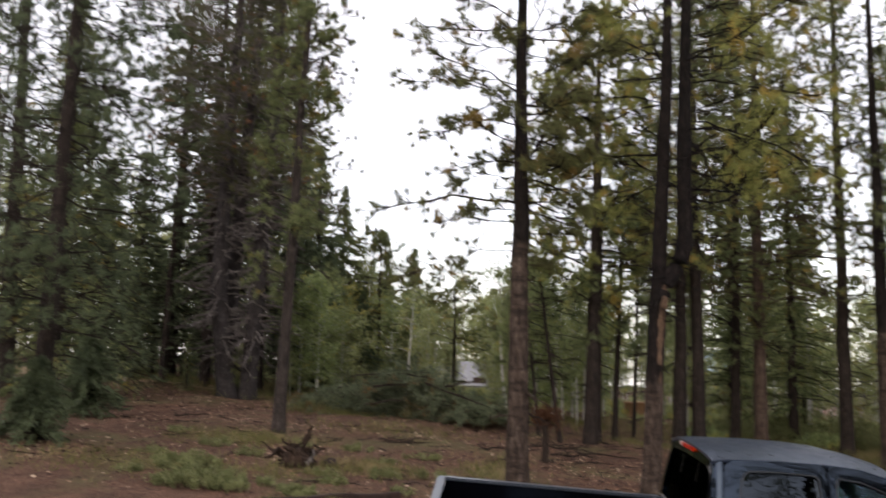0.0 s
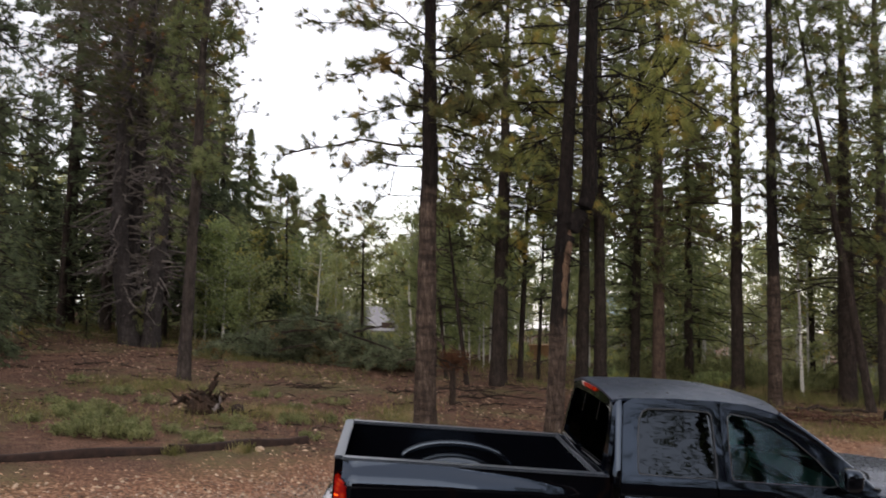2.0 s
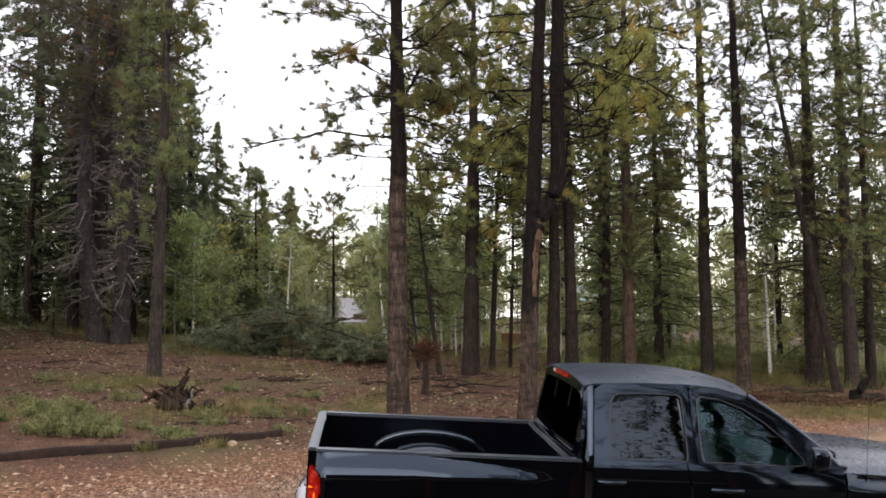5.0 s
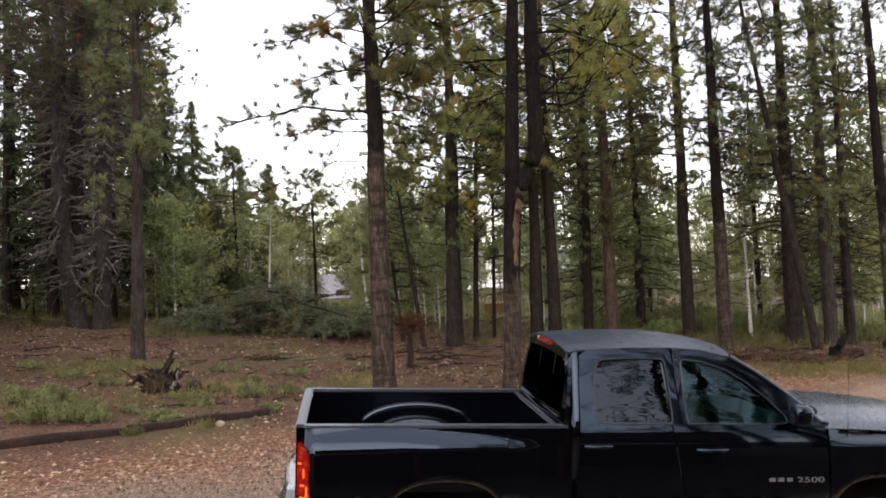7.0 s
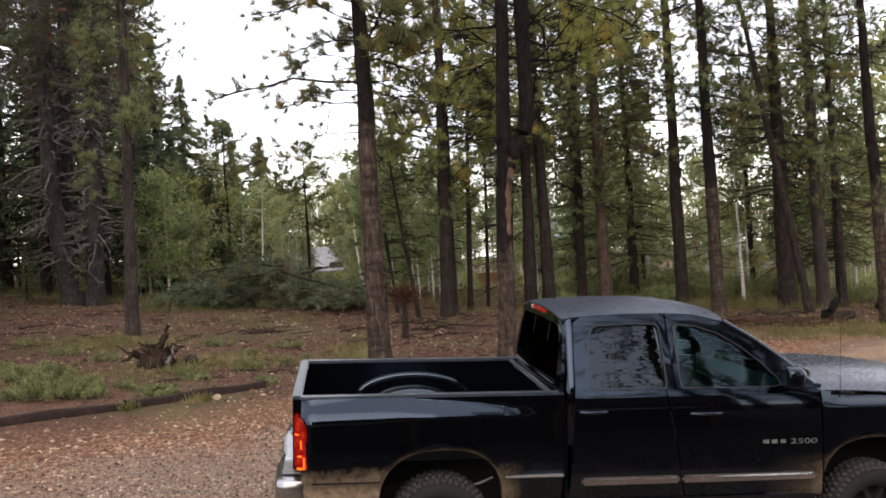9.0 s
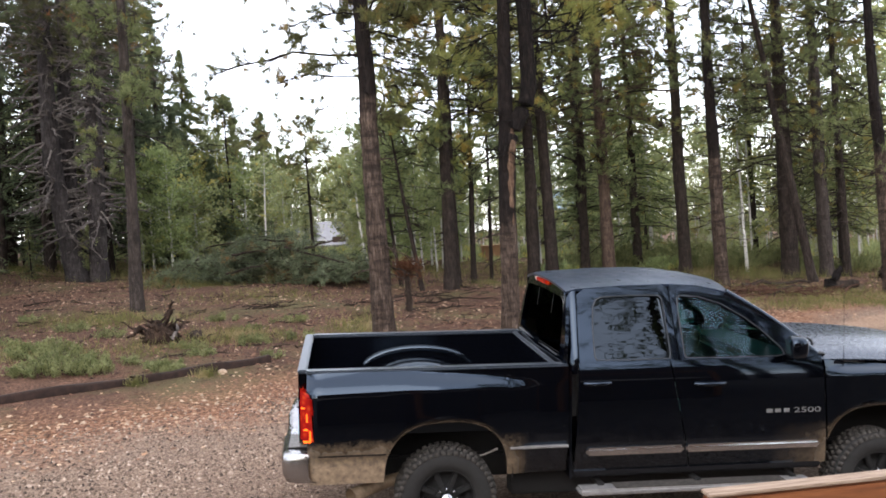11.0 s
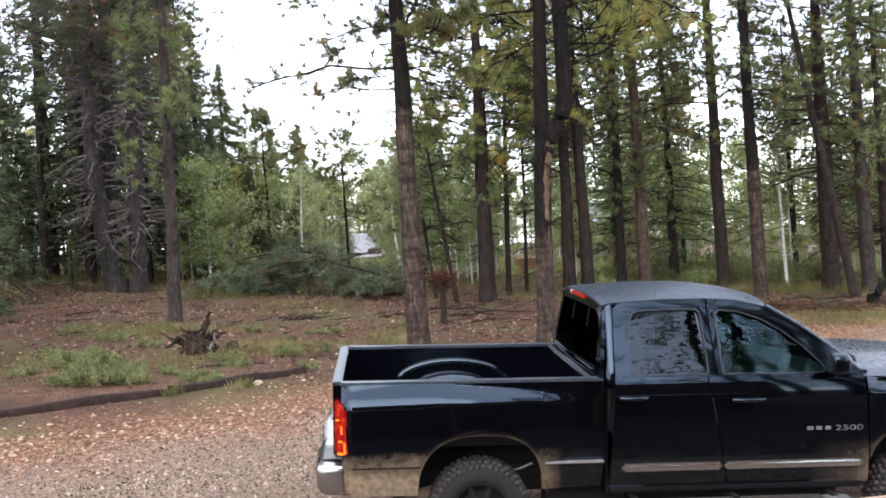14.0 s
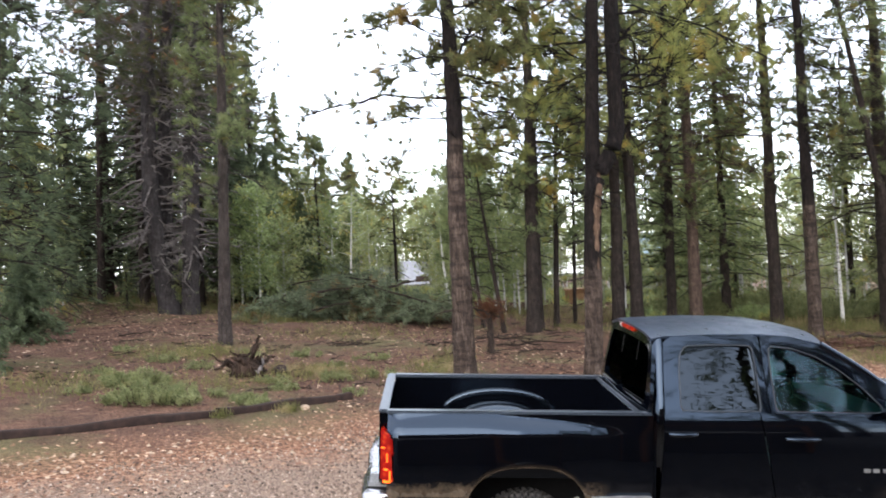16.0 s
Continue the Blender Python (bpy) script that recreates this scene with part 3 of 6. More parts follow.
pine(14.48, 19.83, 0.22, 16, (-0.01, 0), crown=(3.8, 0.9), reach=1.8, limbs=90, twigs=10, dead=36, dead_reach=1.0, seed=12, wood=BARK_SLIM, mat=NEEDLE_GREEN)
pine(15.27, 20.04, 0.14, 14, (-0.01, 0), crown=(3, 0.9), reach=1.4, limbs=50, twigs=10, dead=24, dead_reach=0.9, seed=13, wood=BARK_DARK, mat=NEEDLE_GREEN)
pine(14.14, 16.03, 0.19, 15, (-0.02, 0.015), crown=(4, 0.9), reach=1.6, limbs=70, twigs=10, dead=30, dead_reach=1.0, seed=14, wood=BARK_TRACK, mat=NEEDLE_GREEN)
pine(-5.61, 15.13, 0.16, 15, (0.025, 0), crown=(3.4, 0.9), reach=0.85, limbs=120, twigs=9, seed=15, wood=BARK_SLIM, mat=NEEDLE_GREEN, label="slim pine clothed in foliage above a bare brown stem")
DEADWOOD = "old pine with a bent dark trunk and grey dead twigs"
OLD = dict(wood=BARK_OLD, mat=NEEDLE_OLIVE, dead_wood=BARK_GREY, dead_r=2.2, label=DEADWOOD, reach=2.1, limbs=120, twigs=10)
pine(-9.17, 23.07, 0.34, 18, (-0.145, 0), 3.2, (0.17, 0), crown=(7.2, 0.95), seed=16, dead=130, dead_reach=1.5, **OLD)
pine(-9.1, 23.75, 0.29, 18, (-0.1, 0), 3.0, (0.155, 0), crown=(7.4, 0.95), seed=27, dead=90, dead_reach=1.5, **OLD)
pine(-8.53, 23.12, 0.31, 18, (0.04, 0), crown=(6.6, 0.9), seed=17, dead=150, dead_reach=1.5, **OLD)
pine(2.33, 18.25, 0.2, 12.5, (0.02, 0), crown=(3.7, 0.9), reach=1.75, limbs=170, twigs=9, needles=15, seed=18, wood=BARK_DARK, mat=NEEDLE_YELLOW, label="pine with many yellow and orange needle tufts")
pine(2.66, 19.27, 0.1, 10, (0.01, 0), crown=(3, 0.9), reach=1.0, limbs=40, seed=19, wood=BARK_DARK, mat=NEEDLE_FRESH)
pine(3.35, 20.84, 0.1, 10, (0.04, 0), crown=(2.5, 0.9), reach=1.1, limbs=50, seed=20, wood=BARK_DARK, mat=NEEDLE_FRESH)
pine(4.09, 21.82, 0.07, 8, (0.03, 0), crown=(2, 0.9), reach=1.0, limbs=44, seed=21, wood=BARK_DARK, mat=NEEDLE_FRESH)
pine(1.51, 18.42, 0.07, 6, (-0.13, 0), crown=(1.6, 0.9), reach=1.0, limbs=46, seed=22, wood=BARK_DARK, mat=NEEDLE_FRESH, label="small leaning pine with fresh green needles")
pine(1.0, 19.6, 0.06, 5, (-0.1, 0), crown=(1.5, 0.9), reach=0.9, limbs=40, seed=26, wood=BARK_DARK, mat=NEEDLE_FRESH, label="small leaning pine with fresh green needles")
pine(-9.52, 10.95, 0.2, 14, (0.01, 0), crown=(1.5, 0.8), reach=1.7, limbs=190, twigs=10, seed=23, wood=BARK_DARK, mat=NEEDLE_FIR)
pine(-13.98, 17.74, 0.27, 15, (-0.03, 0), crown=(2, 0.8), reach=1.9, limbs=180, twigs=10, seed=24, wood=BARK_DARK, mat=NEEDLE_FIR)
pine(-12.51, 26.04, 0.15, 14, (0.02, 0), crown=(2.4, 0.8), reach=1.8, limbs=100, seed=25, wood=BARK_DARK, mat=NEEDLE_FIR)
aspen(12.86, 22.0, 6.5, 0.062, 4.6, 0.7, 12, 30, seed=1, lean=(-0.02, 0), label="bare white birch stem with few leaves", name="birch_tree")
aspen(-3.3, 24.2, 4.2, 0.05, 1.9, 0.6, 14, 40, 0.09, seed=3, lean=(0.05, 0), label="slim aspen with a white stem")
aspen(0.2, 24.5, 5.6, 0.05, 3.0, 0.8, 16, 50, 0.09, seed=4, lean=(-0.12, 0), bend=(0.1, 0), label="slim aspen with a bent white stem")

PORCH = np.array([-0.63, -6.84])


def spot(deg, d):
    """A place seen from the porch: degrees to the right of north, and metres."""
    a = radians(deg)
    return PORCH[0] + d * math.sin(a), PORCH[1] + d * math.cos(a)


# firs and larger trees of the middle distance
fir(*spot(-9.2, 41), 9.3, 0.16, 0.5, 2.6, 38, 8, 30, seed=1, mat=NEEDLE_GREEN)
fir(*spot(-10.8, 38), 10.2, 0.16, 0.5, 2.6, 38, 8, 30, seed=6)
fir(*spot(-12.0, 44), 13.5, 0.16, 0.5, 3.0, 38, 8, 30, seed=2, mat=NEEDLE_GREEN)
fir(*spot(-4.6, 43), 6.9, 0.12, 0.6, 1.9, 32, 8, 30, seed=3, mat=NEEDLE_GREEN)
fir(*spot(-6.4, 48), 7.0, 0.12, 0.6, 2.0, 30, 8, 26, seed=4, mat=NEEDLE_GREEN)
fir(*spot(1.6, 50), 6.4, 0.1, 0.8, 1.8, 28, 8, 24, seed=5, mat=NEEDLE_GREEN)
fir(*spot(-7.8, 35.5), 4.4, 0.08, 0.3, 1.0, 24, 8, 24, 0.17, 0.05, seed=23)
fir(*spot(-4.9, 35), 3.6, 0.08, 0.3, 0.9, 22, 8, 24, 0.17, 0.05, seed=24, mat=NEEDLE_GREEN)
fir(*spot(-10.0, 35.5), 6.0, 0.1, 0.4, 1.4, 28, 8, 26, seed=26)
fir(*spot(2.6, 40), 6.2, 0.1, 0.4, 1.4, 28, 8, 26, seed=27)
YOUNG = dict(dead=8, sides=9, needles=8, wood=BARK_DARK, label="young pine with open tufted crown and slim stem")
pine(*spot(-7.3, 40), 0.09, 7.4, (0.01, 0), crown=(1.8, 0.8), reach=1.2, limbs=60, seed=31, mat=NEEDLE_PINE, **YOUNG)
pine(*spot(-6.7, 36), 0.09, 6.6, (-0.01, 0), crown=(2.6, 0.8), reach=1.0, limbs=50, seed=36, mat=NEEDLE_GREEN, **YOUNG)
pine(*spot(-1.9, 38), 0.08, 6.2, (0.0, 0), crown=(2.2, 0.8), reach=0.9, limbs=46, seed=32, mat=NEEDLE_PINE, **YOUNG)
pine(*spot(-3.3, 45), 0.08, 5.6, (0.0, 0), crown=(1.2, 0.8), reach=1.1, limbs=46, seed=33, mat=NEEDLE_GREEN, **YOUNG)
pine(*spot(0.7, 46), 0.08, 5.8, (0.02, 0), crown=(1.2, 0.8), reach=1.1, limbs=46, seed=34, mat=NEEDLE_GREEN, **YOUNG)
pine(*spot(2.2, 36), 0.08, 6.0, (0.02, 0), crown=(1.4, 0.8), reach=1.1, limbs=50, seed=35, mat=NEEDLE_GREEN, **YOUNG)
fir(*spot(18.6, 33), 12, 0.18, 1.0, 2.0, 38, 8, 20, seed=7, mat=NEEDLE_FRESH, label="broad green fir between pine trunks")
fir(*spot(15.2, 36), 12, 0.18, 1.0, 1.9, 36, 8, 20, seed=21, mat=NEEDLE_FRESH)
fir(*spot(12.8, 43), 13, 0.18, 1.0, 2.2, 36, 8, 20, seed=22, mat=NEEDLE_FRESH)
fir(*spot(16.6, 40), 14, 0.18, 1.0, 1.9, 34, 8, 18, seed=8, mat=NEEDLE_FRESH)
for k, (dg, dist) in enumerate(((25.6, 36), (27.4, 37.5), (29.4, 36))):
    pine(*spot(dg, dist), 0.14, 9.5, crown=(1.4, 0.8), reach=1.9, limbs=64, twigs=8, needles=7, seed=50 + k, dead=10, sides=9, wood=BARK_DARK, mat=NEEDLE_PINE, label="broad low-crowned pine at the back of the wood")
fir(*spot(30.5, 34), 12, 0.18, 1.2, 2.1, 34, 8, 18, seed=9, mat=NEEDLE_GREEN)
DENSE = dict(whorls=44, per=9, sprays=24)
fir(*spot(-19.4, 37), 20, 0.2, 0.7, 3.0, seed=10, **DENSE)
fir(*spot(-17.4, 35), 21, 0.2, 0.7, 3.2, seed=11, **DENSE)
fir(*spot(-14.2, 34), 20, 0.2, 1.6, 2.8, seed=12, **DENSE)
fir(*spot(-12.6, 39), 17, 0.18, 1.2, 2.6, seed=13, **DENSE)
fir(*spot(-15.8, 38), 21, 0.2, 0.6, 3.0, seed=19, **DENSE)
fir(*spot(-23.6, 30), 7.5, 0.18, 0.6, 2.5, 40, 8, 22, seed=14)
fir(*spot(-26.0, 27), 13, 0.18, 0.5, 2.4, 40, 8, 22, seed=15, mat=NEEDLE_GREEN)
fir(*spot(-21.6, 37), 9, 0.18, 0.6, 2.6, 38, 8, 20, seed=16)
fir(*spot(-24.0, 24.2), 2.2, 0.05, 0.1, 1.1, 18, 9, 34, 0.16, 0.045, seed=17, label="low bushy young fir at the edge of the clearing")
fir(*spot(-26.8, 19.6), 1.7, 0.04, 0.05, 1.0, 16, 9, 34, 0.15, 0.04, seed=18, label="low bushy young fir at the edge of the clearing")
PALE = "slim pale aspen stem with few leaves"
for k, (dg, dist, hh, rr) in enumerate(((4.6, 30, 3.4, 0.04), (5.0, 31.5, 3.8, 0.045), (5.9, 31, 3.2, 0.035), (6.3, 33, 3.6, 0.045), (7.5, 36, 3.4, 0.04), (17.6, 38, 3.6, 0.05), (18.3, 40, 3.2, 0.05), (21.0, 42, 3.4, 0.05),
                                         (24.8, 40, 3.0, 0.05), (25.6, 42, 3.2, 0.055), (26.3, 40, 3.0, 0.05), (28.2, 41, 3.2, 0.05), (29.0, 38, 3.4, 0.05), (30.2, 40, 3.2, 0.05), (31.4, 38, 3.4, 0.05))):
    aspen(*spot(dg, dist), hh, rr, hh * 0.75, 0.5, 8, 24, 0.1, seed=70 + k, lean=(0.03 * math.sin(5 * k), 0), name="aspen_tree", label=PALE, group="pale stems")
GOLDEN = "young aspen turning yellow"
aspen(*spot(-8.2, 36.5), 4.3, 0.05, 0.4, 1.25, 50, 100, seed=2, mat=LEAF_GOLD, label=GOLDEN)
aspen(*spot(-7.2, 38), 3.9, 0.05, 0.4, 1.2, 46, 100, seed=5)
aspen(*spot(-5.9, 36), 4.3, 0.05, 0.4, 1.3, 54, 100, seed=6, mat=LEAF_GREEN)
aspen(*spot(-9.6, 37), 4.6, 0.05, 0.4, 1.3, 50, 100, seed=8, mat=LEAF_GREEN)
aspen(*spot(-10.5, 33), 4.4, 0.05, 0.3, 1.2, 54, 100, seed=15, mat=LEAF_GREEN)
aspen(*spot(-11.6, 34), 4.0, 0.05, 0.3, 1.1, 50, 100, seed=16, mat=LEAF_GREEN)
aspen(*spot(-9.0, 34), 3.4, 0.05, 0.3, 1.0, 46, 100, seed=17)
aspen(*spot(-3.1, 40), 3.8, 0.05, 0.4, 1.2, 46, 100, seed=9)
aspen(*spot(0.5, 41), 4.6, 0.05, 0.6, 1.2, 50, 100, seed=7, mat=LEAF_ASPEN)
aspen(*spot(1.2, 39), 3.6, 0.05, 0.4, 1.1, 46, 90, seed=10)
aspen(*spot(3.3, 31), 5.4, 0.05, 0.6, 1.0, 56, 100, seed=11, mat=LEAF_GREEN, label="leafy green sapling with a slim stem")
aspen(*spot(4.4, 32), 5.0, 0.05, 0.5, 0.9, 50, 100, seed=12, mat=LEAF_GREEN, lean=(-0.05, 0), label="leafy green sapling with a slim stem")
aspen(*spot(5.6, 34), 5.2, 0.05, 0.5, 1.0, 50, 100, seed=13, mat=LEAF_ASPEN)
aspen(*spot(7.2, 36), 4.8, 0.05, 0.5, 1.0, 50, 90, seed=14, mat=LEAF_GREEN)
BACK = [fir(200, 100 + i, 9.5, 0.13, 0.4, 1.9, 24, 6, 15, 0.28, 0.078, seed=20 + i, group="forest behind", mat=(NEEDLE_GREEN, NEEDLE_FIR, NEEDLE_GREEN)[i % 3]) for i in range(3)]
BACK += [pine(200, 110 + i, 0.17, 14, crown=(2.6, 0.85), reach=1.8, limbs=70, twigs=7, needles=6, length=0.2, width=0.034, lite=True, seed=40 + i, dead=8, mat=NEEDLE_GREEN, group="forest behind", sides=9, wood=BARK_DARK) for i in range(2)]
BACK += [aspen(200, 120 + i, 6.4, 0.055, 1.1, 1.3, 38, 56, 0.15, seed=60 + i, group="forest behind") for i in range(3)]
used = set()


def plant(kind, x, y, s, tall, turn):
    src = BACK[kind]
    m = pose(x, y, float(ground_z(x, y)) - 0.05, 0, 0, turn) @ Matrix.Diagonal((s, s, s * tall, 1))
    if kind in used:
        copy_thing(src, m)
    else:
        used.add(kind)
        src.matrix_basis = m


def scatter_forest():
    r = np.random.default_rng(5)
    for ring, (d0, d1, n) in enumerate(((34, 44, 48), (44, 62, 66), (62, 95, 58))):
        for k in range(n):
            deg = -43 + 88 * (k + r.uniform(0, 1)) / n
            gap = -11.5 < deg < 3.5          # the open sky over the middle of the wood
            kind = int(r.choice([0, 1, 2, 3, 4, 5, 6, 7], p=[0.1, 0.06, 0.1, 0.16, 0.16, 0.14, 0.14, 0.14] if deg < 4 else [0.12, 0.04, 0.1, 0.03, 0.03, 0.22, 0.23, 0.23] if ring < 2 else [0.1, 0.06, 0.1, 0.21, 0.2, 0.11, 0.11, 0.11]))
            thin = 3.5 < deg < 9.5 or 20.0 < deg < 25.5 or -24.0 < deg < -20.3          # thinner stretches of the wood
            if (gap or thin) and kind in (3, 4):
                kind = 0 if kind == 3 else 2
            s = r.uniform(0.75, 1.15)
            if 21.0 < deg < 25.0:          # open sky between the right-hand trunks
                s *= 0.55
            if thin:
                s *= 0.75
            if gap:
                s *= 0.48 if ring == 0 else 0.6
                if kind >= 5:
                    s *= 1.25
            elif kind >= 5:
                s *= 1.2
            d = r.uniform(d0, d1)
            if (-1.6 < deg < 0.3 and d < 64) or (8.4 < deg < 10.0 and d < 53) or (13.2 < deg < 14.4 and d < 60):          # a sight line to the grey cabin stays open
                continue
            plant(kind, *spot(deg, d), s, r.uniform(0.9, 1.1), r.uniform(0, 360))
    # young growth that hides the far ground
    for k in range(90):
        deg = -36 + 72 * (k + r.uniform(0, 1)) / 90
        kind = int(r.choice([0, 5, 6, 7, 7]))
        d = r.uniform(31, 42) if deg < 8 else r.uniform(35, 46)
        if -1.6 < deg < 0.3 or 8.2 < deg < 10.2:
            continue
        plant(kind, *spot(deg, d), r.uniform(0.16, 0.36), r.uniform(0.8, 1.1), r.uniform(0, 360))
    # trees that close the view behind the grey cabin
    for k in range(11):
        plant((5, 0, 6, 7, 2)[k % 5], *spot(-2.4 + 0.32 * k, 69 + 4 * (k % 3)), r.uniform(0.85, 1.1) if k % 5 in (0, 2, 3) else r.uniform(0.6, 0.75), 1.0, r.uniform(0, 360))
    # the wood goes on behind the porch
    for k in range(22):
        deg = 55 + 250 * (k + r.uniform(0, 1)) / 22
        plant(int(r.choice([0, 1, 3, 4, 3, 4])), *spot(deg, r.uniform(14, 30)), r.uniform(0.9, 1.25), 1.0, r.uniform(0, 360))

    # thick young growth far back, left and right
    for k in range(34):
        plant(int(r.choice([0, 1, 2])), *spot(r.uniform(-34, -11), r.uniform(38, 62)), r.uniform(0.45, 0.8), 1.0, r.uniform(0, 360))
    for k in range(50):
        plant(int(r.choice([5, 6, 7, 5, 6, 7, 0])), *spot(r.uniform(3, 36), r.uniform(44, 66)), r.uniform(0.55, 0.85), 1.0, r.uniform(0, 360))


scatter_forest()

# unseen pines, placed and heightened to mirror dark in the truck's windows and doors
for k, (x, y) in enumerate(((9.2, -15.6), (11.2, -14.6), (13.0, -16.6), (15.2, -15.2), (12.4, -20), (17.0, -19.0))):
    pine(x, y, 0.3, 17.5 if k == 0 else 26 + k % 3, crown=(3.5, 0.85), reach=2.7, limbs=130, twigs=7, needles=5, length=0.3, width=0.06, lite=True, seed=80 + k, mat=NEEDLE_GREEN, wood=BARK_DARK, sides=9, label="tall pine behind the cabin", group="pines behind the cabin")

# ---- pickup truck ----
TRUCK = Matrix(((0.99824, 0.0, 0.05931, 0), (0.00248, 0.99913, -0.04173, 0), (-0.05925, 0.0418, 0.99737, 0), (0, 0, 0, 1)))
WIDE = 1.98          # the far flank mirrors the near one about WIDE / 2


def paint(name, dirty):
    """Black clear-coated paint with dust low on the flanks."""
    m = Mat(name, rough=0.06, spec=0.62)
    m.set("Coat Weight", 0.1)
    m.set("Specular Tint", (0.55, 0.74, 1.0, 1))
    m.set("Coat Tint", (0.85, 0.93, 1.0, 1))
    m.set("Coat Roughness", 0.03)
    x, y, z = m.xyz()
    along = m.ramp(m.math("DIVIDE", m.math("ADD", x, 1.2), 4.8, True),
                   [(0.0, 1.0), (0.33, 1.0), (0.36, 0.55), (0.385, 0.02), (0.8, 0.0), (0.87, 0.2), (0.9, 0.55), (1.0, 0.6)])
    low = m.math("MULTIPLY", m.math("SUBTRACT", 0.9, z), 4.2)
    n = m.math("MULTIPLY", m.math("SUBTRACT", m.noise(11, 6, 0.7), 0.5), 0.7)
    mud = m.math("MULTIPLY", m.math("ADD", low, n, True), along, True)
    # splashed rims round the wheel openings
    for cx in (0.0, 3.57):
        u = m.math("DIVIDE", m.math("SUBTRACT", x, cx), 0.485)
        w = m.math("DIVIDE", m.math("MAXIMUM", m.math("SUBTRACT", z, 0.55), 0.0), 0.465)
        rr = m.math("POWER", m.math("ADD", m.math("POWER", m.math("ABSOLUTE", u), 2.5), m.math("POWER", w, 2.5)), 0.4)
        rim = m.math("MULTIPLY", m.ramp(m.math("SUBTRACT", rr, 1.0), [(0.0, 0.32), (0.02, 0.15), (0.07, 0.0)]), m.ramp(m.noise(14, 5, 0.7), [(0.35, 0.2), (0.7, 1.0)]))
        mud = m.math("MAXIMUM", mud, rim)
    haze = m.ramp(m.noise(9, 5, 0.7), [(0.45, 0.0), (0.9, 0.006)])
    mask = m.math("MAXIMUM", m.math("MULTIPLY", mud, 0.95), haze) if dirty else haze
    soil = m.ramp(m.noise(22, 4), [(0.3, (0.13, 0.088, 0.052)), (0.5, (0.22, 0.155, 0.095)), (0.7, (0.31, 0.225, 0.14))])
    m.colour(m.mix(mask, (0.0004, 0.0006, 0.0014), soil))
    m.rough(m.math("ADD", m.math("MULTIPLY", mask, 0.75), 0.045, True))
    return m.m


def plain(name, c, rough=0.5, metal=0.0, grain=0.25, scale=20, spec=0.4):
    m = Mat(name, rough, metal, spec)
    lo = tuple(v * (1 - grain) for v in c)
    hi = tuple(min(1, v * (1 + grain)) for v in c)
    m.colour(m.ramp(m.noise(scale, 4, 0.65), [(0.3, lo), (0.7, hi)]))
    m.bump(m.noise(scale * 3, 3), 0.12, 0.005)
    return m.m


def glass(name, tint, ior=1.5, ripple=0.0):
    m = bpy.data.materials.new(name)
    m.use_nodes = True
    n, l = m.node_tree.nodes, m.node_tree.links
    n.clear()
    tr, gl, fr, mx, out = (n.new("ShaderNode" + k) for k in ("BsdfTransparent", "BsdfGlossy", "Fresnel", "MixShader", "OutputMaterial"))
    tr.inputs[0].default_value = rgb(tint)
    gl.inputs["Roughness"].default_value = 0.01
    gl.inputs["Color"].default_value = (0.7, 0.84, 1.0, 1)
    fr.inputs[0].default_value = ior
    if ripple:
        co, mp, tx, bp = (n.new("ShaderNode" + k) for k in ("TexCoord", "Mapping", "TexNoise", "Bump"))
        mp.inputs["Scale"].default_value = (1.2, 1.0, 6.0)
        tx.inputs["Scale"].default_value, tx.inputs["Detail"].default_value = 2.2, 2
        bp.inputs["Strength"].default_value, bp.inputs["Distance"].default_value = 1.0, ripple
        for a, b in ((co.outputs["Object"], mp.inputs[0]), (mp.outputs[0], tx.inputs["Vector"]), (tx.outputs["Fac"], bp.inputs["Height"]), (bp.outputs[0], gl.inputs["Normal"])):
            l.new(a, b)
    for a, b in ((fr.outputs[0], mx.inputs[0]), (tr.outputs[0], mx.inputs[1]), (gl.outputs[0], mx.inputs[2]), (mx.outputs[0], out.inputs[0])):
        l.new(a, b)
    return m


# black rain-spotted roof; bluish base and pale specks paint in sky sheen and glints
mr = Mat("wet_roof_sheen", rough=0.3, spec=0.85)
mr.set("Specular Tint", (0.45, 0.68, 1.0, 1))
mr.colour(mr.ramp(mr.noise(60, 4, 0.7), [(0.5, (0.01, 0.014, 0.024)), (0.7, (0.018, 0.024, 0.038)), (0.8, (0.11, 0.12, 0.145))]))
mr.rough(mr.ramp(mr.noise(8, 5, 0.7), [(0.35, 0.26), (0.68, 0.42)]))
mr.bump(mr.voronoi(70), 0.03, 0.003)
PAINT_WET = mr.m
mr = Mat("rail_paint", rough=0.42, spec=0.9)
mr.set("Specular Tint", (0.65, 0.82, 1.0, 1))
mr.colour(mr.ramp(mr.noise(40, 4, 0.7), [(0.4, (0.008, 0.01, 0.014)), (0.75, (0.04, 0.046, 0.058))]))
mr.set("Coat Weight", 0.2)
mr.set("Coat Roughness", 0.25)
PAINT_RAIL = mr.m
# wet bonnet; its sky sheen and the drops' bright specks are in the colour
mr = Mat("rain_spotted_sheen", rough=0.1, spec=0.75)
mr.set("Specular Tint", (0.7, 0.84, 1.0, 1))
mr.colour(mr.ramp(mr.noise(46, 4, 0.75), [(0.55, (0.014, 0.018, 0.028)), (0.72, (0.11, 0.12, 0.145))]))
mr.rough(mr.ramp(mr.noise(30, 5, 0.7), [(0.4, 0.2), (0.66, 0.42)]))
mr.bump(mr.voronoi(60), 0.08, 0.003)
PAINT_HOOD = mr.m
PAINT, PAINT_TOP = paint("black_paint_dusty", True), paint("black_paint", False)
BLACK_PLASTIC = plain("black_plastic", (0.005, 0.005, 0.006), 0.5, 0, 0.25, 20, 0.2)
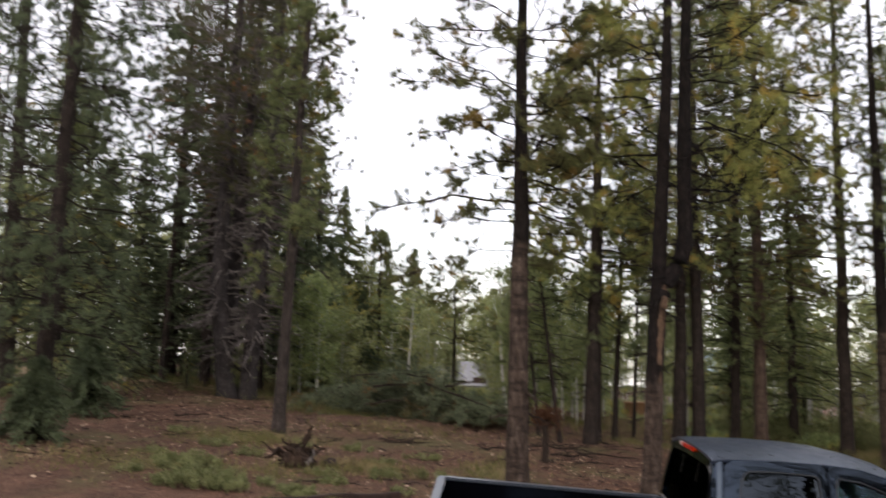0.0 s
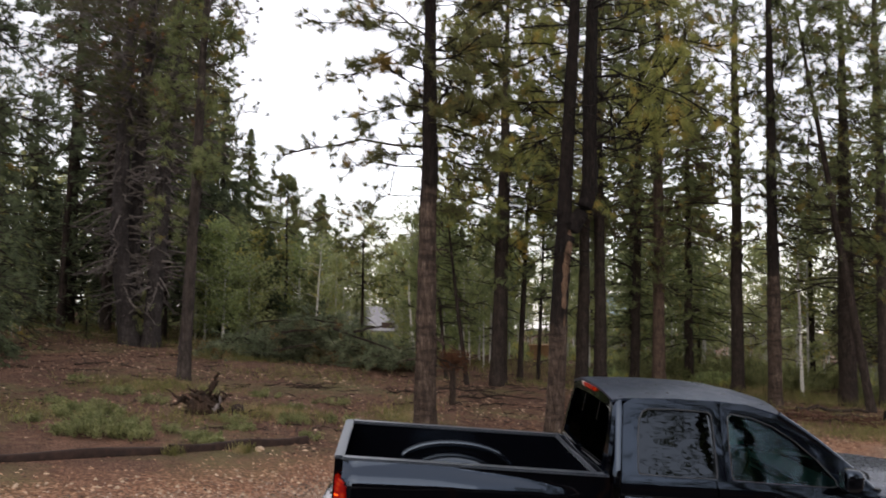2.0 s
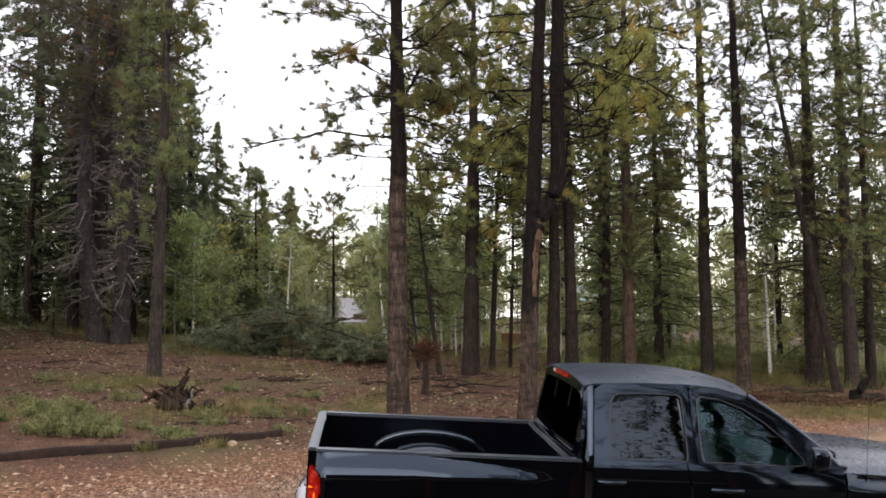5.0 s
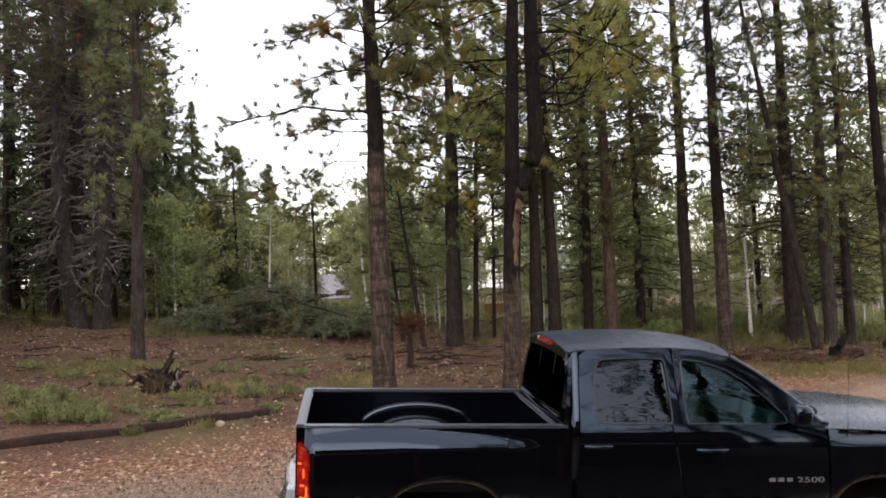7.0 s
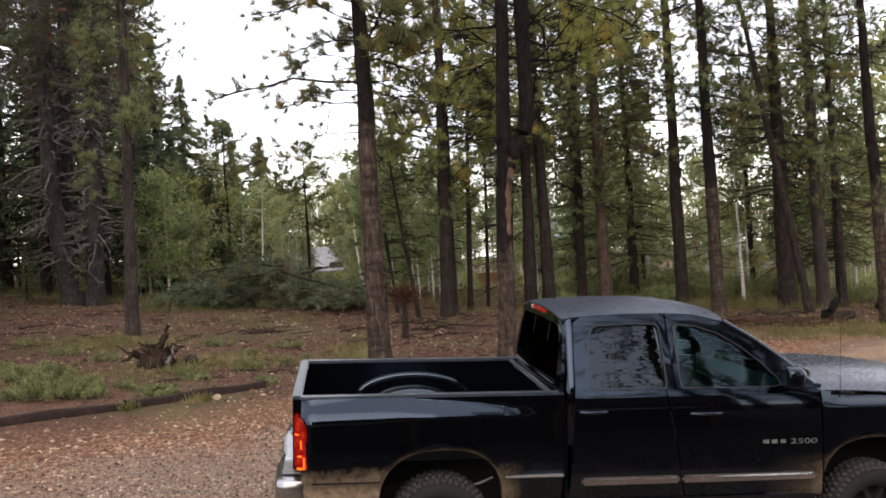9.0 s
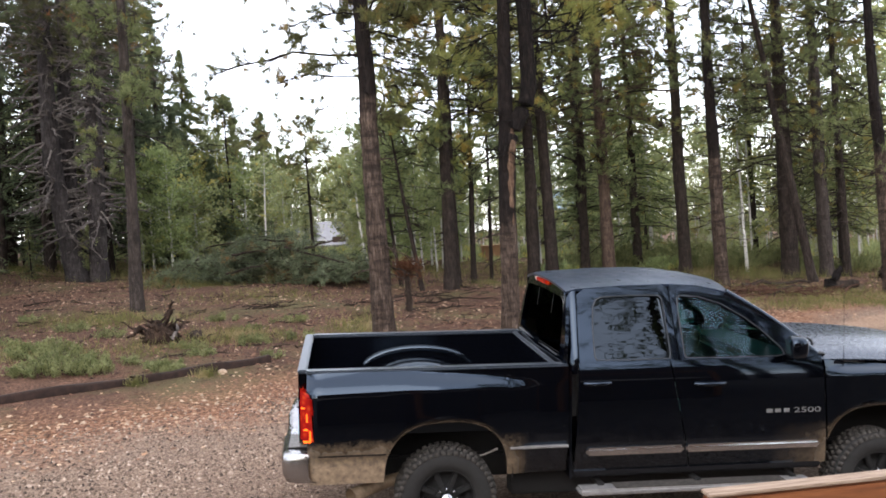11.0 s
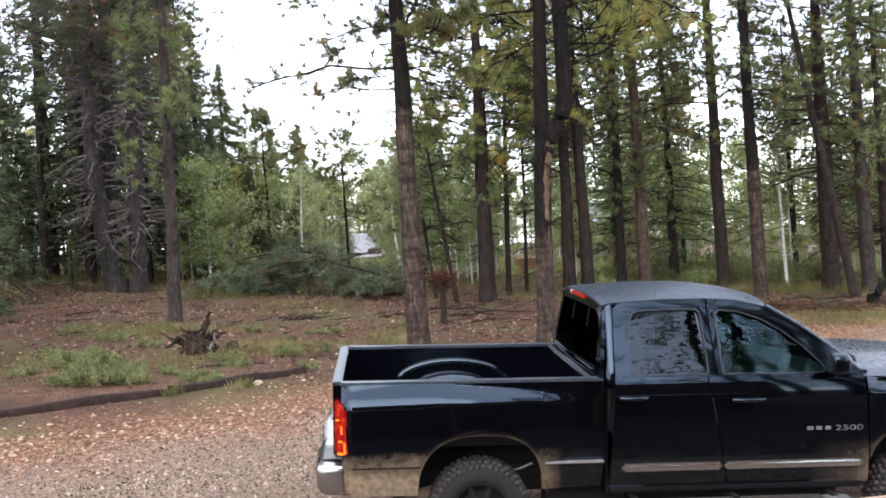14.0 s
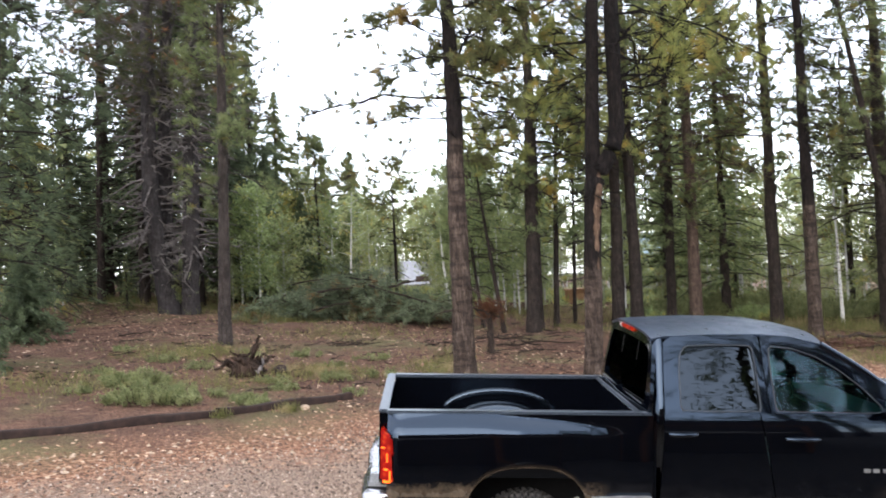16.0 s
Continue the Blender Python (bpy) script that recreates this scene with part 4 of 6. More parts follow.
LINER = plain("bed_steel", (0.0015, 0.0018, 0.003), 0.08, 0, 0.25, 20, 0.9)
LINER.node_tree.nodes["Principled BSDF"].inputs["Specular Tint"].default_value = (0.65, 0.82, 1.0, 1)
CHROME = plain("chrome", (0.36, 0.36, 0.37), 0.24, 1.0, 0.05)
BRIGHT = plain("bright_trim", (0.86, 0.87, 0.88), 0.1, 1.0, 0.05)
STEP_GREY = plain("step_metal", (0.3, 0.295, 0.29), 0.45, 0.6, 0.2)
BADGE = plain("badge_silver", (0.2, 0.2, 0.2), 0.4, 0.5, 0.15)
RUBBER = plain("rubber", (0.011, 0.0105, 0.01), 0.8)
RUBBER_DUSTY = plain("dusty_rubber", (0.035, 0.031, 0.027), 0.9, 0, 0.6, 30)
MIRROR_TINT = plain("mirror_tint", (0.06, 0.065, 0.075), 0.08, 1.0, 0.05)
EXHAUST = plain("dusty_steel", (0.24, 0.175, 0.115), 0.6, 0.3, 0.3)
DARK = plain("underbody", (0.006, 0.006, 0.006), 0.85)
TRIM = plain("window_trim", (0.022, 0.024, 0.028), 0.3)
CLOTH = plain("seat_cloth", (0.05, 0.052, 0.055), 0.9)
GLASS_REAR = glass("rear_tinted_glass", (0.004, 0.005, 0.005), 1.012)
GLASS_DARK, GLASS_SIDE, GLASS_FRONT = glass("privacy_glass", (0.004, 0.005, 0.006), 1.52, 0.0012), glass("door_glass", (0.4, 0.66, 0.62), 1.42, 0.001), glass("windscreen_glass", (0.6, 0.82, 0.77))
ml = Mat("red_lens", rough=0.12)
ml.colour((0.16, 0.005, 0.004))
ml.link(ml.ramp(ml.voronoi(19), [(0.05, (1.0, 0.2, 0.03)), (0.32, (0.8, 0.035, 0.006)), (0.65, (0.25, 0.003, 0.002))]), ml.b.inputs["Emission Color"])
ml.set("Emission Strength", 0.26)
RED_LENS = ml.m
ml = Mat("lit_lens", rough=0.15)
ml.colour((0.6, 0.05, 0.01))
ml.set("Emission Color", (1.0, 0.16, 0.015, 1))
ml.set("Emission Strength", 1.9)
LIT_LENS = ml.m
CLEAR_LENS = plain("clear_lens", (0.5, 0.42, 0.38), 0.2)

truck = tagged(new("pickup_truck"), "black four-door pickup truck with muddy lower panels parked on gravel", "pickup truck")
truck.matrix_basis = TRUCK


def part(name, bm, mat, parent, label="", smooth=True, bevel=0.0):
    me = bpy.data.meshes.new(name)
    bmesh.ops.recalc_face_normals(bm, faces=bm.faces)
    if bevel:
        bmesh.ops.bevel(bm, geom=list(bm.edges), offset=bevel, segments=2, affect="EDGES", clamp_overlap=True)
    bm.to_mesh(me)
    bm.free()
    if smooth:
        me.polygons.foreach_set("use_smooth", np.ones(len(me.polygons), bool))
    me.materials.append(mat)
    return child(name, me, parent, label)


def flipped(y, far):
    return WIDE - y if far else y


def block(name, lo, hi, mat, parent, bevel=0.008, label="", taper=None):
    bm = bmesh.new()
    bmesh.ops.create_cube(bm, size=1)
    for v in bm.verts:
        p = [a + (b - a) * (c + 0.5) for a, b, c in zip(lo, hi, v.co)]
        if taper:
            p = taper(*p)
        v.co = p
    return part(name, bm, mat, parent, label, smooth=False, bevel=bevel)


def sheet(name, grid, mat, parent, thick=0.0, label="", closed=False):
    """A smooth surface from a grid (rows, columns, 3); thick gives it depth inwards."""
    g = np.asarray(grid, float)
    r, c, _ = g.shape
    i = np.arange(r * c).reshape(r, c)
    if closed:
        i = np.concatenate([i, i[:, :1]], 1)
    f = np.stack([i[:-1, :-1], i[:-1, 1:], i[1:, 1:], i[1:, :-1]], -1).reshape(-1, 4)
    ob = child(name, mesh_from(name, g.reshape(-1, 3), f, mat, True), parent, label)
    if thick:
        bm = bmesh.new()
        bm.from_mesh(ob.data)
        for e in bm.edges:
            e.smooth = not e.is_boundary
        bm.to_mesh(ob.data)
        bm.free()
        s = ob.modifiers.new("depth", "SOLIDIFY")
        s.thickness, s.offset = thick, 0.0
    return ob


def arch(x, cx, a=0.485, b=0.465):
    """Height of the wheel opening's edge above z = 0.55."""
    u = np.clip(np.abs(np.asarray(x) - cx) / a, 0, 1)
    return 0.55 + b * (1 - u ** 2.5) ** (1 / 2.5)


def flank(name, x0, x1, top, section, cx=None, n=90, rows=26, far=False, base=0.55, label="", mat=None):
    """A body panel: columns from the wheel arch or sill up to the top edge. x0, x1 may lean with height."""
    xs = np.linspace(0, 1, n)
    if cx is not None:
        mid = (x0(1.0) + x1(1.0)) / 2
        knots = np.concatenate([np.linspace(x0(1.0), x1(1.0), n - 40), cx - 0.5 * np.cos(np.linspace(0, np.pi, 40))])
        knots = np.unique(np.clip(knots, x0(1.0), x1(1.0)))
        xs = (knots - x0(1.0)) / (x1(1.0) - x0(1.0))
    g = []
    v = np.linspace(0, 1, rows)
    for k in range(rows):
        row = []
        for u in xs:
            xm = x0(1.0) + u * (x1(1.0) - x0(1.0))
            b = float(arch(xm, cx)) if cx is not None and abs(xm - cx) < 0.5 else base
            z = b + (top(xm) - b) * v[k]
            x = x0(z) + u * (x1(z) - x0(z))
            y = section(x, z)
            if cx is not None:
                away = max(0.0, math.hypot((x - cx) / 0.5, max(z - 0.55, 0) / 0.48) - 1) * 0.48
                y -= 0.005 * math.exp(-(away / 0.03) ** 2) if abs(x - cx) < 0.75 and z > 0.6 else 0
            row.append((x, flipped(y, far), z))
        g.append(row)
    return sheet(name, g, mat or PAINT, truck, 0.012, label)


def bed_section(x, z):
    zu = float(np.interp(x, [-1.1, -0.9, -0.3, 0.25, 0.7, 1.0], [1.36, 1.375, 1.39, 1.345, 1.268, 1.262]))
    zl = float(np.interp(x, [-1.1, -0.3, 0.3, 0.7, 1.0], [1.235, 1.245, 1.255, 1.262, 1.26]))
    w = 0.105 * min(1.0, (zu - zl) / 0.12)
    y0 = 0.06
    s = min(1, max(0, (zu - z) / max(zu - zl, 0.004)))
    y = y0 - w * math.sin(s * math.pi / 2)
    y -= 0.012 * math.sin(math.pi * min(1, max(0, (zl - z) / 0.55)))
    if z < 0.785:
        y += 0.012 + 0.05 * ((0.785 - z) / 0.24) ** 1.5
    if x < -0.97:
        y += 6.0 * (-0.97 - x) ** 2
    return y


def door_section(x, z):
    y = float(np.interp(z, [0.5, 0.6, 0.74, 0.76, 0.95, 1.15, 1.28, 1.36, 1.43], [0.07, 0.045, 0.026, 0.02, 0.012, 0.012, 0.018, 0.032, 0.055]))
    return y


def fender_section(x, z):
    s = min(1, max(0, (1.34 - z) / 0.07))
    y = 0.085 - 0.085 * (s * s * (3 - 2 * s))
    if x < 3.3:
        k = (3.3 - x) / 0.2
        y = y * (1 - k) + door_section(x, z) * k
    if x > 4.1:
        y += 0.9 * (x - 4.1) ** 2
    return y


def split(z):
    return 1.925 - 0.13 * (z - 0.74) / 0.68


for far in (False, True):
    flank("bed_side", lambda z: -1.06, lambda z: 0.975, lambda x: 1.395, bed_section, 0.0, far=far)
    flank("fender", lambda z: 3.12 - 0.05 * (z - 0.74), lambda z: 4.42, lambda x: float(np.interp(x, [3.1, 3.3, 4.42], [1.40, 1.36, 1.27])), fender_section, 3.57, far=far, n=70)
    rear_door = flank("rear_door", lambda z: 1.024 + 0.05 * (z - 0.74), lambda z: split(z) - 0.005, lambda x: 1.425, door_section, None, 24, 26, far)
    front_door = flank("front_door", lambda z: split(z) + 0.006, lambda z: 3.108 - 0.06 * (z - 0.74), lambda x: 1.425, door_section, None, 30, 26, far)
    for door, a, b, z in ((rear_door, 1.09, 1.30, 1.265), (front_door, 1.99, 2.24, 1.235)):
        # pull handle in a shallow cup
        u = np.linspace(0, np.pi, 15)
        path = np.stack([a + (b - a) * u / np.pi, flipped(0.005 - 0.028 * np.sin(u) ** 0.5, far), z + 0 * u], -1)
        v, f = tubes(path[None], np.full((1, 15), 0.016), 8)
        child("handle", mesh_from("handle", v, f, PAINT_TOP, True), door, "glossy black pull handle")
    for door, a, b in ((rear_door, 1.106, 1.905), (front_door, 1.922, 3.047)):
        ys = sorted((flipped(-0.012, far), flipped(0.03, far)))
        yc = sorted((flipped(0.014, far), flipped(0.03, far)))
        # the crease's highlight, made as a thin pale strip
        block("crease_strip", (a - 0.06 if a < 1.5 else a, yc[0], 0.763), (b, yc[1], 0.77), STEP_GREY, door, 0.002, "thin pale strip standing for the highlight on the door crease")
        block("chrome_strip", (a, ys[0], 0.687), (b, ys[1], 0.75), BRIGHT, door, 0.019, "bright chrome side strip")

# front door lettering: the maker's mark as bars, the number as figures
badge = block("badge", (2.587, 0.004, 0.98), (2.645, 0.01, 1.016), BADGE, front_door, 0.004, "silver badge bars")
front_near = [o for o in truck.children if o.name.startswith("front_door")][0]
badge.parent = front_near
for a, b in ((2.66, 2.725), (2.735, 2.797)):
    block("badge", (a, 0.004, 0.98), (b - 0.01, 0.01, 1.016), BADGE, front_near, 0.004)
fc = bpy.data.curves.new("number", "FONT")
fc.body, fc.size, fc.extrude = "2500", 0.06, 0.003
fo = new("number_text", fc)
bpy.context.view_layer.update()
nm = bpy.data.meshes.new_from_object(fo.evaluated_get(bpy.context.evaluated_depsgraph_get()))
bpy.data.objects.remove(fo)
nm.materials.clear()
nm.materials.append(BADGE)
num = child("number_badge", nm, front_near, "silver raised figures 2500")
num.matrix_basis = pose(2.82, 0.008, 0.977, 90, 0, 0) @ Matrix.Diagonal((1.95, 1.0, 1, 1))


def lean_y(z):
    return 0.055 + max(0.0, z - 1.42) * 0.37 + 1.3 * max(0.0, z - 1.87) ** 2


def ring(name, outer, inner, mat, parent, far, thick=0.03, put=None, label=""):
    put = put or (lambda x, z: (x, flipped(lean_y(z), far), z))
    g = []
    for s in (0.0, 0.35, 0.8, 1.0):
        g.append([put(a[0] + (b[0] - a[0]) * s, a[1] + (b[1] - a[1]) * s) for a, b in zip(outer, inner)])
    return sheet(name, g, mat, parent, thick, label, closed=True)


def pane(name, outline, mat, parent, put, outward, label=""):
    bm = bmesh.new()
    face = bm.faces.new([bm.verts.new(put(*p)) for p in outline])
    face.normal_update()
    if face.normal.dot(Vector(outward)) < 0:
        face.normal_flip()
    me = bpy.data.meshes.new(name)
    bm.to_mesh(me)
    bm.free()
    me.materials.append(mat)
    ob = child(name, me, parent, label)
    s = ob.modifiers.new("depth", "SOLIDIFY")
    s.thickness = 0.004
    ob.visible_shadow = False
    return ob


REAR_IN = [(1.20, 1.44), (1.185, 1.47), (1.19, 1.70), (1.205, 1.84), (1.235, 1.895), (1.28, 1.915), (1.50, 1.925), (1.755, 1.922), (1.782, 1.90), (1.79, 1.80), (1.80, 1.60), (1.805, 1.47), (1.795, 1.44), (1.5, 1.435)]
REAR_OUT = [(1.06, 1.42), (1.061, 1.46), (1.069, 1.70), (1.077, 1.84), (1.085, 1.935), (1.15, 1.975), (1.50, 1.995), (1.80, 1.998), (1.845, 1.98), (1.85, 1.80), (1.858, 1.60), (1.866, 1.46), (1.866, 1.42), (1.5, 1.42)]
FRONT_IN = [(1.935, 1.44), (1.922, 1.47), (1.917, 1.6), (1.91, 1.80), (1.915, 1.895), (1.945, 1.92), (2.10, 1.905), (2.28, 1.845), (2.45, 1.745), (2.60, 1.63), (2.74, 1.49), (2.755, 1.445), (2.70, 1.435), (2.3, 1.435)]
FRONT_OUT = [(1.876, 1.42), (1.874, 1.46), (1.867, 1.6), (1.86, 1.80), (1.857, 1.95), (1.87, 1.998), (2.10, 1.985), (2.35, 1.915), (2.56, 1.81), (2.74, 1.69), (2.95, 1.53), (3.04, 1.42), (2.8, 1.42), (2.3, 1.42)]


def shrink(outline, k):
    c = np.mean(outline, 0)
    return [tuple(c + (np.array(p) - c) * k) for p in outline]


block("cab_back", (0.98, 0.04, 0.5), (1.0, 1.94, 1.36), PAINT_TOP, truck, 0.004)
for far in (False, True):
    put = lambda x, z, far=far: (x, flipped(lean_y(z), far), z)
    put_in = lambda x, z, far=far: (x, flipped(lean_y(z) + 0.008, far), z)
    doors = [o for o in truck.children if o.name.startswith("rear_door")][int(far)], [o for o in truck.children if o.name.startswith("front_door")][int(far)]
    ring("rear_window_frame", REAR_OUT, REAR_IN, PAINT_TOP, doors[0], far)
    ring("front_window_frame", FRONT_OUT, FRONT_IN, PAINT_TOP, doors[1], far)
    for d, o in ((doors[0], REAR_IN), (doors[1], FRONT_IN)):
        put_out = lambda x, z, far=far: (x, flipped(lean_y(z) - 0.016, far), z)
        ring("window_trim", shrink(o, 1.014), shrink(o, 0.99), TRIM, d, far, 0.01, put_out, "thin grey window surround")
    pane("rear_window", REAR_IN, GLASS_DARK, doors[0], put_in, (0, 1 if far else -1, 0), "dark privacy glass")
    pane("front_window", FRONT_IN, GLASS_SIDE, doors[1], put_in, (0, 1 if far else -1, 0), "greenish door glass")

    # rounded cab corner behind the rear door
    cz = np.linspace(1.33, 1.975, 14)
    cg = [[(1.0 + 0.03 * (z - 1.42) - 0.012 + (1.05 + 0.05 * (z - 1.42) - 0.988 - 0.03 * (z - 1.42)) * u, flipped(max(lean_y(z), 0.06) + 0.05 * (1 - u) ** 3, far), z) for u in np.linspace(0, 1, 7)] for z in cz]
    sheet("cab_corner", cg, PAINT_TOP, truck, 0.01, "glossy rear cab pillar")

# roof, windscreen and rear glass
DRIP_X, DRIP_Z = [1.0, 1.08, 1.5, 1.87, 2.1, 2.36], [1.955, 1.972, 1.995, 1.998, 1.985, 1.925]
rx, ry = np.linspace(1.0, 2.36, 30), np.linspace(-1, 1, 25)
roof = []
for q in ry:
    row = []
    for x in rx:
        zd = float(np.interp(x, DRIP_X, DRIP_Z))
        xx = x + (0.06 * (1 - q * q) if x > 2.2 else 0) - (0.03 * (1 - q * q) if x < 1.05 else 0)
        half = 0.99 - lean_y(zd) + 0.004
        row.append((xx, 0.99 + q * half, zd + 0.062 * (1 - abs(q) ** 2.6)))
    roof.append(row)
sheet("roof", roof, PAINT_WET, truck, 0.02, "glossy black roof with rain spots")
ws = []
for s in np.linspace(0, 1, 8):
    row = []
    for q in np.linspace(-1, 1, 21):
        top = np.array([2.36 + 0.06 * (1 - q * q), 0.99 + q * (0.99 - lean_y(1.925)), 1.925 + 0.06 * (1 - q * q)])
        bot = np.array([3.03 + 0.15 * (1 - q * q), 0.99 + q * 0.86, 1.42 + 0.03 * (1 - q * q)])
        p = top + (bot - top) * s
        p[2] += 0.03 * math.sin(math.pi * s)
        row.append(p)
    ws.append(row)
wsob = sheet("windscreen", ws, GLASS_FRONT, truck, 0.005, "sloping tinted windscreen")
wsob.visible_shadow = False
for far in (False, True):
    a = np.array([[2.33 + 0.72 * s, flipped(lean_y(1.92) * (1 - s) + 0.1 * s, far), 1.935 - 0.505 * s + 0.03 * math.sin(math.pi * s)] for s in np.linspace(0, 1, 9)])
    v, f = tubes(a[None], np.full((1, 9), 0.032), 10)
    child("windscreen_pillar", mesh_from("windscreen_pillar", v, f, PAINT_TOP, True), truck)


def back_put(y, z):
    return (0.925 + 0.15 * (z - 1.42) - 0.03 * math.sin(math.pi * min(1.0, max(0.0, y / 1.98))) + 0.03, y, z)


BACK_OUT = [(0.08, 1.36), (0.1, 1.55), (0.2, 1.80), (0.27, 1.94), (0.45, 1.985), (0.99, 2.015), (1.53, 1.985), (1.71, 1.94), (1.78, 1.80), (1.88, 1.55), (1.9, 1.36), (0.99, 1.36)]
BACK_IN = [(0.22, 1.47), (0.215, 1.55), (0.27, 1.78), (0.32, 1.88), (0.42, 1.905), (0.99, 1.92), (1.56, 1.905), (1.66, 1.88), (1.71, 1.78), (1.765, 1.55), (1.76, 1.47), (0.99, 1.465)]
ring("rear_glass_frame", BACK_OUT, BACK_IN, PAINT_TOP, truck, False, 0.03, back_put)
rg = pane("rear_glass", BACK_IN, GLASS_REAR, truck, lambda y, z: (back_put(y, z)[0] + 0.01, y, z), (-1, 0, 0), "dark sliding rear glass")
for yy in (0.72, 1.26):
    block("glass_divider", (0.945, yy - 0.012, 1.47), (0.957, yy + 0.012, 1.90), BLACK_PLASTIC, rg, 0.003, taper=lambda x, y, z: (x + 0.15 * (z - 1.42), y, z))
block("glass_seal", (0.918, 0.24, 1.45), (0.932, 1.74, 1.459), TRIM, rg, 0.003, "pale lower seal")
third = block("third_brake_light", (0.965, 0.80, 1.965), (1.02, 1.18, 2.012), RED_LENS, truck, 0.012, "red high brake light with clear ends")
block("lens_cap", (0.963, 1.18, 1.967), (1.018, 1.235, 2.01), CLEAR_LENS, third, 0.01)

# bed: rails, floor, inner walls, wheel housings, tailgate
for far in (False, True):
    lo, hi = sorted((flipped(0.055, far), flipped(0.165, far)))
    rail = block("bed_rail", (-1.075, lo, 1.385), (0.975, hi, 1.415), PAINT_RAIL, truck, 0.012, "glossy rail cap")
    lo, hi = sorted((flipped(0.15, far), flipped(0.18, far)))
    block("bed_inner_wall", (-1.075, lo, 0.90), (0.96, hi, 1.39), LINER, truck, 0.004)
    # housing over the wheel and the pressed arch in the wall above it
    th = np.linspace(0, np.pi, 25)
    g = [[(-0.07 + r * 0.42 * math.cos(t), flipped(yy, far), 0.9 + r * 0.26 * math.sin(t) ** 0.8) for t in th] for yy, r in ((0.17, 1.06), (0.30, 1.06), (0.36, 1.0), (0.40, 0.9), (0.405, 0.0))]
    sheet("wheel_housing", g, LINER, truck, 0.0, "rounded glossy wheel housing")
    arc = np.array([(-0.07 + 0.56 * math.cos(t), flipped(0.185, far), 0.9 + 0.37 * math.sin(t) ** 0.62) for t in th])
    v, f = tubes(arc[None], np.full((1, 25), 0.03), 8)
    child("pressed_arch", mesh_from("pressed_arch", v, f, LINER, True), truck)
block("bed_floor", (-1.06, 0.16, 0.88), (0.96, 1.82, 0.905), LINER, truck, 0.004)
for k in range(9):
    block("floor_rib", (-1.03, 0.46 + k * 0.125, 0.903), (0.94, 0.52 + k * 0.125, 0.916), LINER, truck, 0.004)
front = block("bed_front_wall", (0.875, 0.17, 0.90), (0.9, 1.81, 1.385), LINER, truck, 0.006)
block("wall_cap", (0.868, 0.165, 1.385), (0.908, 1.815, 1.412), PAINT_RAIL, front, 0.01, "rounded top edge")
gate = block("tailgate", (-1.13, 0.115, 0.83), (-1.065, 1.865, 1.40), PAINT, truck, 0.015, "closed black tailgate")
block("top_cap", (-1.135, 0.10, 1.39), (-1.06, 1.88, 1.418), PAINT_RAIL, gate, 0.01, "glossy top edge")
block("gate_handle", (-1.145, 0.86, 1.2), (-1.125, 1.12, 1.28), BLACK_PLASTIC, gate, 0.008)
block("sticker", (-1.066, 1.70, 1.36), (-1.061, 1.80, 1.385), CLEAR_LENS, gate, 0.001, "small pale sticker")
for far in (False, True):
    def tap(x, y, z, far=far):
        # the lamp wraps the corner and leans with the body
        k = 0.07 if (x < -1.05) else 0.0
        return (x + (0.03 if z > 1.2 and x > -1.05 else 0.0) * -1.0, flipped(y + k * 0.6, far), z + ((0.06 if z > 1.1 else 0.015) if x < -1.05 else 0))
    lamp = block("tail_lamp", (-1.112, -0.066, 0.88), (-0.995, 0.09, 1.238), RED_LENS, truck, 0.018, "lit red tail lamp", tap)
    for a, b, lo, hi in ((-1.034, -1.02, 0.90, 0.99), (-1.085, -1.02, 0.892, 0.905), (-1.075, -1.02, 0.985, 0.998), (-1.045, -1.03, 1.04, 1.12), (-1.08, -1.04, 1.15, 1.16)):
        lean = 0.03 * ((lo + hi) / 2 - 0.875) / 0.395 + 0.006
        a, b = a - lean, b - lean
        y0, y1 = sorted((flipped(-0.074 + 0.36 * max(0, -1.0 - (a + b) / 2), far), flipped(0.02, far)))
        block("lit_element", (a, y0, lo), (b, y1, hi), LIT_LENS, lamp, 0.008, "glowing orange-red lamp element")
    y0, y1 = sorted((flipped(-0.03, far), flipped(0.02, far)))
    block("reversing_lens", (-1.09, y0, 0.93), (-1.05, y1, 0.985), CLEAR_LENS, lamp, 0.006)

# rear bumper: chrome shell with a ribbed step pad
prof = [(-1.02, 0.79), (-1.20, 0.80), (-1.245, 0.785), (-1.26, 0.74), (-1.255, 0.62), (-1.235, 0.585), (-1.2, 0.575)]
cols = [(-0.01, 0.2), (0.0, 0.07), (0.03, 0.02), (0.1, 0.0), (0.55, -0.02), (0.62, -0.02), (0.99, -0.03), (1.36, -0.02), (1.43, -0.02), (1.88, 0.0), (1.95, 0.02), (1.98, 0.07), (1.99, 0.2)]
g = [[(px + dx if px < -1.1 else px, y, pz - (0.10 if 0.6 < y < 1.38 and pz > 0.7 else 0)) for y, dx in cols] for px, pz in prof]
bumper = sheet("rear_bumper", g, CHROME, truck, 0.01, "dusty chrome rear bumper")
for y0 in (0.12, 1.46):
    pad = block("step_pad", (-1.215, y0, 0.80), (-1.06, y0 + 0.4, 0.812), BLACK_PLASTIC, bumper, 0.004)
    for k in range(7):
        block("pad_rib", (-1.21, y0 + 0.02 + 0.055 * k, 0.81), (-1.065, y0 + 0.045 + 0.055 * k, 0.82), STEP_GREY, pad, 0.002)
block("hitch_plate", (-1.25, 0.8, 0.60), (-1.2, 1.18, 0.70), BLACK_PLASTIC, bumper, 0.006)

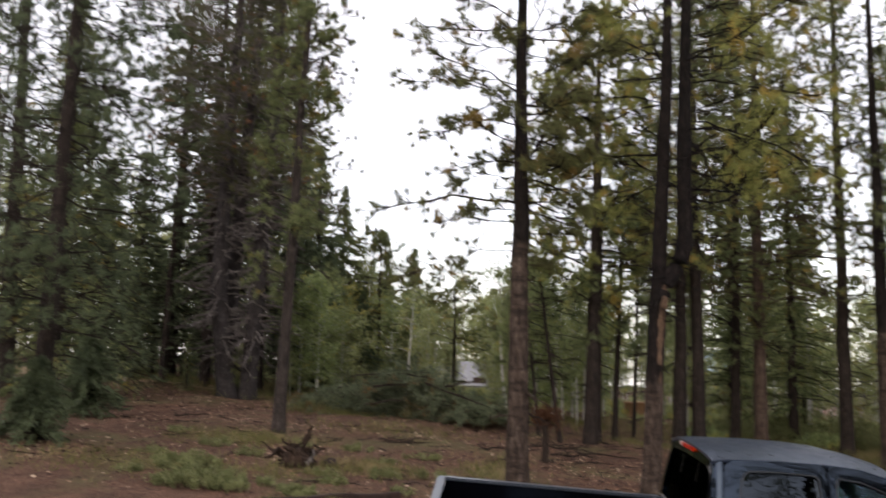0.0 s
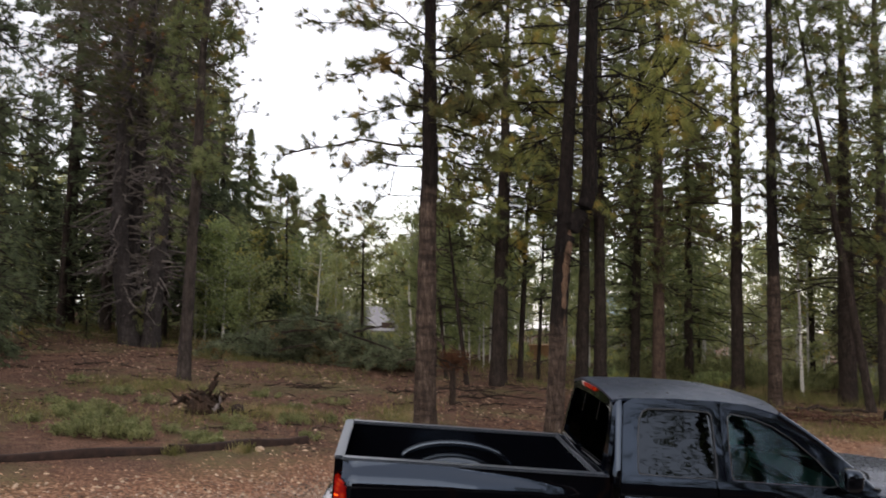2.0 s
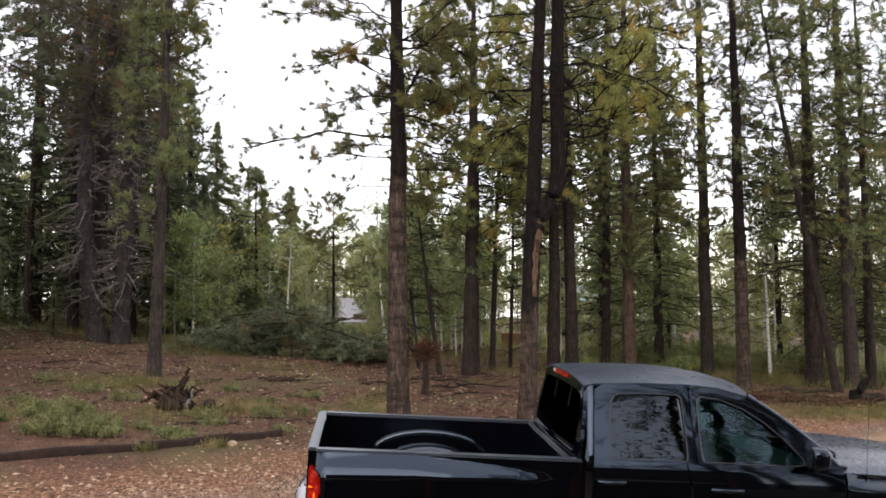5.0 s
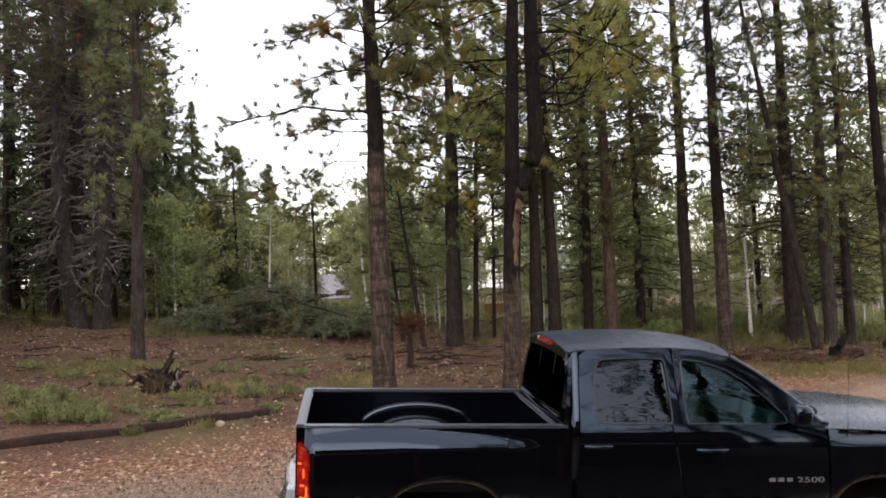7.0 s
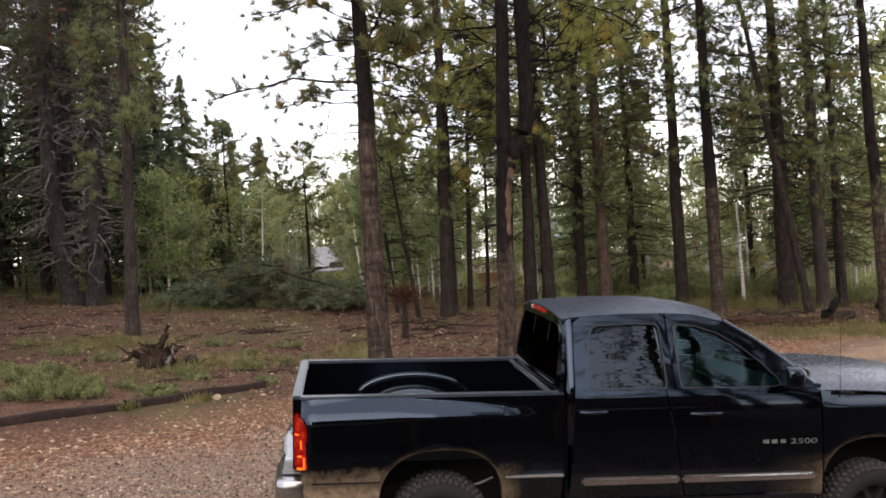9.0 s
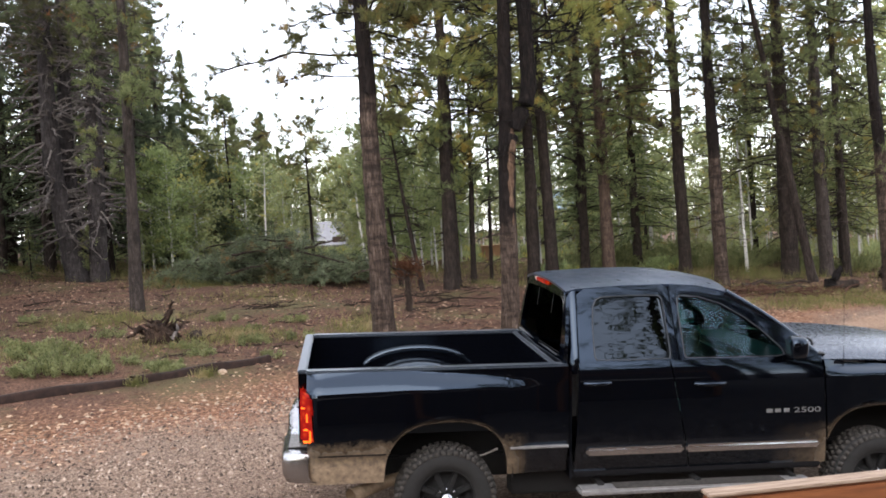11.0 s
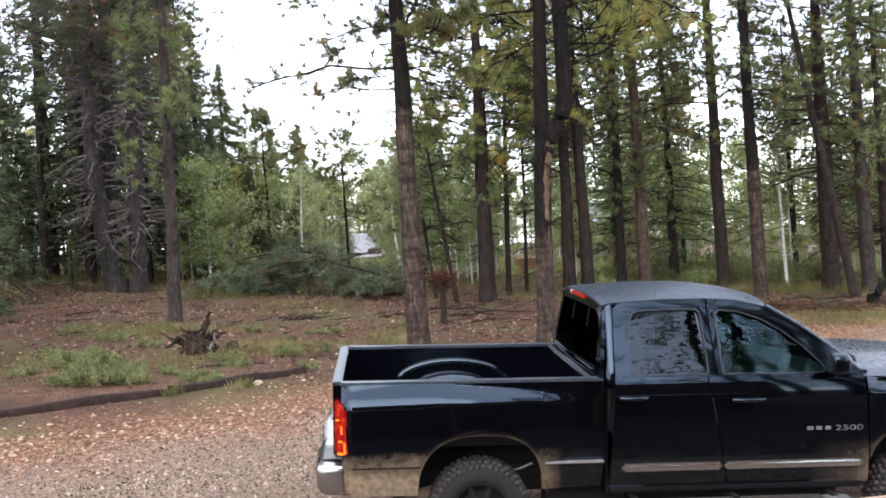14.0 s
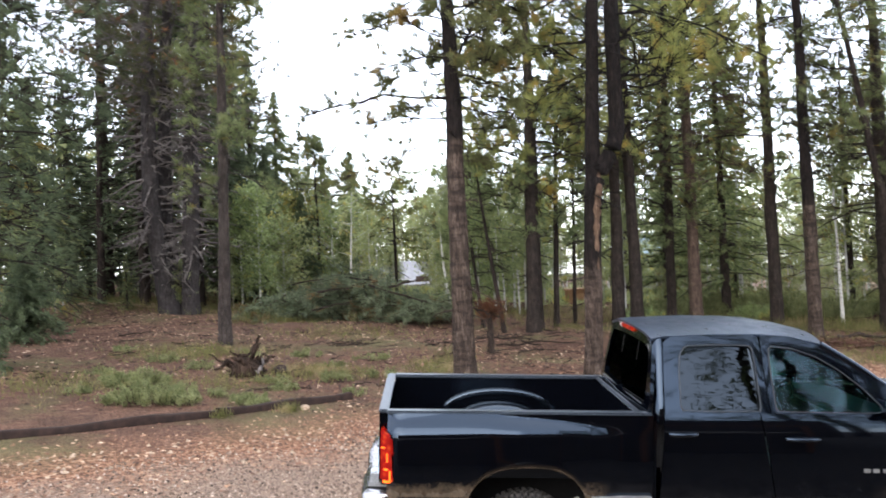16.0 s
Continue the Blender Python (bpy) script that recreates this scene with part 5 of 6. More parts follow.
for far in (False, True):
    y0, y1 = sorted((flipped(-0.062, far), flipped(0.03, far)))
    block("side_moulding", (-0.985, y0, 0.778), (-0.47, y1, 0.789), BLACK_PLASTIC, truck, 0.004)
    y0, y1 = sorted((flipped(0.005, far), flipped(0.06, far)))
    block("side_moulding", (0.5, y0, 0.764), (0.965, y1, 0.78), STEP_GREY, truck, 0.004, "pale side moulding")

# bonnet, cowl, grille and front bumper
hood = []
for q in np.linspace(-1, 1, 25):
    row = []
    for x in np.linspace(3.07, 4.45, 26):
        fall = 0.10 * ((x - 3.07) / 1.38) ** 2 + 0.55 * max(0, x - 4.25) ** 2
        crown = 0.05 * (1 - q * q) + 0.035 / (1 + math.exp((abs(q) - 0.6) / 0.07))
        edge = 0.05 * max(0, abs(q) - 0.85) / 0.15
        row.append((x + 0.08 * (1 - q * q) * (x < 3.1), 0.99 + q * 0.87, 1.425 + crown - fall - edge))
    hood.append(row)
sheet("bonnet", hood, PAINT_HOOD, truck, 0.015, "glossy black bonnet wet with rain spots")
cw = [[(3.02 + s * 0.14 + 0.14 * (1 - q * q), 0.99 + q * 0.84, 1.43 - 0.015 * s + 0.025 * (1 - q * q)) for q in np.linspace(-1, 1, 15)] for s in np.linspace(0, 1, 3)]
sheet("cowl_panel", cw, BLACK_PLASTIC, truck, 0.01)
for y0 in (0.35, 1.05):
    w = np.array([(3.16 + 0.05 * math.sin(k), y0 + 0.08 * k, 1.475 + 0.012 * math.sin(k * 0.5)) for k in range(8)])
    v, f = tubes(w[None], np.full((1, 8), 0.01), 6)
    child("wiper", mesh_from("wiper", v, f, BLACK_PLASTIC, True), truck)
block("grille", (4.38, 0.42, 0.75), (4.52, 1.56, 1.24), BLACK_PLASTIC, truck, 0.02)
for far in (False, True):
    y0, y1 = sorted((flipped(0.12, far), flipped(0.42, far)))
    block("headlight", (4.34, y0, 0.95), (4.46, y1, 1.2), CLEAR_LENS, truck, 0.02)
block("front_bumper", (4.4, 0.02, 0.5), (4.62, 1.96, 0.78), CHROME, truck, 0.04)
v, f = tubes(np.array([[(3.275, 0.065, 1.3), (3.273, 0.065, 1.5), (3.268, 0.065, 1.9)]]), np.array([[0.0035, 0.0022, 0.0016]]), 5)
child("antenna", mesh_from("antenna", v, f, BLACK_PLASTIC, True), truck)

# door mirrors
for far in (False, True):
    y0, y1 = sorted((flipped(-0.17, far), flipped(-0.01, far)))
    bm = bmesh.new()
    bmesh.ops.create_uvsphere(bm, u_segments=20, v_segments=14, radius=1.0)
    for v in bm.verts:
        q = [math.copysign(abs(c) ** 0.62, c) for c in v.co]
        v.co = (2.785 + 0.08 * max(q[0], -0.8), (y0 + y1) / 2 + 0.08 * q[1], 1.523 + 0.09 * q[2])
    mir = part("door_mirror", bm, PAINT_TOP, truck, "black folding door mirror")
    y0, y1 = sorted((flipped(-0.03, far), flipped(0.08, far)))
    block("mirror_arm", (2.77, y0, 1.42), (2.87, y1, 1.47), BLACK_PLASTIC, mir, 0.012)
    y0, y1 = sorted((flipped(-0.16, far), flipped(-0.02, far)))
    block("mirror_glass", (2.714, y0 + 0.02, 1.46), (2.722, y1 - 0.02, 1.58), MIRROR_TINT, mir, 0.004)

# sills, running boards, underbody
for far in (False, True):
    y0, y1 = sorted((flipped(0.05, far), flipped(0.16, far)))
    block("sill", (1.0, y0, 0.50), (3.09, y1, 0.58), BLACK_PLASTIC, truck, 0.02)
    y0, y1 = sorted((flipped(-0.10, far), flipped(0.06, far)))
    board = block("running_board", (1.03, y0, 0.40), (2.95, y1, 0.45), STEP_GREY, truck, 0.018, "grey metal running board")
    y0, y1 = sorted((flipped(-0.085, far), flipped(0.05, far)))
    block("step_tread", (1.32, y0, 0.449), (2.72, y1, 0.456), RUBBER_DUSTY, board, 0.002, "dusty grey step tread")
    for xb in (1.2, 2.0, 2.8):
        y0, y1 = sorted((flipped(0.0, far), flipped(0.4, far)))
        block("bracket", (xb, y0, 0.42), (xb + 0.05, y1, 0.47), DARK, board, 0.004)
    for cx in (0.0, 3.57):
        th = np.linspace(-0.05, np.pi + 0.05, 25)
        gw = [[(cx + 0.53 * math.cos(t), flipped(yy, far), 0.52 + 0.53 * max(0, math.sin(t)) ** 0.8) for t in th] for yy in (0.05, 0.25, 0.5)]
        gw.append([(cx, flipped(0.5, far), 0.6)] * 25)
        sheet("wheel_well", gw, DARK, truck)
# dark blocks added under the cab; they stand for shade over the lit ground
for yy in (0.3, 1.5):
    block("frame_rail", (0.55, yy, 0.3), (3.0, yy + 0.16, 0.56), DARK, truck, 0.02)
block("fuel_tank", (1.1, 0.5, 0.26), (2.4, 0.95, 0.5), DARK, truck, 0.05)
block("chassis", (-0.95, 0.45, 0.42), (4.3, 1.53, 0.62), DARK, truck, 0.02)
block("axle", (-0.08, 0.3, 0.33), (0.08, 1.68, 0.47), DARK, truck, 0.03)
block("axle", (3.49, 0.3, 0.33), (3.65, 1.68, 0.47), DARK, truck, 0.03)
block("cab_floor", (1.0, 0.08, 0.55), (3.1, 1.9, 0.62), DARK, truck, 0.01)
v, f = tubes(np.array([[(-0.1, 0.4, 0.5), (-0.4, 0.34, 0.46), (-0.55, 0.26, 0.44), (-0.74, 0.1, 0.42)]]), np.array([[0.045, 0.048, 0.055, 0.06]]), 16)
child("exhaust_pipe", mesh_from("exhaust_pipe", v, f, EXHAUST, True), truck, "dust-covered exhaust tip")
v, f = tubes(np.array([[(0.2, 0.3, 0.62), (0.34, 0.26, 0.66), (0.44, 0.24, 0.71)]]), np.array([[0.006, 0.009, 0.01]]), 8)
child("shock_absorber", mesh_from("shock_absorber", v, f, plain("shock_paint", (0.25, 0.23, 0.21), 0.5), True), truck, "pale shock absorber")

# seats, dashboard and steering wheel behind the glass
for y0 in (0.25, 1.12):
    seat = block("front_seat", (1.85, y0, 0.65), (2.4, y0 + 0.55, 0.95), CLOTH, truck, 0.05)
    block("backrest", (1.72, y0, 0.9), (1.9, y0 + 0.55, 1.5), CLOTH, seat, 0.06)
    block("headrest", (1.72, y0 + 0.14, 1.52), (1.84, y0 + 0.41, 1.72), CLOTH, seat, 0.04)
bench = block("rear_bench", (1.15, 0.2, 0.65), (1.55, 1.78, 0.95), CLOTH, truck, 0.05)
block("backrest", (1.04, 0.2, 0.9), (1.18, 1.78, 1.5), CLOTH, bench, 0.05)
dash = block("dashboard", (2.62, 0.12, 1.0), (3.1, 1.86, 1.38), BLACK_PLASTIC, truck, 0.06)
t = np.linspace(0, 2 * np.pi, 33)
wh = np.array([(2.5 + 0.08 * math.sin(q), 1.42 + 0.19 * math.cos(q), 1.3 + 0.17 * math.sin(q)) for q in t])
v, f = tubes(wh[None], np.full((1, 33), 0.014), 8)
child("steering_wheel", mesh_from("steering_wheel", v, f, BLACK_PLASTIC, True), dash)


# wheels: lathed tyre, tread blocks, rim with hub and studs
def lathe(prof, n=56, axis_y=0.0):
    a = np.linspace(0, 2 * np.pi, n, endpoint=False)
    return [[(r * math.cos(q), y, r * math.sin(q)) for q in a] for r, y in prof]


def wheel(cx, far):
    w = child("wheel", None, truck)
    w.matrix_basis = pose(cx, WIDE + 0.005 if far else -0.005, 0.392, 0, 0, 180 if far else 0) @ Matrix.Diagonal((0.955, 1, 0.955, 1))
    tyre = sheet("tyre", lathe([(0.235, 0.03), (0.25, 0.012), (0.29, 0.0), (0.345, 0.002), (0.38, 0.018), (0.396, 0.04), (0.4, 0.08), (0.4, 0.2), (0.38, 0.262), (0.33, 0.27), (0.235, 0.24)]), RUBBER, w, 0, closed=True)
    tv, tf = [], []
    corners = np.array([[0, 0, 0], [1, 0, 0], [1, 1, 0], [0, 1, 0], [0, 0, 1], [1, 0, 1], [1, 1, 1], [0, 1, 1]]) - 0.5
    quad = np.array([[0, 1, 2, 3], [4, 5, 6, 7], [0, 1, 5, 4], [1, 2, 6, 5], [2, 3, 7, 6], [3, 0, 4, 7]])
    for row, (y, rr, sy, tilt) in enumerate(((0.014, 0.384, 0.036, 0.9), (0.085, 0.405, 0.05, 0), (0.145, 0.405, 0.05, 0), (0.205, 0.405, 0.05, 0))):
        for k in range(46):
            q = 2 * math.pi * (k + 0.5 * (row % 2)) / 46
            long = 0.041 if (k + row) % 2 else 0.034
            c = corners * np.array([long, sy, 0.018 if row == 0 else 0.026])
            e, r0 = np.array([-math.sin(q), 0, math.cos(q)]), np.array([math.cos(q), 0, math.sin(q)])
            yv = np.array([0, 1, 0.0])
            y2 = yv * math.cos(tilt) + r0 * math.sin(tilt)
            r2 = r0 * math.cos(tilt) - yv * math.sin(tilt)
            tf.append(quad + len(tv) * 8)
            tv.append(r0 * rr + yv * y + c[:, :1] * e + c[:, 1:2] * y2 + c[:, 2:] * r2)
    tagged(child("tread", mesh_from("tread", np.concatenate(tv), np.concatenate(tf), RUBBER_DUSTY), tyre, "dusty knobbly tread blocks"), kind="stuff")
    rim = sheet("rim", lathe([(0.24, 0.03), (0.232, 0.022), (0.225, 0.04), (0.215, 0.1), (0.15, 0.12), (0.09, 0.08), (0.085, 0.05), (0.0, 0.048)]), DARK, w, 0.004, "dark steel rim", closed=True)
    hub = sheet("hub_cap", lathe([(0.058, 0.055), (0.056, 0.02), (0.045, -0.01), (0.0, -0.016)], 24), CHROME, rim, 0, "chrome hub", closed=True)
    for k in range(8):
        q = 2 * math.pi * k / 8
        st = sheet("wheel_nut", [[(0.082 * math.cos(q) + r * math.cos(b), y, 0.082 * math.sin(q) + r * math.sin(b)) for b in np.linspace(0, 2 * np.pi, 6, endpoint=False)] for r, y in ((0.012, 0.055), (0.012, 0.022), (0.006, 0.014), (0.0, 0.014))], CHROME, rim, 0, closed=True)
    for k in range(8):
        q = 2 * math.pi * (k + 0.5) / 8
        block("spoke", (-0.022, 0.05, 0.09), (0.022, 0.1, 0.222), DARK, rim, 0.008).matrix_basis = pose(0, 0, 0, 0, math.degrees(q), 0)
    return w


for cx in (0.0, 3.57):
    for far in (False, True):
        wheel(cx, far)

# ---- the porch behind and below the camera ----
WOOD_STAIN = Mat("stained_wood", rough=0.6, spec=0.3)
WOOD_STAIN.colour(WOOD_STAIN.ramp(WOOD_STAIN.noise(5, 6, 0.6, (1.2, 14, 14)), [(0.3, (0.1, 0.034, 0.014)), (0.55, (0.2, 0.07, 0.026)), (0.75, (0.28, 0.11, 0.042))]))
WOOD_STAIN.bump(WOOD_STAIN.noise(12, 4, 0.6, (1, 12, 12)), 0.3, 0.004)
WOOD_BARE = Mat("weathered_wood", rough=0.8, spec=0.2)
WOOD_BARE.colour(WOOD_BARE.ramp(WOOD_BARE.noise(6, 6, 0.7, (1.2, 16, 16)), [(0.3, (0.1, 0.066, 0.046)), (0.5, (0.25, 0.18, 0.13)), (0.75, (0.4, 0.32, 0.245))]))
WOOD_BARE.bump(WOOD_BARE.noise(12, 4, 0.6, (1, 14, 14)), 0.4, 0.004)
WOOD_DARK = plain("dark_siding", (0.05, 0.032, 0.022), 0.8)
deck_rail = tagged(new("deck_rail"), "stained wooden deck rail with a weathered bare top", "railing")
deck_rail.location = (0.165, -4.88, -0.03)


def plank(name, lo, hi, mat, parent, bevel=0.006, label=""):
    return block(name, lo, hi, mat, parent, bevel, label)


plank("rail_beam", (0, 0, 1.75), (4.2, 0.05, 1.878), WOOD_STAIN.m, deck_rail, 0.006, "orange-brown stained beam")
plank("rail_cap", (-0.003, -0.003, 1.878), (4.203, 0.051, 1.886), WOOD_BARE.m, deck_rail, 0.002, "pale weathered cap board")
for k in range(3):
    plank("post", (0.0 + 2.05 * k, 0.003, -0.3), (0.09 + 2.05 * k, 0.048, 1.75), WOOD_STAIN.m, deck_rail, 0.006)
tagged(block("deck_floor", (-3.5, -8.6, 0.82), (4.4, -4.95, 0.94), WOOD_BARE.m, None, 0.01), "plain wooden deck", "deck", kind="structure")
# unseen dark board under the deck edge, added to darken the truck's reflections
tagged(block("deck_skirt", (-3.5, -5.02, -0.5), (4.4, -4.97, 0.82), WOOD_DARK, None, 0.01), "unseen dark skirt added under the deck to darken truck reflections", "skirt", kind="structure")
# unseen wall behind the camera, added to block sky and darken truck reflections
tagged(block("wall_south", (-4.5, -8.85, -0.4), (6.5, -8.6, 3.6), WOOD_DARK, None, 0.01), "unseen dark cabin wall added behind the camera to darken reflections", "wall", kind="structure")


# ---- ground things ----
def put(name, x, y, label, category, dz=0.0, group="", turn=0.0):
    e = tagged(new(name), label, category, group)
    e.matrix_basis = pose(x, y, float(ground_z(x, y)) + dz, 0, 0, turn)
    return e


def crooked(a, b, k, wobble, r):
    a, b = np.array(a, float), np.array(b, float)
    s = np.linspace(0, 1, k)[:, None]
    p = a + (b - a) * s
    p[1:-1] += r.normal(0, wobble, (k - 2, 3))
    return p


def stick_mesh(name, lines, radii, mat, sides=6):
    v, f = tubes(lines, radii, sides)
    return mesh_from(name, v, f, mat, True)


LOG_DARK = bark("log_bark", (0.012, 0.009, 0.008), (0.04, 0.028, 0.022), (0.1, 0.075, 0.06))
LOG_BROWN = bark("root_wood", (0.012, 0.008, 0.006), (0.045, 0.028, 0.02), (0.12, 0.08, 0.058))
PALE_WOOD = bark("pale_wood", (0.12, 0.085, 0.055), (0.3, 0.2, 0.12), (0.45, 0.33, 0.21))

TIMBER = plain("wet_timber", (0.022, 0.012, 0.009), 0.8, 0, 0.6, 7, 0.2)
# edging timber along the drive
r = np.random.default_rng(31)
tim = put("edging_timber", -3.9, 6.64, "long weathered edging log lying along the gravel drive", "timber")
pts = [(-3.2, -2.15), (-1.6, -1.02), (0.06, -0.02), (1.0, 0.66), (1.92, 1.46)]
for k, (u0, u1, wd, ht) in enumerate(((0, 2, 0.15, 0.125), (2, 4, 0.14, 0.13))):
    o = np.array([-3.9, 6.64])
    a, b = np.array(pts[u0]), np.array(pts[u1])
    side = unit(np.array([-(b - a)[1], (b - a)[0]]))
    g = []
    for sx, sz in ((-1, 0.0), (-1, 0.85), (-0.8, 1.0), (0.8, 1.0), (1, 0.85), (1, 0.0)):
        row = []
        for s in np.linspace(0, 1, 26):
            p = a + (b - a) * s + side * sx * wd / 2 * (1 + 0.1 * math.sin(s * 17 + k))
            zz = float(ground_z(*(o + a + (b - a) * s)) - ground_z(*o)) - 0.02 + sz * ht * (1 + 0.12 * math.sin(s * 11 + 2 * k)) + r.normal(0, 0.003)
            row.append((p[0], p[1], zz))
        g.append(row)
    g = np.array(g)
    i = np.arange(6 * 26).reshape(6, 26)
    fq = np.stack([i[:-1, :-1], i[:-1, 1:], i[1:, 1:], i[1:, :-1]], -1).reshape(-1, 4)
    child("beam", mesh_from("beam", g.reshape(-1, 3), fq, TIMBER), tim)

# uprooted stump with roots in the air
st = put("root_stump", -4.16, 10.2, "uprooted tree stump with tangled dark roots", "stump")
st.matrix_basis = st.matrix_basis @ Matrix.Diagonal((0.85, 0.9, 1.05, 1))
lines, rad = [], []
for k in range(34):
    a = r.uniform(0, 6.28)
    ln = r.uniform(0.2, 0.55)
    o = np.array([r.normal(0, 0.14), r.normal(0, 0.1), r.uniform(0.02, 0.3)])
    e = o + np.array([math.cos(a) * ln, 0.7 * math.sin(a) * ln, r.uniform(-0.1, 0.3)])
    lines.append(crooked(o, e, 6, 0.03, r))
    r0 = r.uniform(0.03, 0.085)
    rad.append(np.linspace(r0, r0 * 0.3, 6))
lines.append(crooked((0.1, 0, 0.2), (0.36, 0.05, 0.72), 6, 0.02, r))
rad.append(np.array([0.1, 0.09, 0.07, 0.07, 0.06, 0.05]))
lines.append(crooked((-0.2, 0, 0.2), (-0.8, 0.1, 0.42), 6, 0.03, r))
rad.append(np.linspace(0.03, 0.008, 6))
child("root_mass", stick_mesh("root_mass", np.array(lines), np.array(rad), LOG_BROWN, 7), st)["kind"] = "stuff"
body = crooked((-0.25, 0.05, 0.12), (0.4, -0.02, 0.12), 8, 0.02, r)
child("stump_body", stick_mesh("stump_body", body[None], np.array([[0.1, 0.2, 0.24, 0.22, 0.2, 0.17, 0.15, 0.1]]) * 1.15, LOG_BROWN, 14), st)
child("pale_root", stick_mesh("pale_root", crooked((0.28, -0.1, 0.02), (0.42, -0.05, 0.32), 5, 0.02, r)[None], np.array([[0.09, 0.08, 0.06, 0.04, 0.02]]), BARK_GREY, 9), st, "pale grey split wood")


def clod(x, y, s, mat, name, label, category):
    e = put(name, x, y, label, category)
    bm = bmesh.new()
    bmesh.ops.create_icosphere(bm, subdivisions=2, radius=s)
    for v in bm.verts:
        v.co *= 1 + 0.35 * noise.noise(v.co * (1.7 / s) + Vector((x, y, 0)))
        v.co.z = v.co.z * 0.7 + 0.3 * s
    part("lump", bm, mat, e, smooth=False)
    return e


clod(-3.55, 10.6, 0.17, LOG_DARK, "wood_lump", "dark lump of rotten wood on the ground", "wood")
STONE = plain("tan_stone", (0.3, 0.22, 0.15), 0.9, 0, 0.4, 9)
clod(-2.62, 7.2, 0.075, STONE, "stone", "tan stone resting against the edging timber", "stone")


def shrub(x, y, w, d, h, n, mat, name, label, size=0.07):
    global rng
    rng = np.random.default_rng(int(abs(x * 100) + abs(y * 10)))
    e = put(name, x, y, label, "shrub")
    stems = n // 14
    a = rng.uniform(0, 6.28, stems)
    q = np.sqrt(rng.uniform(0, 1, stems))
    base = np.stack([np.cos(a) * q * w * 0.5, np.sin(a) * q * d * 0.5, np.zeros(stems)], -1)
    hh = h * (1 - 0.5 * q ** 2) * rng.uniform(0.6, 1.1, stems)
    tip = base * 1.25 + np.stack([rng.normal(0, 0.06, stems), rng.normal(0, 0.06, stems), hh], -1)
    ln = np.stack([base, (base + tip) / 2 + rng.normal(0, 0.03, base.shape), tip], 1)
    child("stem_mass", stick_mesh("stem_mass", ln, np.tile([0.006, 0.005, 0.003], (stems, 1)), LOG_DARK, 3), e)["kind"] = "stuff"
    u = rng.uniform(0.25, 1.0, (stems, 14, 1))
    p = (ln[:, None, 0] + (ln[:, None, 2] - ln[:, None, 0]) * u).reshape(-1, 3)
    tv = shards(p, rng.normal(0, 1, p.shape) + np.array([0, 0, 0.8]), 3, size, size * 0.42, 0.6, 0.03)
    child("foliage", mesh_from("foliage", tv, tris(tv), mat), e)["kind"] = "stuff"
    return e


shrub(-5.3, 7.65, 1.1, 0.8, 0.36, 1300, LEAF_SHRUB, "low_shrub", "low grey-green shrub beside the edging timber", 0.055)
shrub(-4.65, 7.6, 0.6, 0.6, 0.24, 450, LEAF_SHRUB, "low_shrub", "low grey-green shrub beside the edging timber", 0.055)
shrub(-3.6, 7.6, 0.7, 0.5, 0.15, 300, LEAF_SHRUB, "low_shrub", "small grey-green ground shrub")
shrub(-5.9, 9.2, 1.0, 0.7, 0.3, 800, LEAF_SHRUB, "low_shrub", "small grey-green ground shrub")
for px, py, w, h in ((7.2, 23.6, 1.8, 0.8), (8.8, 24.2, 1.6, 0.7), (11.9, 22.9, 1.6, 0.7), (13.2, 23.4, 1.8, 0.8), (15.2, 22.2, 1.6, 0.6), (10.2, 22.8, 1.4, 0.6), (16.6, 21.6, 1.6, 0.7), (6.2, 22.2, 1.4, 0.5)):
    shrub(px, py, w, 0.6 * w, h, int(900 * w), LEAF_SHRUB if w > 1.5 else LEAF_GREEN, "shrub", "loose green shrub at the foot of pines", 0.085)
q = np.random.default_rng(12)
for px, py in ((-4.9, 8.6), (-4.3, 8.2), (-3.2, 8.9), (-3.5, 9.7), (-2.4, 9.9), (-2.0, 8.4), (-6.6, 8.3), (-6.9, 10.4), (-5.2, 10.9), (-2.6, 11.6), (-1.6, 10.4), (-6.2, 12.0), (-4.4, 12.4), (-3.4, 13.2), (-7.6, 13.6), (-1.9, 12.6)):
    w = q.uniform(0.35, 0.7)
    shrub(px, py, w, 0.7 * w, q.uniform(0.12, 0.22), int(420 * w), LEAF_SHRUB, "low_shrub", "sparse grey-green ground plant among litter", 0.05)
shrub(11.4, 24.5, 3.2, 1.6, 1.1, 2600, LEAF_SHRUB, "shrub", "loose green shrub among the pines", 0.1)
shrub(9.3, 25.2, 2.6, 1.6, 1.0, 2200, LEAF_SHRUB, "shrub", "loose green shrub among the pines", 0.1)
shrub(14.5, 24.5, 3.0, 1.6, 1.0, 2200, LEAF_SHRUB, "shrub", "loose green shrub among the pines", 0.1)
shrub(-5.5, 21.6, 1.8, 0.8, 0.4, 1200, LEAF_SHRUB, "shrub", "low yellow-green growth before the brush pile", 0.09)

# broken snag with a rusty dead clump
sn = put("broken_snag", 0.8, 13.9, "short broken snag with a clump of rusty dead needles", "snag")
child("stem", stick_mesh("stem", crooked((0.02, 0, -0.1), (-0.02, 0, 0.95), 7, 0.015, r)[None], np.linspace(0.09, 0.06, 7)[None], LOG_DARK, 10), sn)
child("twig_mass", stick_mesh("twig_mass", np.array([crooked((-0.02, 0, 0.9), (-0.02 + r.normal(0, 0.28), r.normal(0, 0.2), 0.95 + r.normal(0.05, 0.14)), 4, 0.03, r) for _ in range(26)]), np.tile(np.linspace(0.014, 0.004, 4), (26, 1)), LOG_DARK, 4), sn)["kind"] = "stuff"
rng = np.random.default_rng(9)
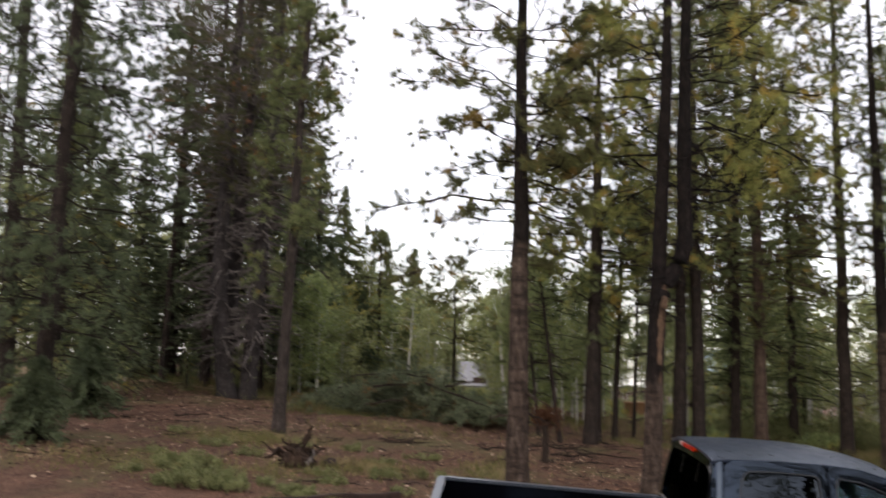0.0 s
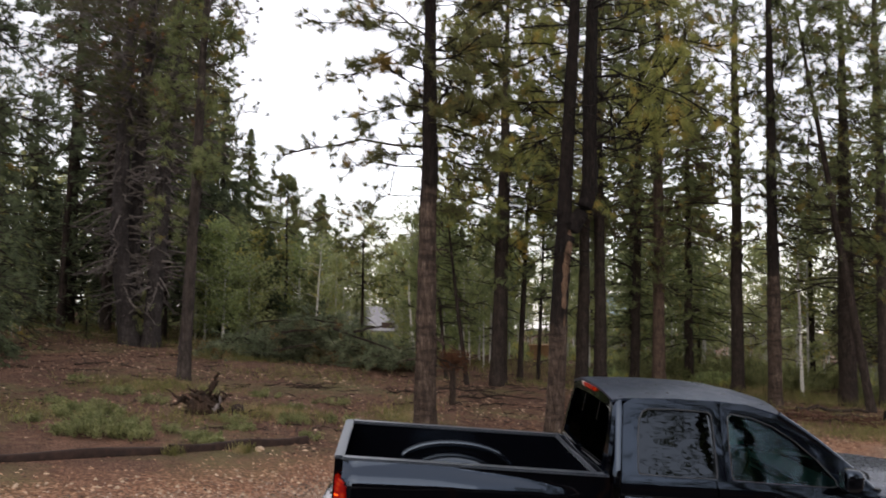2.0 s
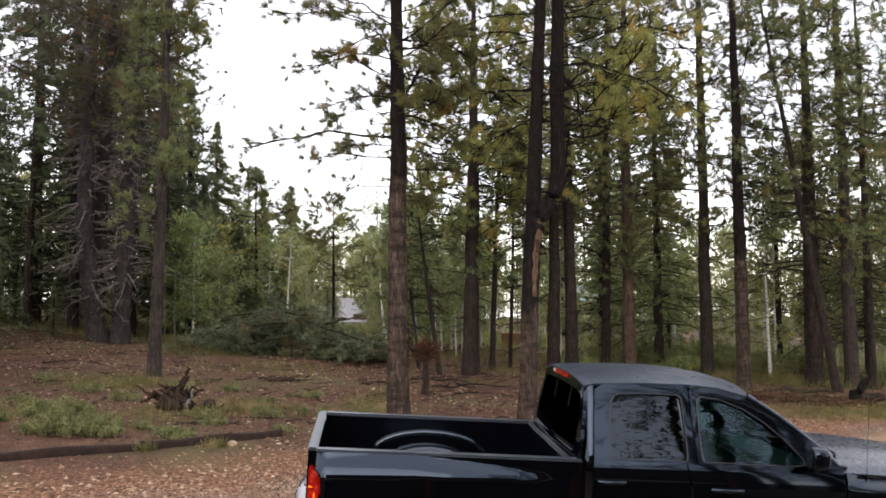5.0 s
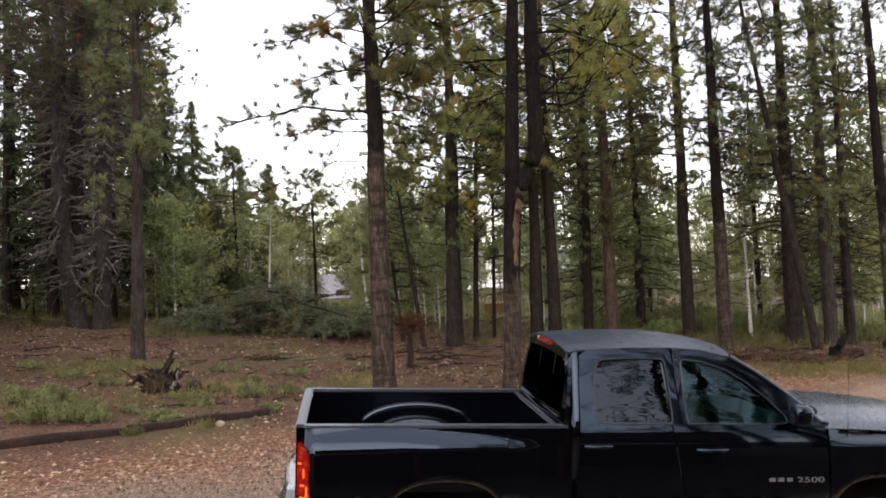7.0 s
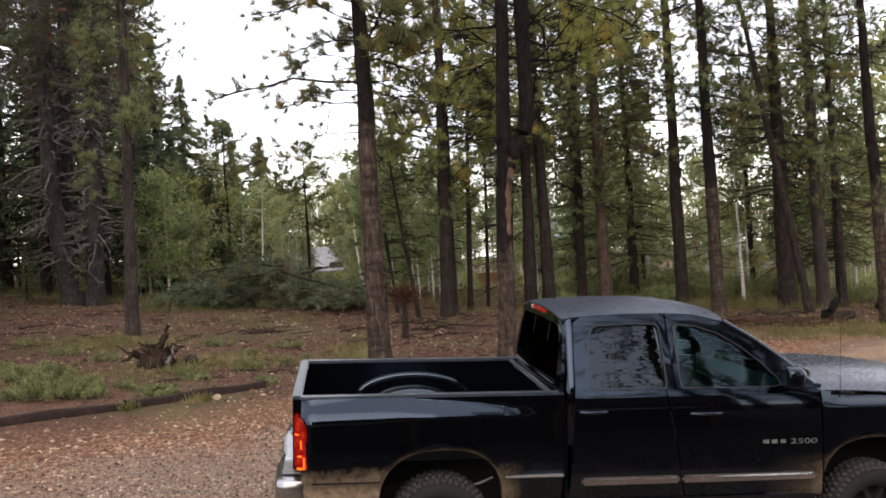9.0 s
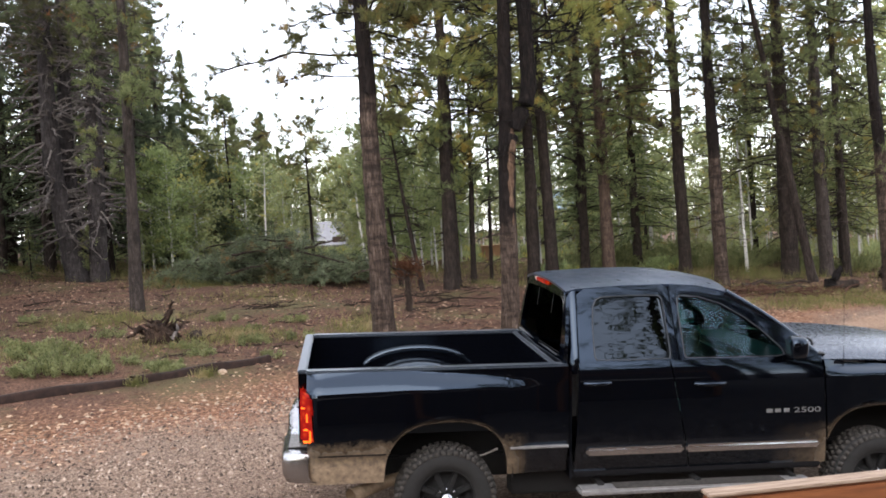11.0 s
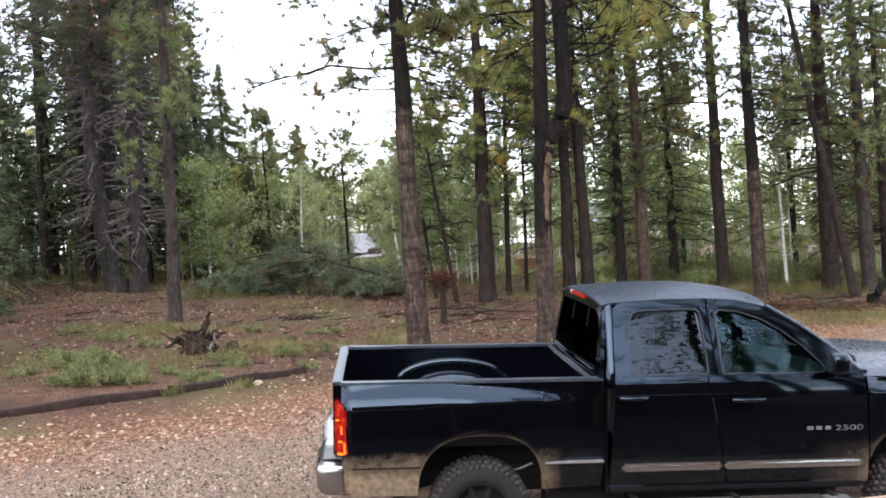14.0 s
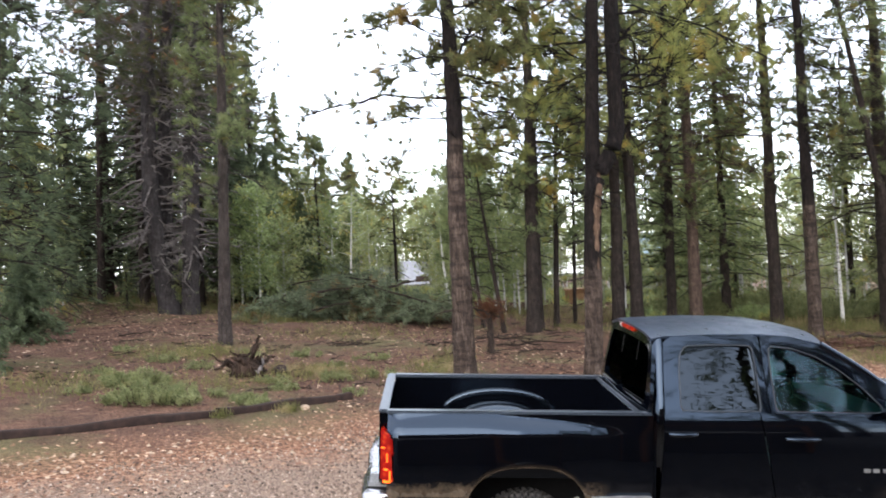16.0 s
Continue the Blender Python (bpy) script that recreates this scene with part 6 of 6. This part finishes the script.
pt = rng.normal(0, 1, (240, 3)) * np.array([0.15, 0.12, 0.13]) + np.array([0.0, 0, 1.0])
tv = shards(pt, rng.normal(0, 1, pt.shape), 6, 0.13, 0.018, 0.6)
child("dead_needles", mesh_from("dead_needles", tv, tris(tv), NEEDLE_DEAD), sn, "rust-brown dead needles")["kind"] = "stuff"

# logs and stump by the track
lg = put("fallen_log", 12.85, 16.35, "short charred log lying by the track", "log")
lg.matrix_basis = lg.matrix_basis @ Matrix.Diagonal((0.95, 0.95, 1.05, 1))
child("log", stick_mesh("log", crooked((-0.35, 0, 0.17), (0.62, 0.1, 0.17), 8, 0.012, r)[None], np.array([[0.1, 0.16, 0.16, 0.14, 0.13, 0.13, 0.12, 0.09]]), LOG_DARK, 12), lg)
child("root_stub", stick_mesh("root_stub", crooked((-0.3, -0.05, 0.12), (0.02, -0.05, 0.66), 6, 0.05, r)[None], np.array([[0.2, 0.19, 0.12, 0.11, 0.07, 0.05]]), BARK_BLACK, 10), lg, "broken charred root")
for k, (x, y, dx, dy, rr) in enumerate(((10.6, 17.6, 2.2, 0.2, 0.07), (15.2, 18.0, 1.8, 0.5, 0.09), (11.2, 16.6, 1.6, -0.15, 0.05), (15.6, 17.3, 1.2, -0.4, 0.08), (9.4, 15.6, 1.5, 0.25, 0.03), (10.0, 15.2, 1.1, -0.3, 0.035), (9.8, 16.1, 1.7, 0.1, 0.04), (11.1, 15.5, 0.9, 0.4, 0.03), (8.9, 16.4, 1.3, -0.2, 0.03))):
    e = put("fallen_branch", x, y, "dead fallen branch on the forest floor", "branch", group="fallen branches")
    dz = float(ground_z(x + dx, y + dy) - ground_z(x, y))
    child("branch", stick_mesh("branch", crooked((0, 0, rr), (dx, dy, dz + rr), 8, 0.04, r)[None], np.linspace(rr, rr * 0.5, 8)[None], LOG_DARK, 7), e)
for x, y, dx, dy, rr in ((-3.2, 15.5, 1.3, -0.1, 0.035), (-2.9, 14.9, 0.9, 0.25, 0.04), (-2.6, 15.1, 1.1, 0.05, 0.03), (1.0, 15.0, 1.6, 0.1, 0.05), (0.6, 16.4, 2.0, -0.3, 0.05), (1.5, 14.2, 1.3, 0.3, 0.035),
                         (-0.6, 14.6, 1.0, 0.9, 0.035), (1.7, 15.8, 1.8, -0.4, 0.045), (-0.4, 13.0, 0.6, 0.4, 0.03), (-8.5, 16.0, 1.2, 0.3, 0.04), (-7.6, 12.9, 0.7, 0.1, 0.03), (1.0, 16.9, 1.0, 0.8, 0.03)):
    e = put("fallen_branch", x, y, "dead fallen branch on the forest floor", "branch", group="fallen branches")
    dx, dy, n = 0.7 * dx, 0.7 * dy, 4
    dz = float(ground_z(x + dx, y + dy) - ground_z(x, y))
    ls = [crooked((0, 0, rr + 0.02), (dx, dy, dz + rr + 0.05), 7, 0.018, r)]
    rr *= 0.62
    rs = [np.linspace(rr, rr * 0.4, 7)]
    for _ in range(n):
        u = r.uniform(0.2, 0.8)
        o = ls[0][int(u * 6)]
        ls.append(crooked(o, o + np.array([r.normal(0, 0.3), r.normal(0, 0.2), r.uniform(0.0, 0.18)]), 7, 0.02, r))
        rs.append(np.linspace(rr * 0.5, rr * 0.15, 7))
    child("branch", stick_mesh("branch", np.array(ls), np.array(rs), LOG_DARK, 5), e)

# reddish slash and dead sticks beside the track
SLASH = bark("red_slash", (0.03, 0.015, 0.01), (0.1, 0.05, 0.034), (0.2, 0.115, 0.08))
sp = put("slash_pile", 10.4, 15.6, "low heap of red-brown dead sticks and bark", "slash")
q = np.random.default_rng(21)
sticks, widths = [], []
for k in range(150):
    o = np.array([q.normal(0, 1.1), q.normal(0, 0.55), 0.0])
    o[2] = float(ground_z(10.4 + o[0], 15.6 + o[1]) - ground_z(10.4, 15.6)) + q.uniform(0.0, 0.14)
    a, ln = q.uniform(0, 6.28), q.uniform(0.2, 0.8)
    sticks.append(crooked(o, o + np.array([math.cos(a) * ln, math.sin(a) * ln, q.normal(0.02, 0.06)]), 5, 0.02, q))
    widths.append(np.linspace(1, 0.5, 5) * q.uniform(0.012, 0.032))
child("stick_mass", stick_mesh("stick_mass", np.array(sticks), np.array(widths), SLASH, 5), sp)["kind"] = "stuff"
# stacked logs at the edge of the wood
for k, (dx, dz, rr) in enumerate(((0.0, 0.0, 0.13), (0.27, 0.0, 0.12), (0.13, 0.21, 0.13), (0.54, 0.01, 0.14), (0.4, 0.23, 0.11))):
    lx = 16.1 + dx
    e = put("cut_log", lx, 18.2, "dark cut log with a pale sawn end stacked beside pines", "log", dz=rr + dz, group="stacked logs")
    child("bark", stick_mesh("bark", np.array([[(0, 0, 0), (0.06, 0.7, 0.02), (0.1, 1.5, 0.05)]]), np.full((1, 3), rr), LOG_DARK, 14), e)
    bm = bmesh.new()
    bmesh.ops.create_circle(bm, cap_ends=True, segments=14, radius=rr * 0.97, matrix=pose(0, -0.004, 0, 90, 0, 0))
    bmesh.ops.solidify(bm, geom=list(bm.faces), thickness=0.01)
    part("sawn_end", bm, PALE_WOOD, e, "pale sawn wood", smooth=False)

# brush pile of cut boughs
bp = put("brush_pile", -3.2, 21.6, "long pile of cut green boughs and dark branches", "brush pile")
rng = np.random.default_rng(77)
n = 620
u = rng.uniform(-1, 1, n)
hgt = 1.6 * (1 - np.abs(u) ** 2.2) * (0.75 + 0.25 * np.sin(u * 7 + 1))
o = np.stack([u * 3.3, -u * 0.9 + rng.normal(0, 0.55, n), rng.uniform(0, 1, n) ** 0.7 * hgt], -1)
d = unit(np.stack([rng.normal(0, 1, n), rng.normal(-0.3, 0.6, n), rng.normal(0.0, 0.3, n)], -1))
ln = o[:, None] + d[:, None] * (np.linspace(0, 1, 4) * 0.9)[None, :, None] + np.array([0, 0, -0.12]) * (np.linspace(0, 1, 4) ** 2)[None, :, None]
ln[..., 2] = np.maximum(ln[..., 2], 0.03)
child("twig_mass", stick_mesh("twig_mass", ln, np.tile(np.linspace(0.013, 0.004, 4), (n, 1)), LOG_DARK, 3), bp)["kind"] = "stuff"
k = rng.uniform(0, 2.999, (n, 26))
i0 = k.astype(int)
rows = np.arange(n)[:, None]
p = (ln[rows, i0] + (ln[rows, i0 + 1] - ln[rows, i0]) * (k - i0)[..., None]).reshape(-1, 3)
tv = shards(p, np.repeat(d, 26, 0) + rng.normal(0, 0.7, p.shape), 2, 0.16, 0.035, 0.4, 0.04)
child("bough_mass", mesh_from("bough_mass", tv, tris(tv), BOUGH), bp, "grey-green cut boughs")["kind"] = "stuff"
for a, b, rr in (((-1.6, -0.6, 1.2), (-0.6, -0.7, 1.35), 0.035), ((-2.9, 0.2, 0.3), (-1.9, 0.0, 0.9), 0.06), ((0.8, -1.2, 1.1), (2.9, -1.3, 0.35), 0.055), ((-0.8, -0.9, 0.95), (0.3, -0.9, 1.05), 0.06), ((1.4, -1.3, 1.0), (2.3, -1.0, 1.2), 0.06), ((0.2, -0.9, 1.35), (1.2, -1.0, 1.2), 0.04), ((-1.0, -1.0, 0.4), (0.2, -1.1, 0.6), 0.05)):
    child("limb", stick_mesh("limb", crooked(a, b, 7, 0.018, r)[None], np.linspace(rr * 0.65, rr * 0.4, 7)[None], LOG_DARK, 7), bp)


# ---- far cabins ----
def cabin(x, y, w, d, h, roof_h, wall, roof, turn, label, name="cabin", dz=0.0):
    c = put(name, x, y, label, "cabin", dz, turn=turn)
    block("wall", (-w / 2, -d / 2, -0.3), (w / 2, d / 2, h), wall, c, 0.01)
    bm = bmesh.new()
    e = 0.35
    vs = [bm.verts.new(q) for q in ((-w / 2 - e, -d / 2 - e, h - 0.1), (w / 2 + e, -d / 2 - e, h - 0.1), (w / 2 + e, 0, h + roof_h), (-w / 2 - e, 0, h + roof_h), (w / 2 + e, d / 2 + e, h - 0.1), (-w / 2 - e, d / 2 + e, h - 0.1))]
    bm.faces.new([vs[0], vs[1], vs[2], vs[3]])
    bm.faces.new([vs[3], vs[2], vs[4], vs[5]])
    rf = part("roof", bm, roof, c, smooth=False)
    s = rf.modifiers.new("depth", "SOLIDIFY")
    s.thickness = 0.12
    for xw in (-w * 0.28, w * 0.22):
        win = block("window", (xw - 0.45, -d / 2 - 0.04, 1.0), (xw + 0.45, -d / 2 - 0.005, 1.9), plain("white_frame", (0.6, 0.6, 0.58), 0.6), c, 0.01)
        block("pane", (xw - 0.38, -d / 2 - 0.05, 1.07), (xw + 0.38, -d / 2 - 0.042, 1.83), GLASS_DARK, win, 0.002)
    block("door", (-0.45, -d / 2 - 0.05, 0), (0.45, -d / 2 - 0.005, 2.05), WOOD_DARK, c, 0.01)
    return c


ROOF_GREY = plain("grey_roof", (0.20, 0.20, 0.21), 0.8, 0, 0.2, 3)
WALL_TAN = plain("tan_wall", (0.3, 0.17, 0.09), 0.85, 0, 0.25, 2)
WALL_GREY = plain("grey_wall", (0.22, 0.215, 0.20), 0.85, 0, 0.2, 2)
cabin(*spot(-0.7, 62), 4.6, 5, 1.6, 1.5, WALL_GREY, ROOF_GREY, 12, "small grey-roofed cabin far among the trees", dz=-1.4)
shed = put("shed", *spot(9.45, 38), "small orange-brown wooden shed far among the trees", "shed", -0.2, turn=-5)
block("wall", (-0.42, -0.4, -0.2), (0.42, 0.4, 0.72), WALL_TAN, shed, 0.01)
block("roof", (-0.48, -0.46, 0.72), (0.48, 0.46, 0.77), WALL_TAN, shed, 0.01)
block("footing", (-0.5, -0.5, -0.2), (0.5, -0.405, 0.12), ROOF_GREY, shed, 0.01, "pale footing")
cabin(*spot(13.9, 64), 2.6, 4, 2.6, 1.3, WALL_GREY, plain("blue_roof", (0.3, 0.4, 0.47), 0.6, 0, 0.15, 3), 20, "far cabin with a pale blue roof")

# overhead wires in the wood
wires = tagged(new("overhead_wire"), "two thin pale overhead wires among far trees", "wire")
for dz in (0.0, 0.75):
    a, b = np.array([*spot(-15, 40), 6.0 + dz]), np.array([*spot(-4.5, 36), 5.4 + dz])
    s = np.linspace(0, 1, 9)[:, None]
    p = a + (b - a) * s
    p[:, 2] -= 0.25 * np.sin(np.pi * s[:, 0])
    child("wire", stick_mesh("wire", p[None], np.full((1, 9), 0.008), STEP_GREY, 5), wires)


# ---- litter on the ground ----
def scattered(n, x0, x1, y0, y1, keep, seed):
    q = np.random.default_rng(seed)
    x, y = q.uniform(x0, x1, n * 3), q.uniform(y0, y1, n * 3)
    k = keep(x, y, q)
    x, y = x[k][:n], y[k][:n]
    return x, y, ground_z(x, y), q


def drive_mask(x, y):
    return y - (0.62 * x + 5.2)


def pieces(name, x, y, z, size, flat, mat, q, label, category):
    """Small angular stones or chips, each a squashed pyramid."""
    o = np.array([[1, 0, -0.6], [0, 1, -0.6], [-1, 0, -0.6], [0, -1, -0.6], [0.1, 0.1, 1]], float)
    f = np.array([[0, 1, 4], [1, 2, 4], [2, 3, 4], [3, 0, 4]])
    n = len(x)
    s = size * np.clip(q.lognormal(0, 0.5, (n, 1, 1)), 0.4, 1.9)
    v = o[None] * q.uniform(0.6, 1.3, (n, 5, 1)) * s * np.array([1, 1, flat])
    a = q.uniform(0, 6.28, n)
    c, d = np.cos(a)[:, None], np.sin(a)[:, None]
    tilt = q.normal(0, 0.25, (n, 1))
    vx, vy, vz = v[..., 0] * c - v[..., 1] * d, v[..., 0] * d + v[..., 1] * c, v[..., 2]
    vz = vz + tilt * vx
    v = np.stack([vx + x[:, None], vy + y[:, None], vz + z[:, None] + s[:, 0] * flat * 0.4], -1)
    fs = f[None] + 5 * np.arange(n)[:, None, None]
    return tagged(new(name, mesh_from(name, v.reshape(-1, 3), fs.reshape(-1, 3), mat)), label, category, kind="stuff")


ms = Mat("gravel_stones", rough=0.9, spec=0.2)
ms.colour(ms.ramp(ms.island(), [(0.0, (0.03, 0.022, 0.017)), (0.35, (0.115, 0.08, 0.058)), (0.8, (0.25, 0.182, 0.135)), (1.0, (0.42, 0.33, 0.26))]))
mlf = Mat("leaf_litter", rough=0.8, spec=0.2)
mlf.colour(mlf.ramp(mlf.island(), [(0.0, (0.04, 0.02, 0.013)), (0.4, (0.2, 0.1, 0.06)), (0.78, (0.36, 0.21, 0.125)), (1.0, (0.52, 0.37, 0.25))]))
mch = Mat("wood_chips", rough=0.9, spec=0.15)
mch.colour(mch.ramp(mch.island(), [(0.0, (0.014, 0.008, 0.006)), (0.5, (0.085, 0.042, 0.027)), (0.86, (0.2, 0.11, 0.07)), (1.0, (0.48, 0.35, 0.25))]))
x, y, z, q = scattered(34000, -6.5, 5, -3.5, 7.5, lambda x, y, q: (drive_mask(x, y) + q.normal(0, 0.4, len(x)) < 1.1) & (y + q.normal(0, 0.5, len(x)) > -1.4 + 0.25 * np.sin(x * 1.3)) & (x > -5.6 + q.normal(0, 0.5, len(x))) & ((x < -1.0) | (y < 0.6)) & (q.uniform(0, 1, len(x)) < 0.35 + 0.65 * (np.sin(1.9 * x + 0.7 * y) + np.sin(2.3 * y - 1.1 * x) + np.sin(0.8 * x + 1.3) > -0.4)), 1)
pieces("gravel", x, y, z, 0.0138, 0.6, ms.m, q, "grey and tan gravel of the drive", "gravel")
x, y, z, q = scattered(15000, -9, 14, 1.0, 14, lambda x, y, q: (np.abs(drive_mask(x, y) - 1.4 + q.normal(0, 0.6, len(x))) < 1.3) & (q.uniform(0, 1, len(x)) < 0.45 + 0.55 * (np.sin(2.1 * x + y) + np.sin(1.7 * y - 1.3 * x) > 0)), 2)
pieces("leaf_litter", x, y, z + 0.005, 0.023, 0.2, mlf.m, q, "tan and orange fallen leaves along the drive", "leaves")
x, y, z, q = scattered(44000, -16, 17, 7, 30, lambda x, y, q: (drive_mask(x, y) > 1.5) & (q.uniform(0, 1, len(x)) < 0.3 + 0.7 * (np.sin(x * 0.9 + y * 0.5) + np.sin(y * 1.1 - x * 0.4) > -0.3)), 3)
pieces("forest_litter", x, y, z + 0.004, 0.031, 0.25, mch.m, q, "brown bark chips and needles on the forest floor", "litter")
x, y, z, q = scattered(300, -14, 16, 5.5, 28, lambda x, y, q: drive_mask(x, y) > -0.5, 4)
pieces("pale_stones", x, y, z, 0.026, 0.6, STONE, q, "pale stones strewn over the ground", "stones")
x, y, z, q = scattered(190, -8, -1.2, 2, 8, lambda x, y, q: (drive_mask(x, y) > 0.4) & (drive_mask(x, y) < 2.2), 8)
pieces("tan_stones", x, y, z, 0.026, 0.5, STONE, q, "tan stones and bark scraps beside the edging timber", "stones")
# twigs
x, y, z, q = scattered(700, -14, 16, 8.5, 28, lambda x, y, q: drive_mask(x, y) > 1.8, 5)
a, ln = q.uniform(0, 6.28, len(x)), q.uniform(0.15, 0.7, len(x))
s = np.linspace(0, 1, 4)[None, :, None]
o = np.stack([x, y, z + 0.02], -1)[:, None]
dd = np.stack([np.cos(a) * ln, np.sin(a) * ln, q.normal(0.0, 0.03, len(x))], -1)[:, None]
tw = o + dd * s + q.normal(0, 0.015, (len(x), 4, 3))
tagged(new("fallen_twigs", stick_mesh("fallen_twigs", tw, np.tile(np.linspace(0.014, 0.006, 4), (len(x), 1)), LOG_DARK, 4)), "dark twigs strewn over the forest floor", "twigs", kind="stuff")

# grass in patches
GRASS = foliage("grass_blades", (0.06, 0.07, 0.02), (0.13, 0.14, 0.045), (0.25, 0.23, 0.09), (0.3, 0.24, 0.12), 0.25)


def grass(name, patches, n, h, seed, label, width=0.012, mat=None, spread=0.42):
    global rng
    rng = np.random.default_rng(seed)
    ps = []
    for cx, cy, rx, ry, share in patches:
        k = int(n * share)
        g = rng.normal(0, 0.5, (k, 2)) * np.array([rx, ry]) + np.array([cx, cy])
        ps.append(g)
    g = np.concatenate(ps)
    p = np.stack([g[:, 0], g[:, 1], ground_z(g[:, 0], g[:, 1])], -1)
    tv = shards(p, np.tile([0, 0, 1.0], (len(p), 1)), 5, h, width, spread, 0.05)
    return tagged(new(name, mesh_from(name, tv, tris(tv), mat or GRASS)), label, "grass", kind="stuff")


grass("grass", [(-2.9, 10.6, 1.3, 0.9, 0.08), (-4.6, 9.3, 1.6, 0.8, 0.03), (-6.0, 13.3, 1.8, 1.2, 0.1), (-5.2, 21.0, 1.5, 0.8, 0.08), (-0.4, 11.5, 0.8, 2.0, 0.06), (-3.0, 17.5, 2.5, 1.5, 0.06),
                (5.5, 19.5, 4.0, 1.6, 0.12), (10.5, 16.5, 4.5, 1.6, 0.08), (12.5, 14.0, 3.0, 1.2, 0.1), (-7.5, 9.0, 2.0, 1.5, 0.06), (-3.75, 6.5, 0.12, 0.06, 0.006), (-2.85, 6.98, 0.15, 0.07, 0.008), (10.2, 13.6, 2.4, 0.9, 0.08), (12.6, 15.4, 3.0, 1.0, 0.06)], 5200, 0.15, 3, "thin patches of dry green grass")
grass("weeds", [(0, 24, 14, 3, 0.5), (12, 21, 6, 2.5, 0.3), (-11, 27, 5, 2, 0.2)], 4200, 0.32, 4, "taller weeds and grass under the trees")
grass("undergrowth", [(9, 33, 9, 4, 0.22), (17, 33, 10, 5, 0.25), (24, 33, 10, 5, 0.2), (8, 38, 14, 6, 0.15), (-3, 36, 10, 4, 0.1), (26, 40, 14, 6, 0.08)], 11000, 0.36, 6, "knee-high green undergrowth beneath the aspens", 0.1, LEAF_ASPEN, 0.9)
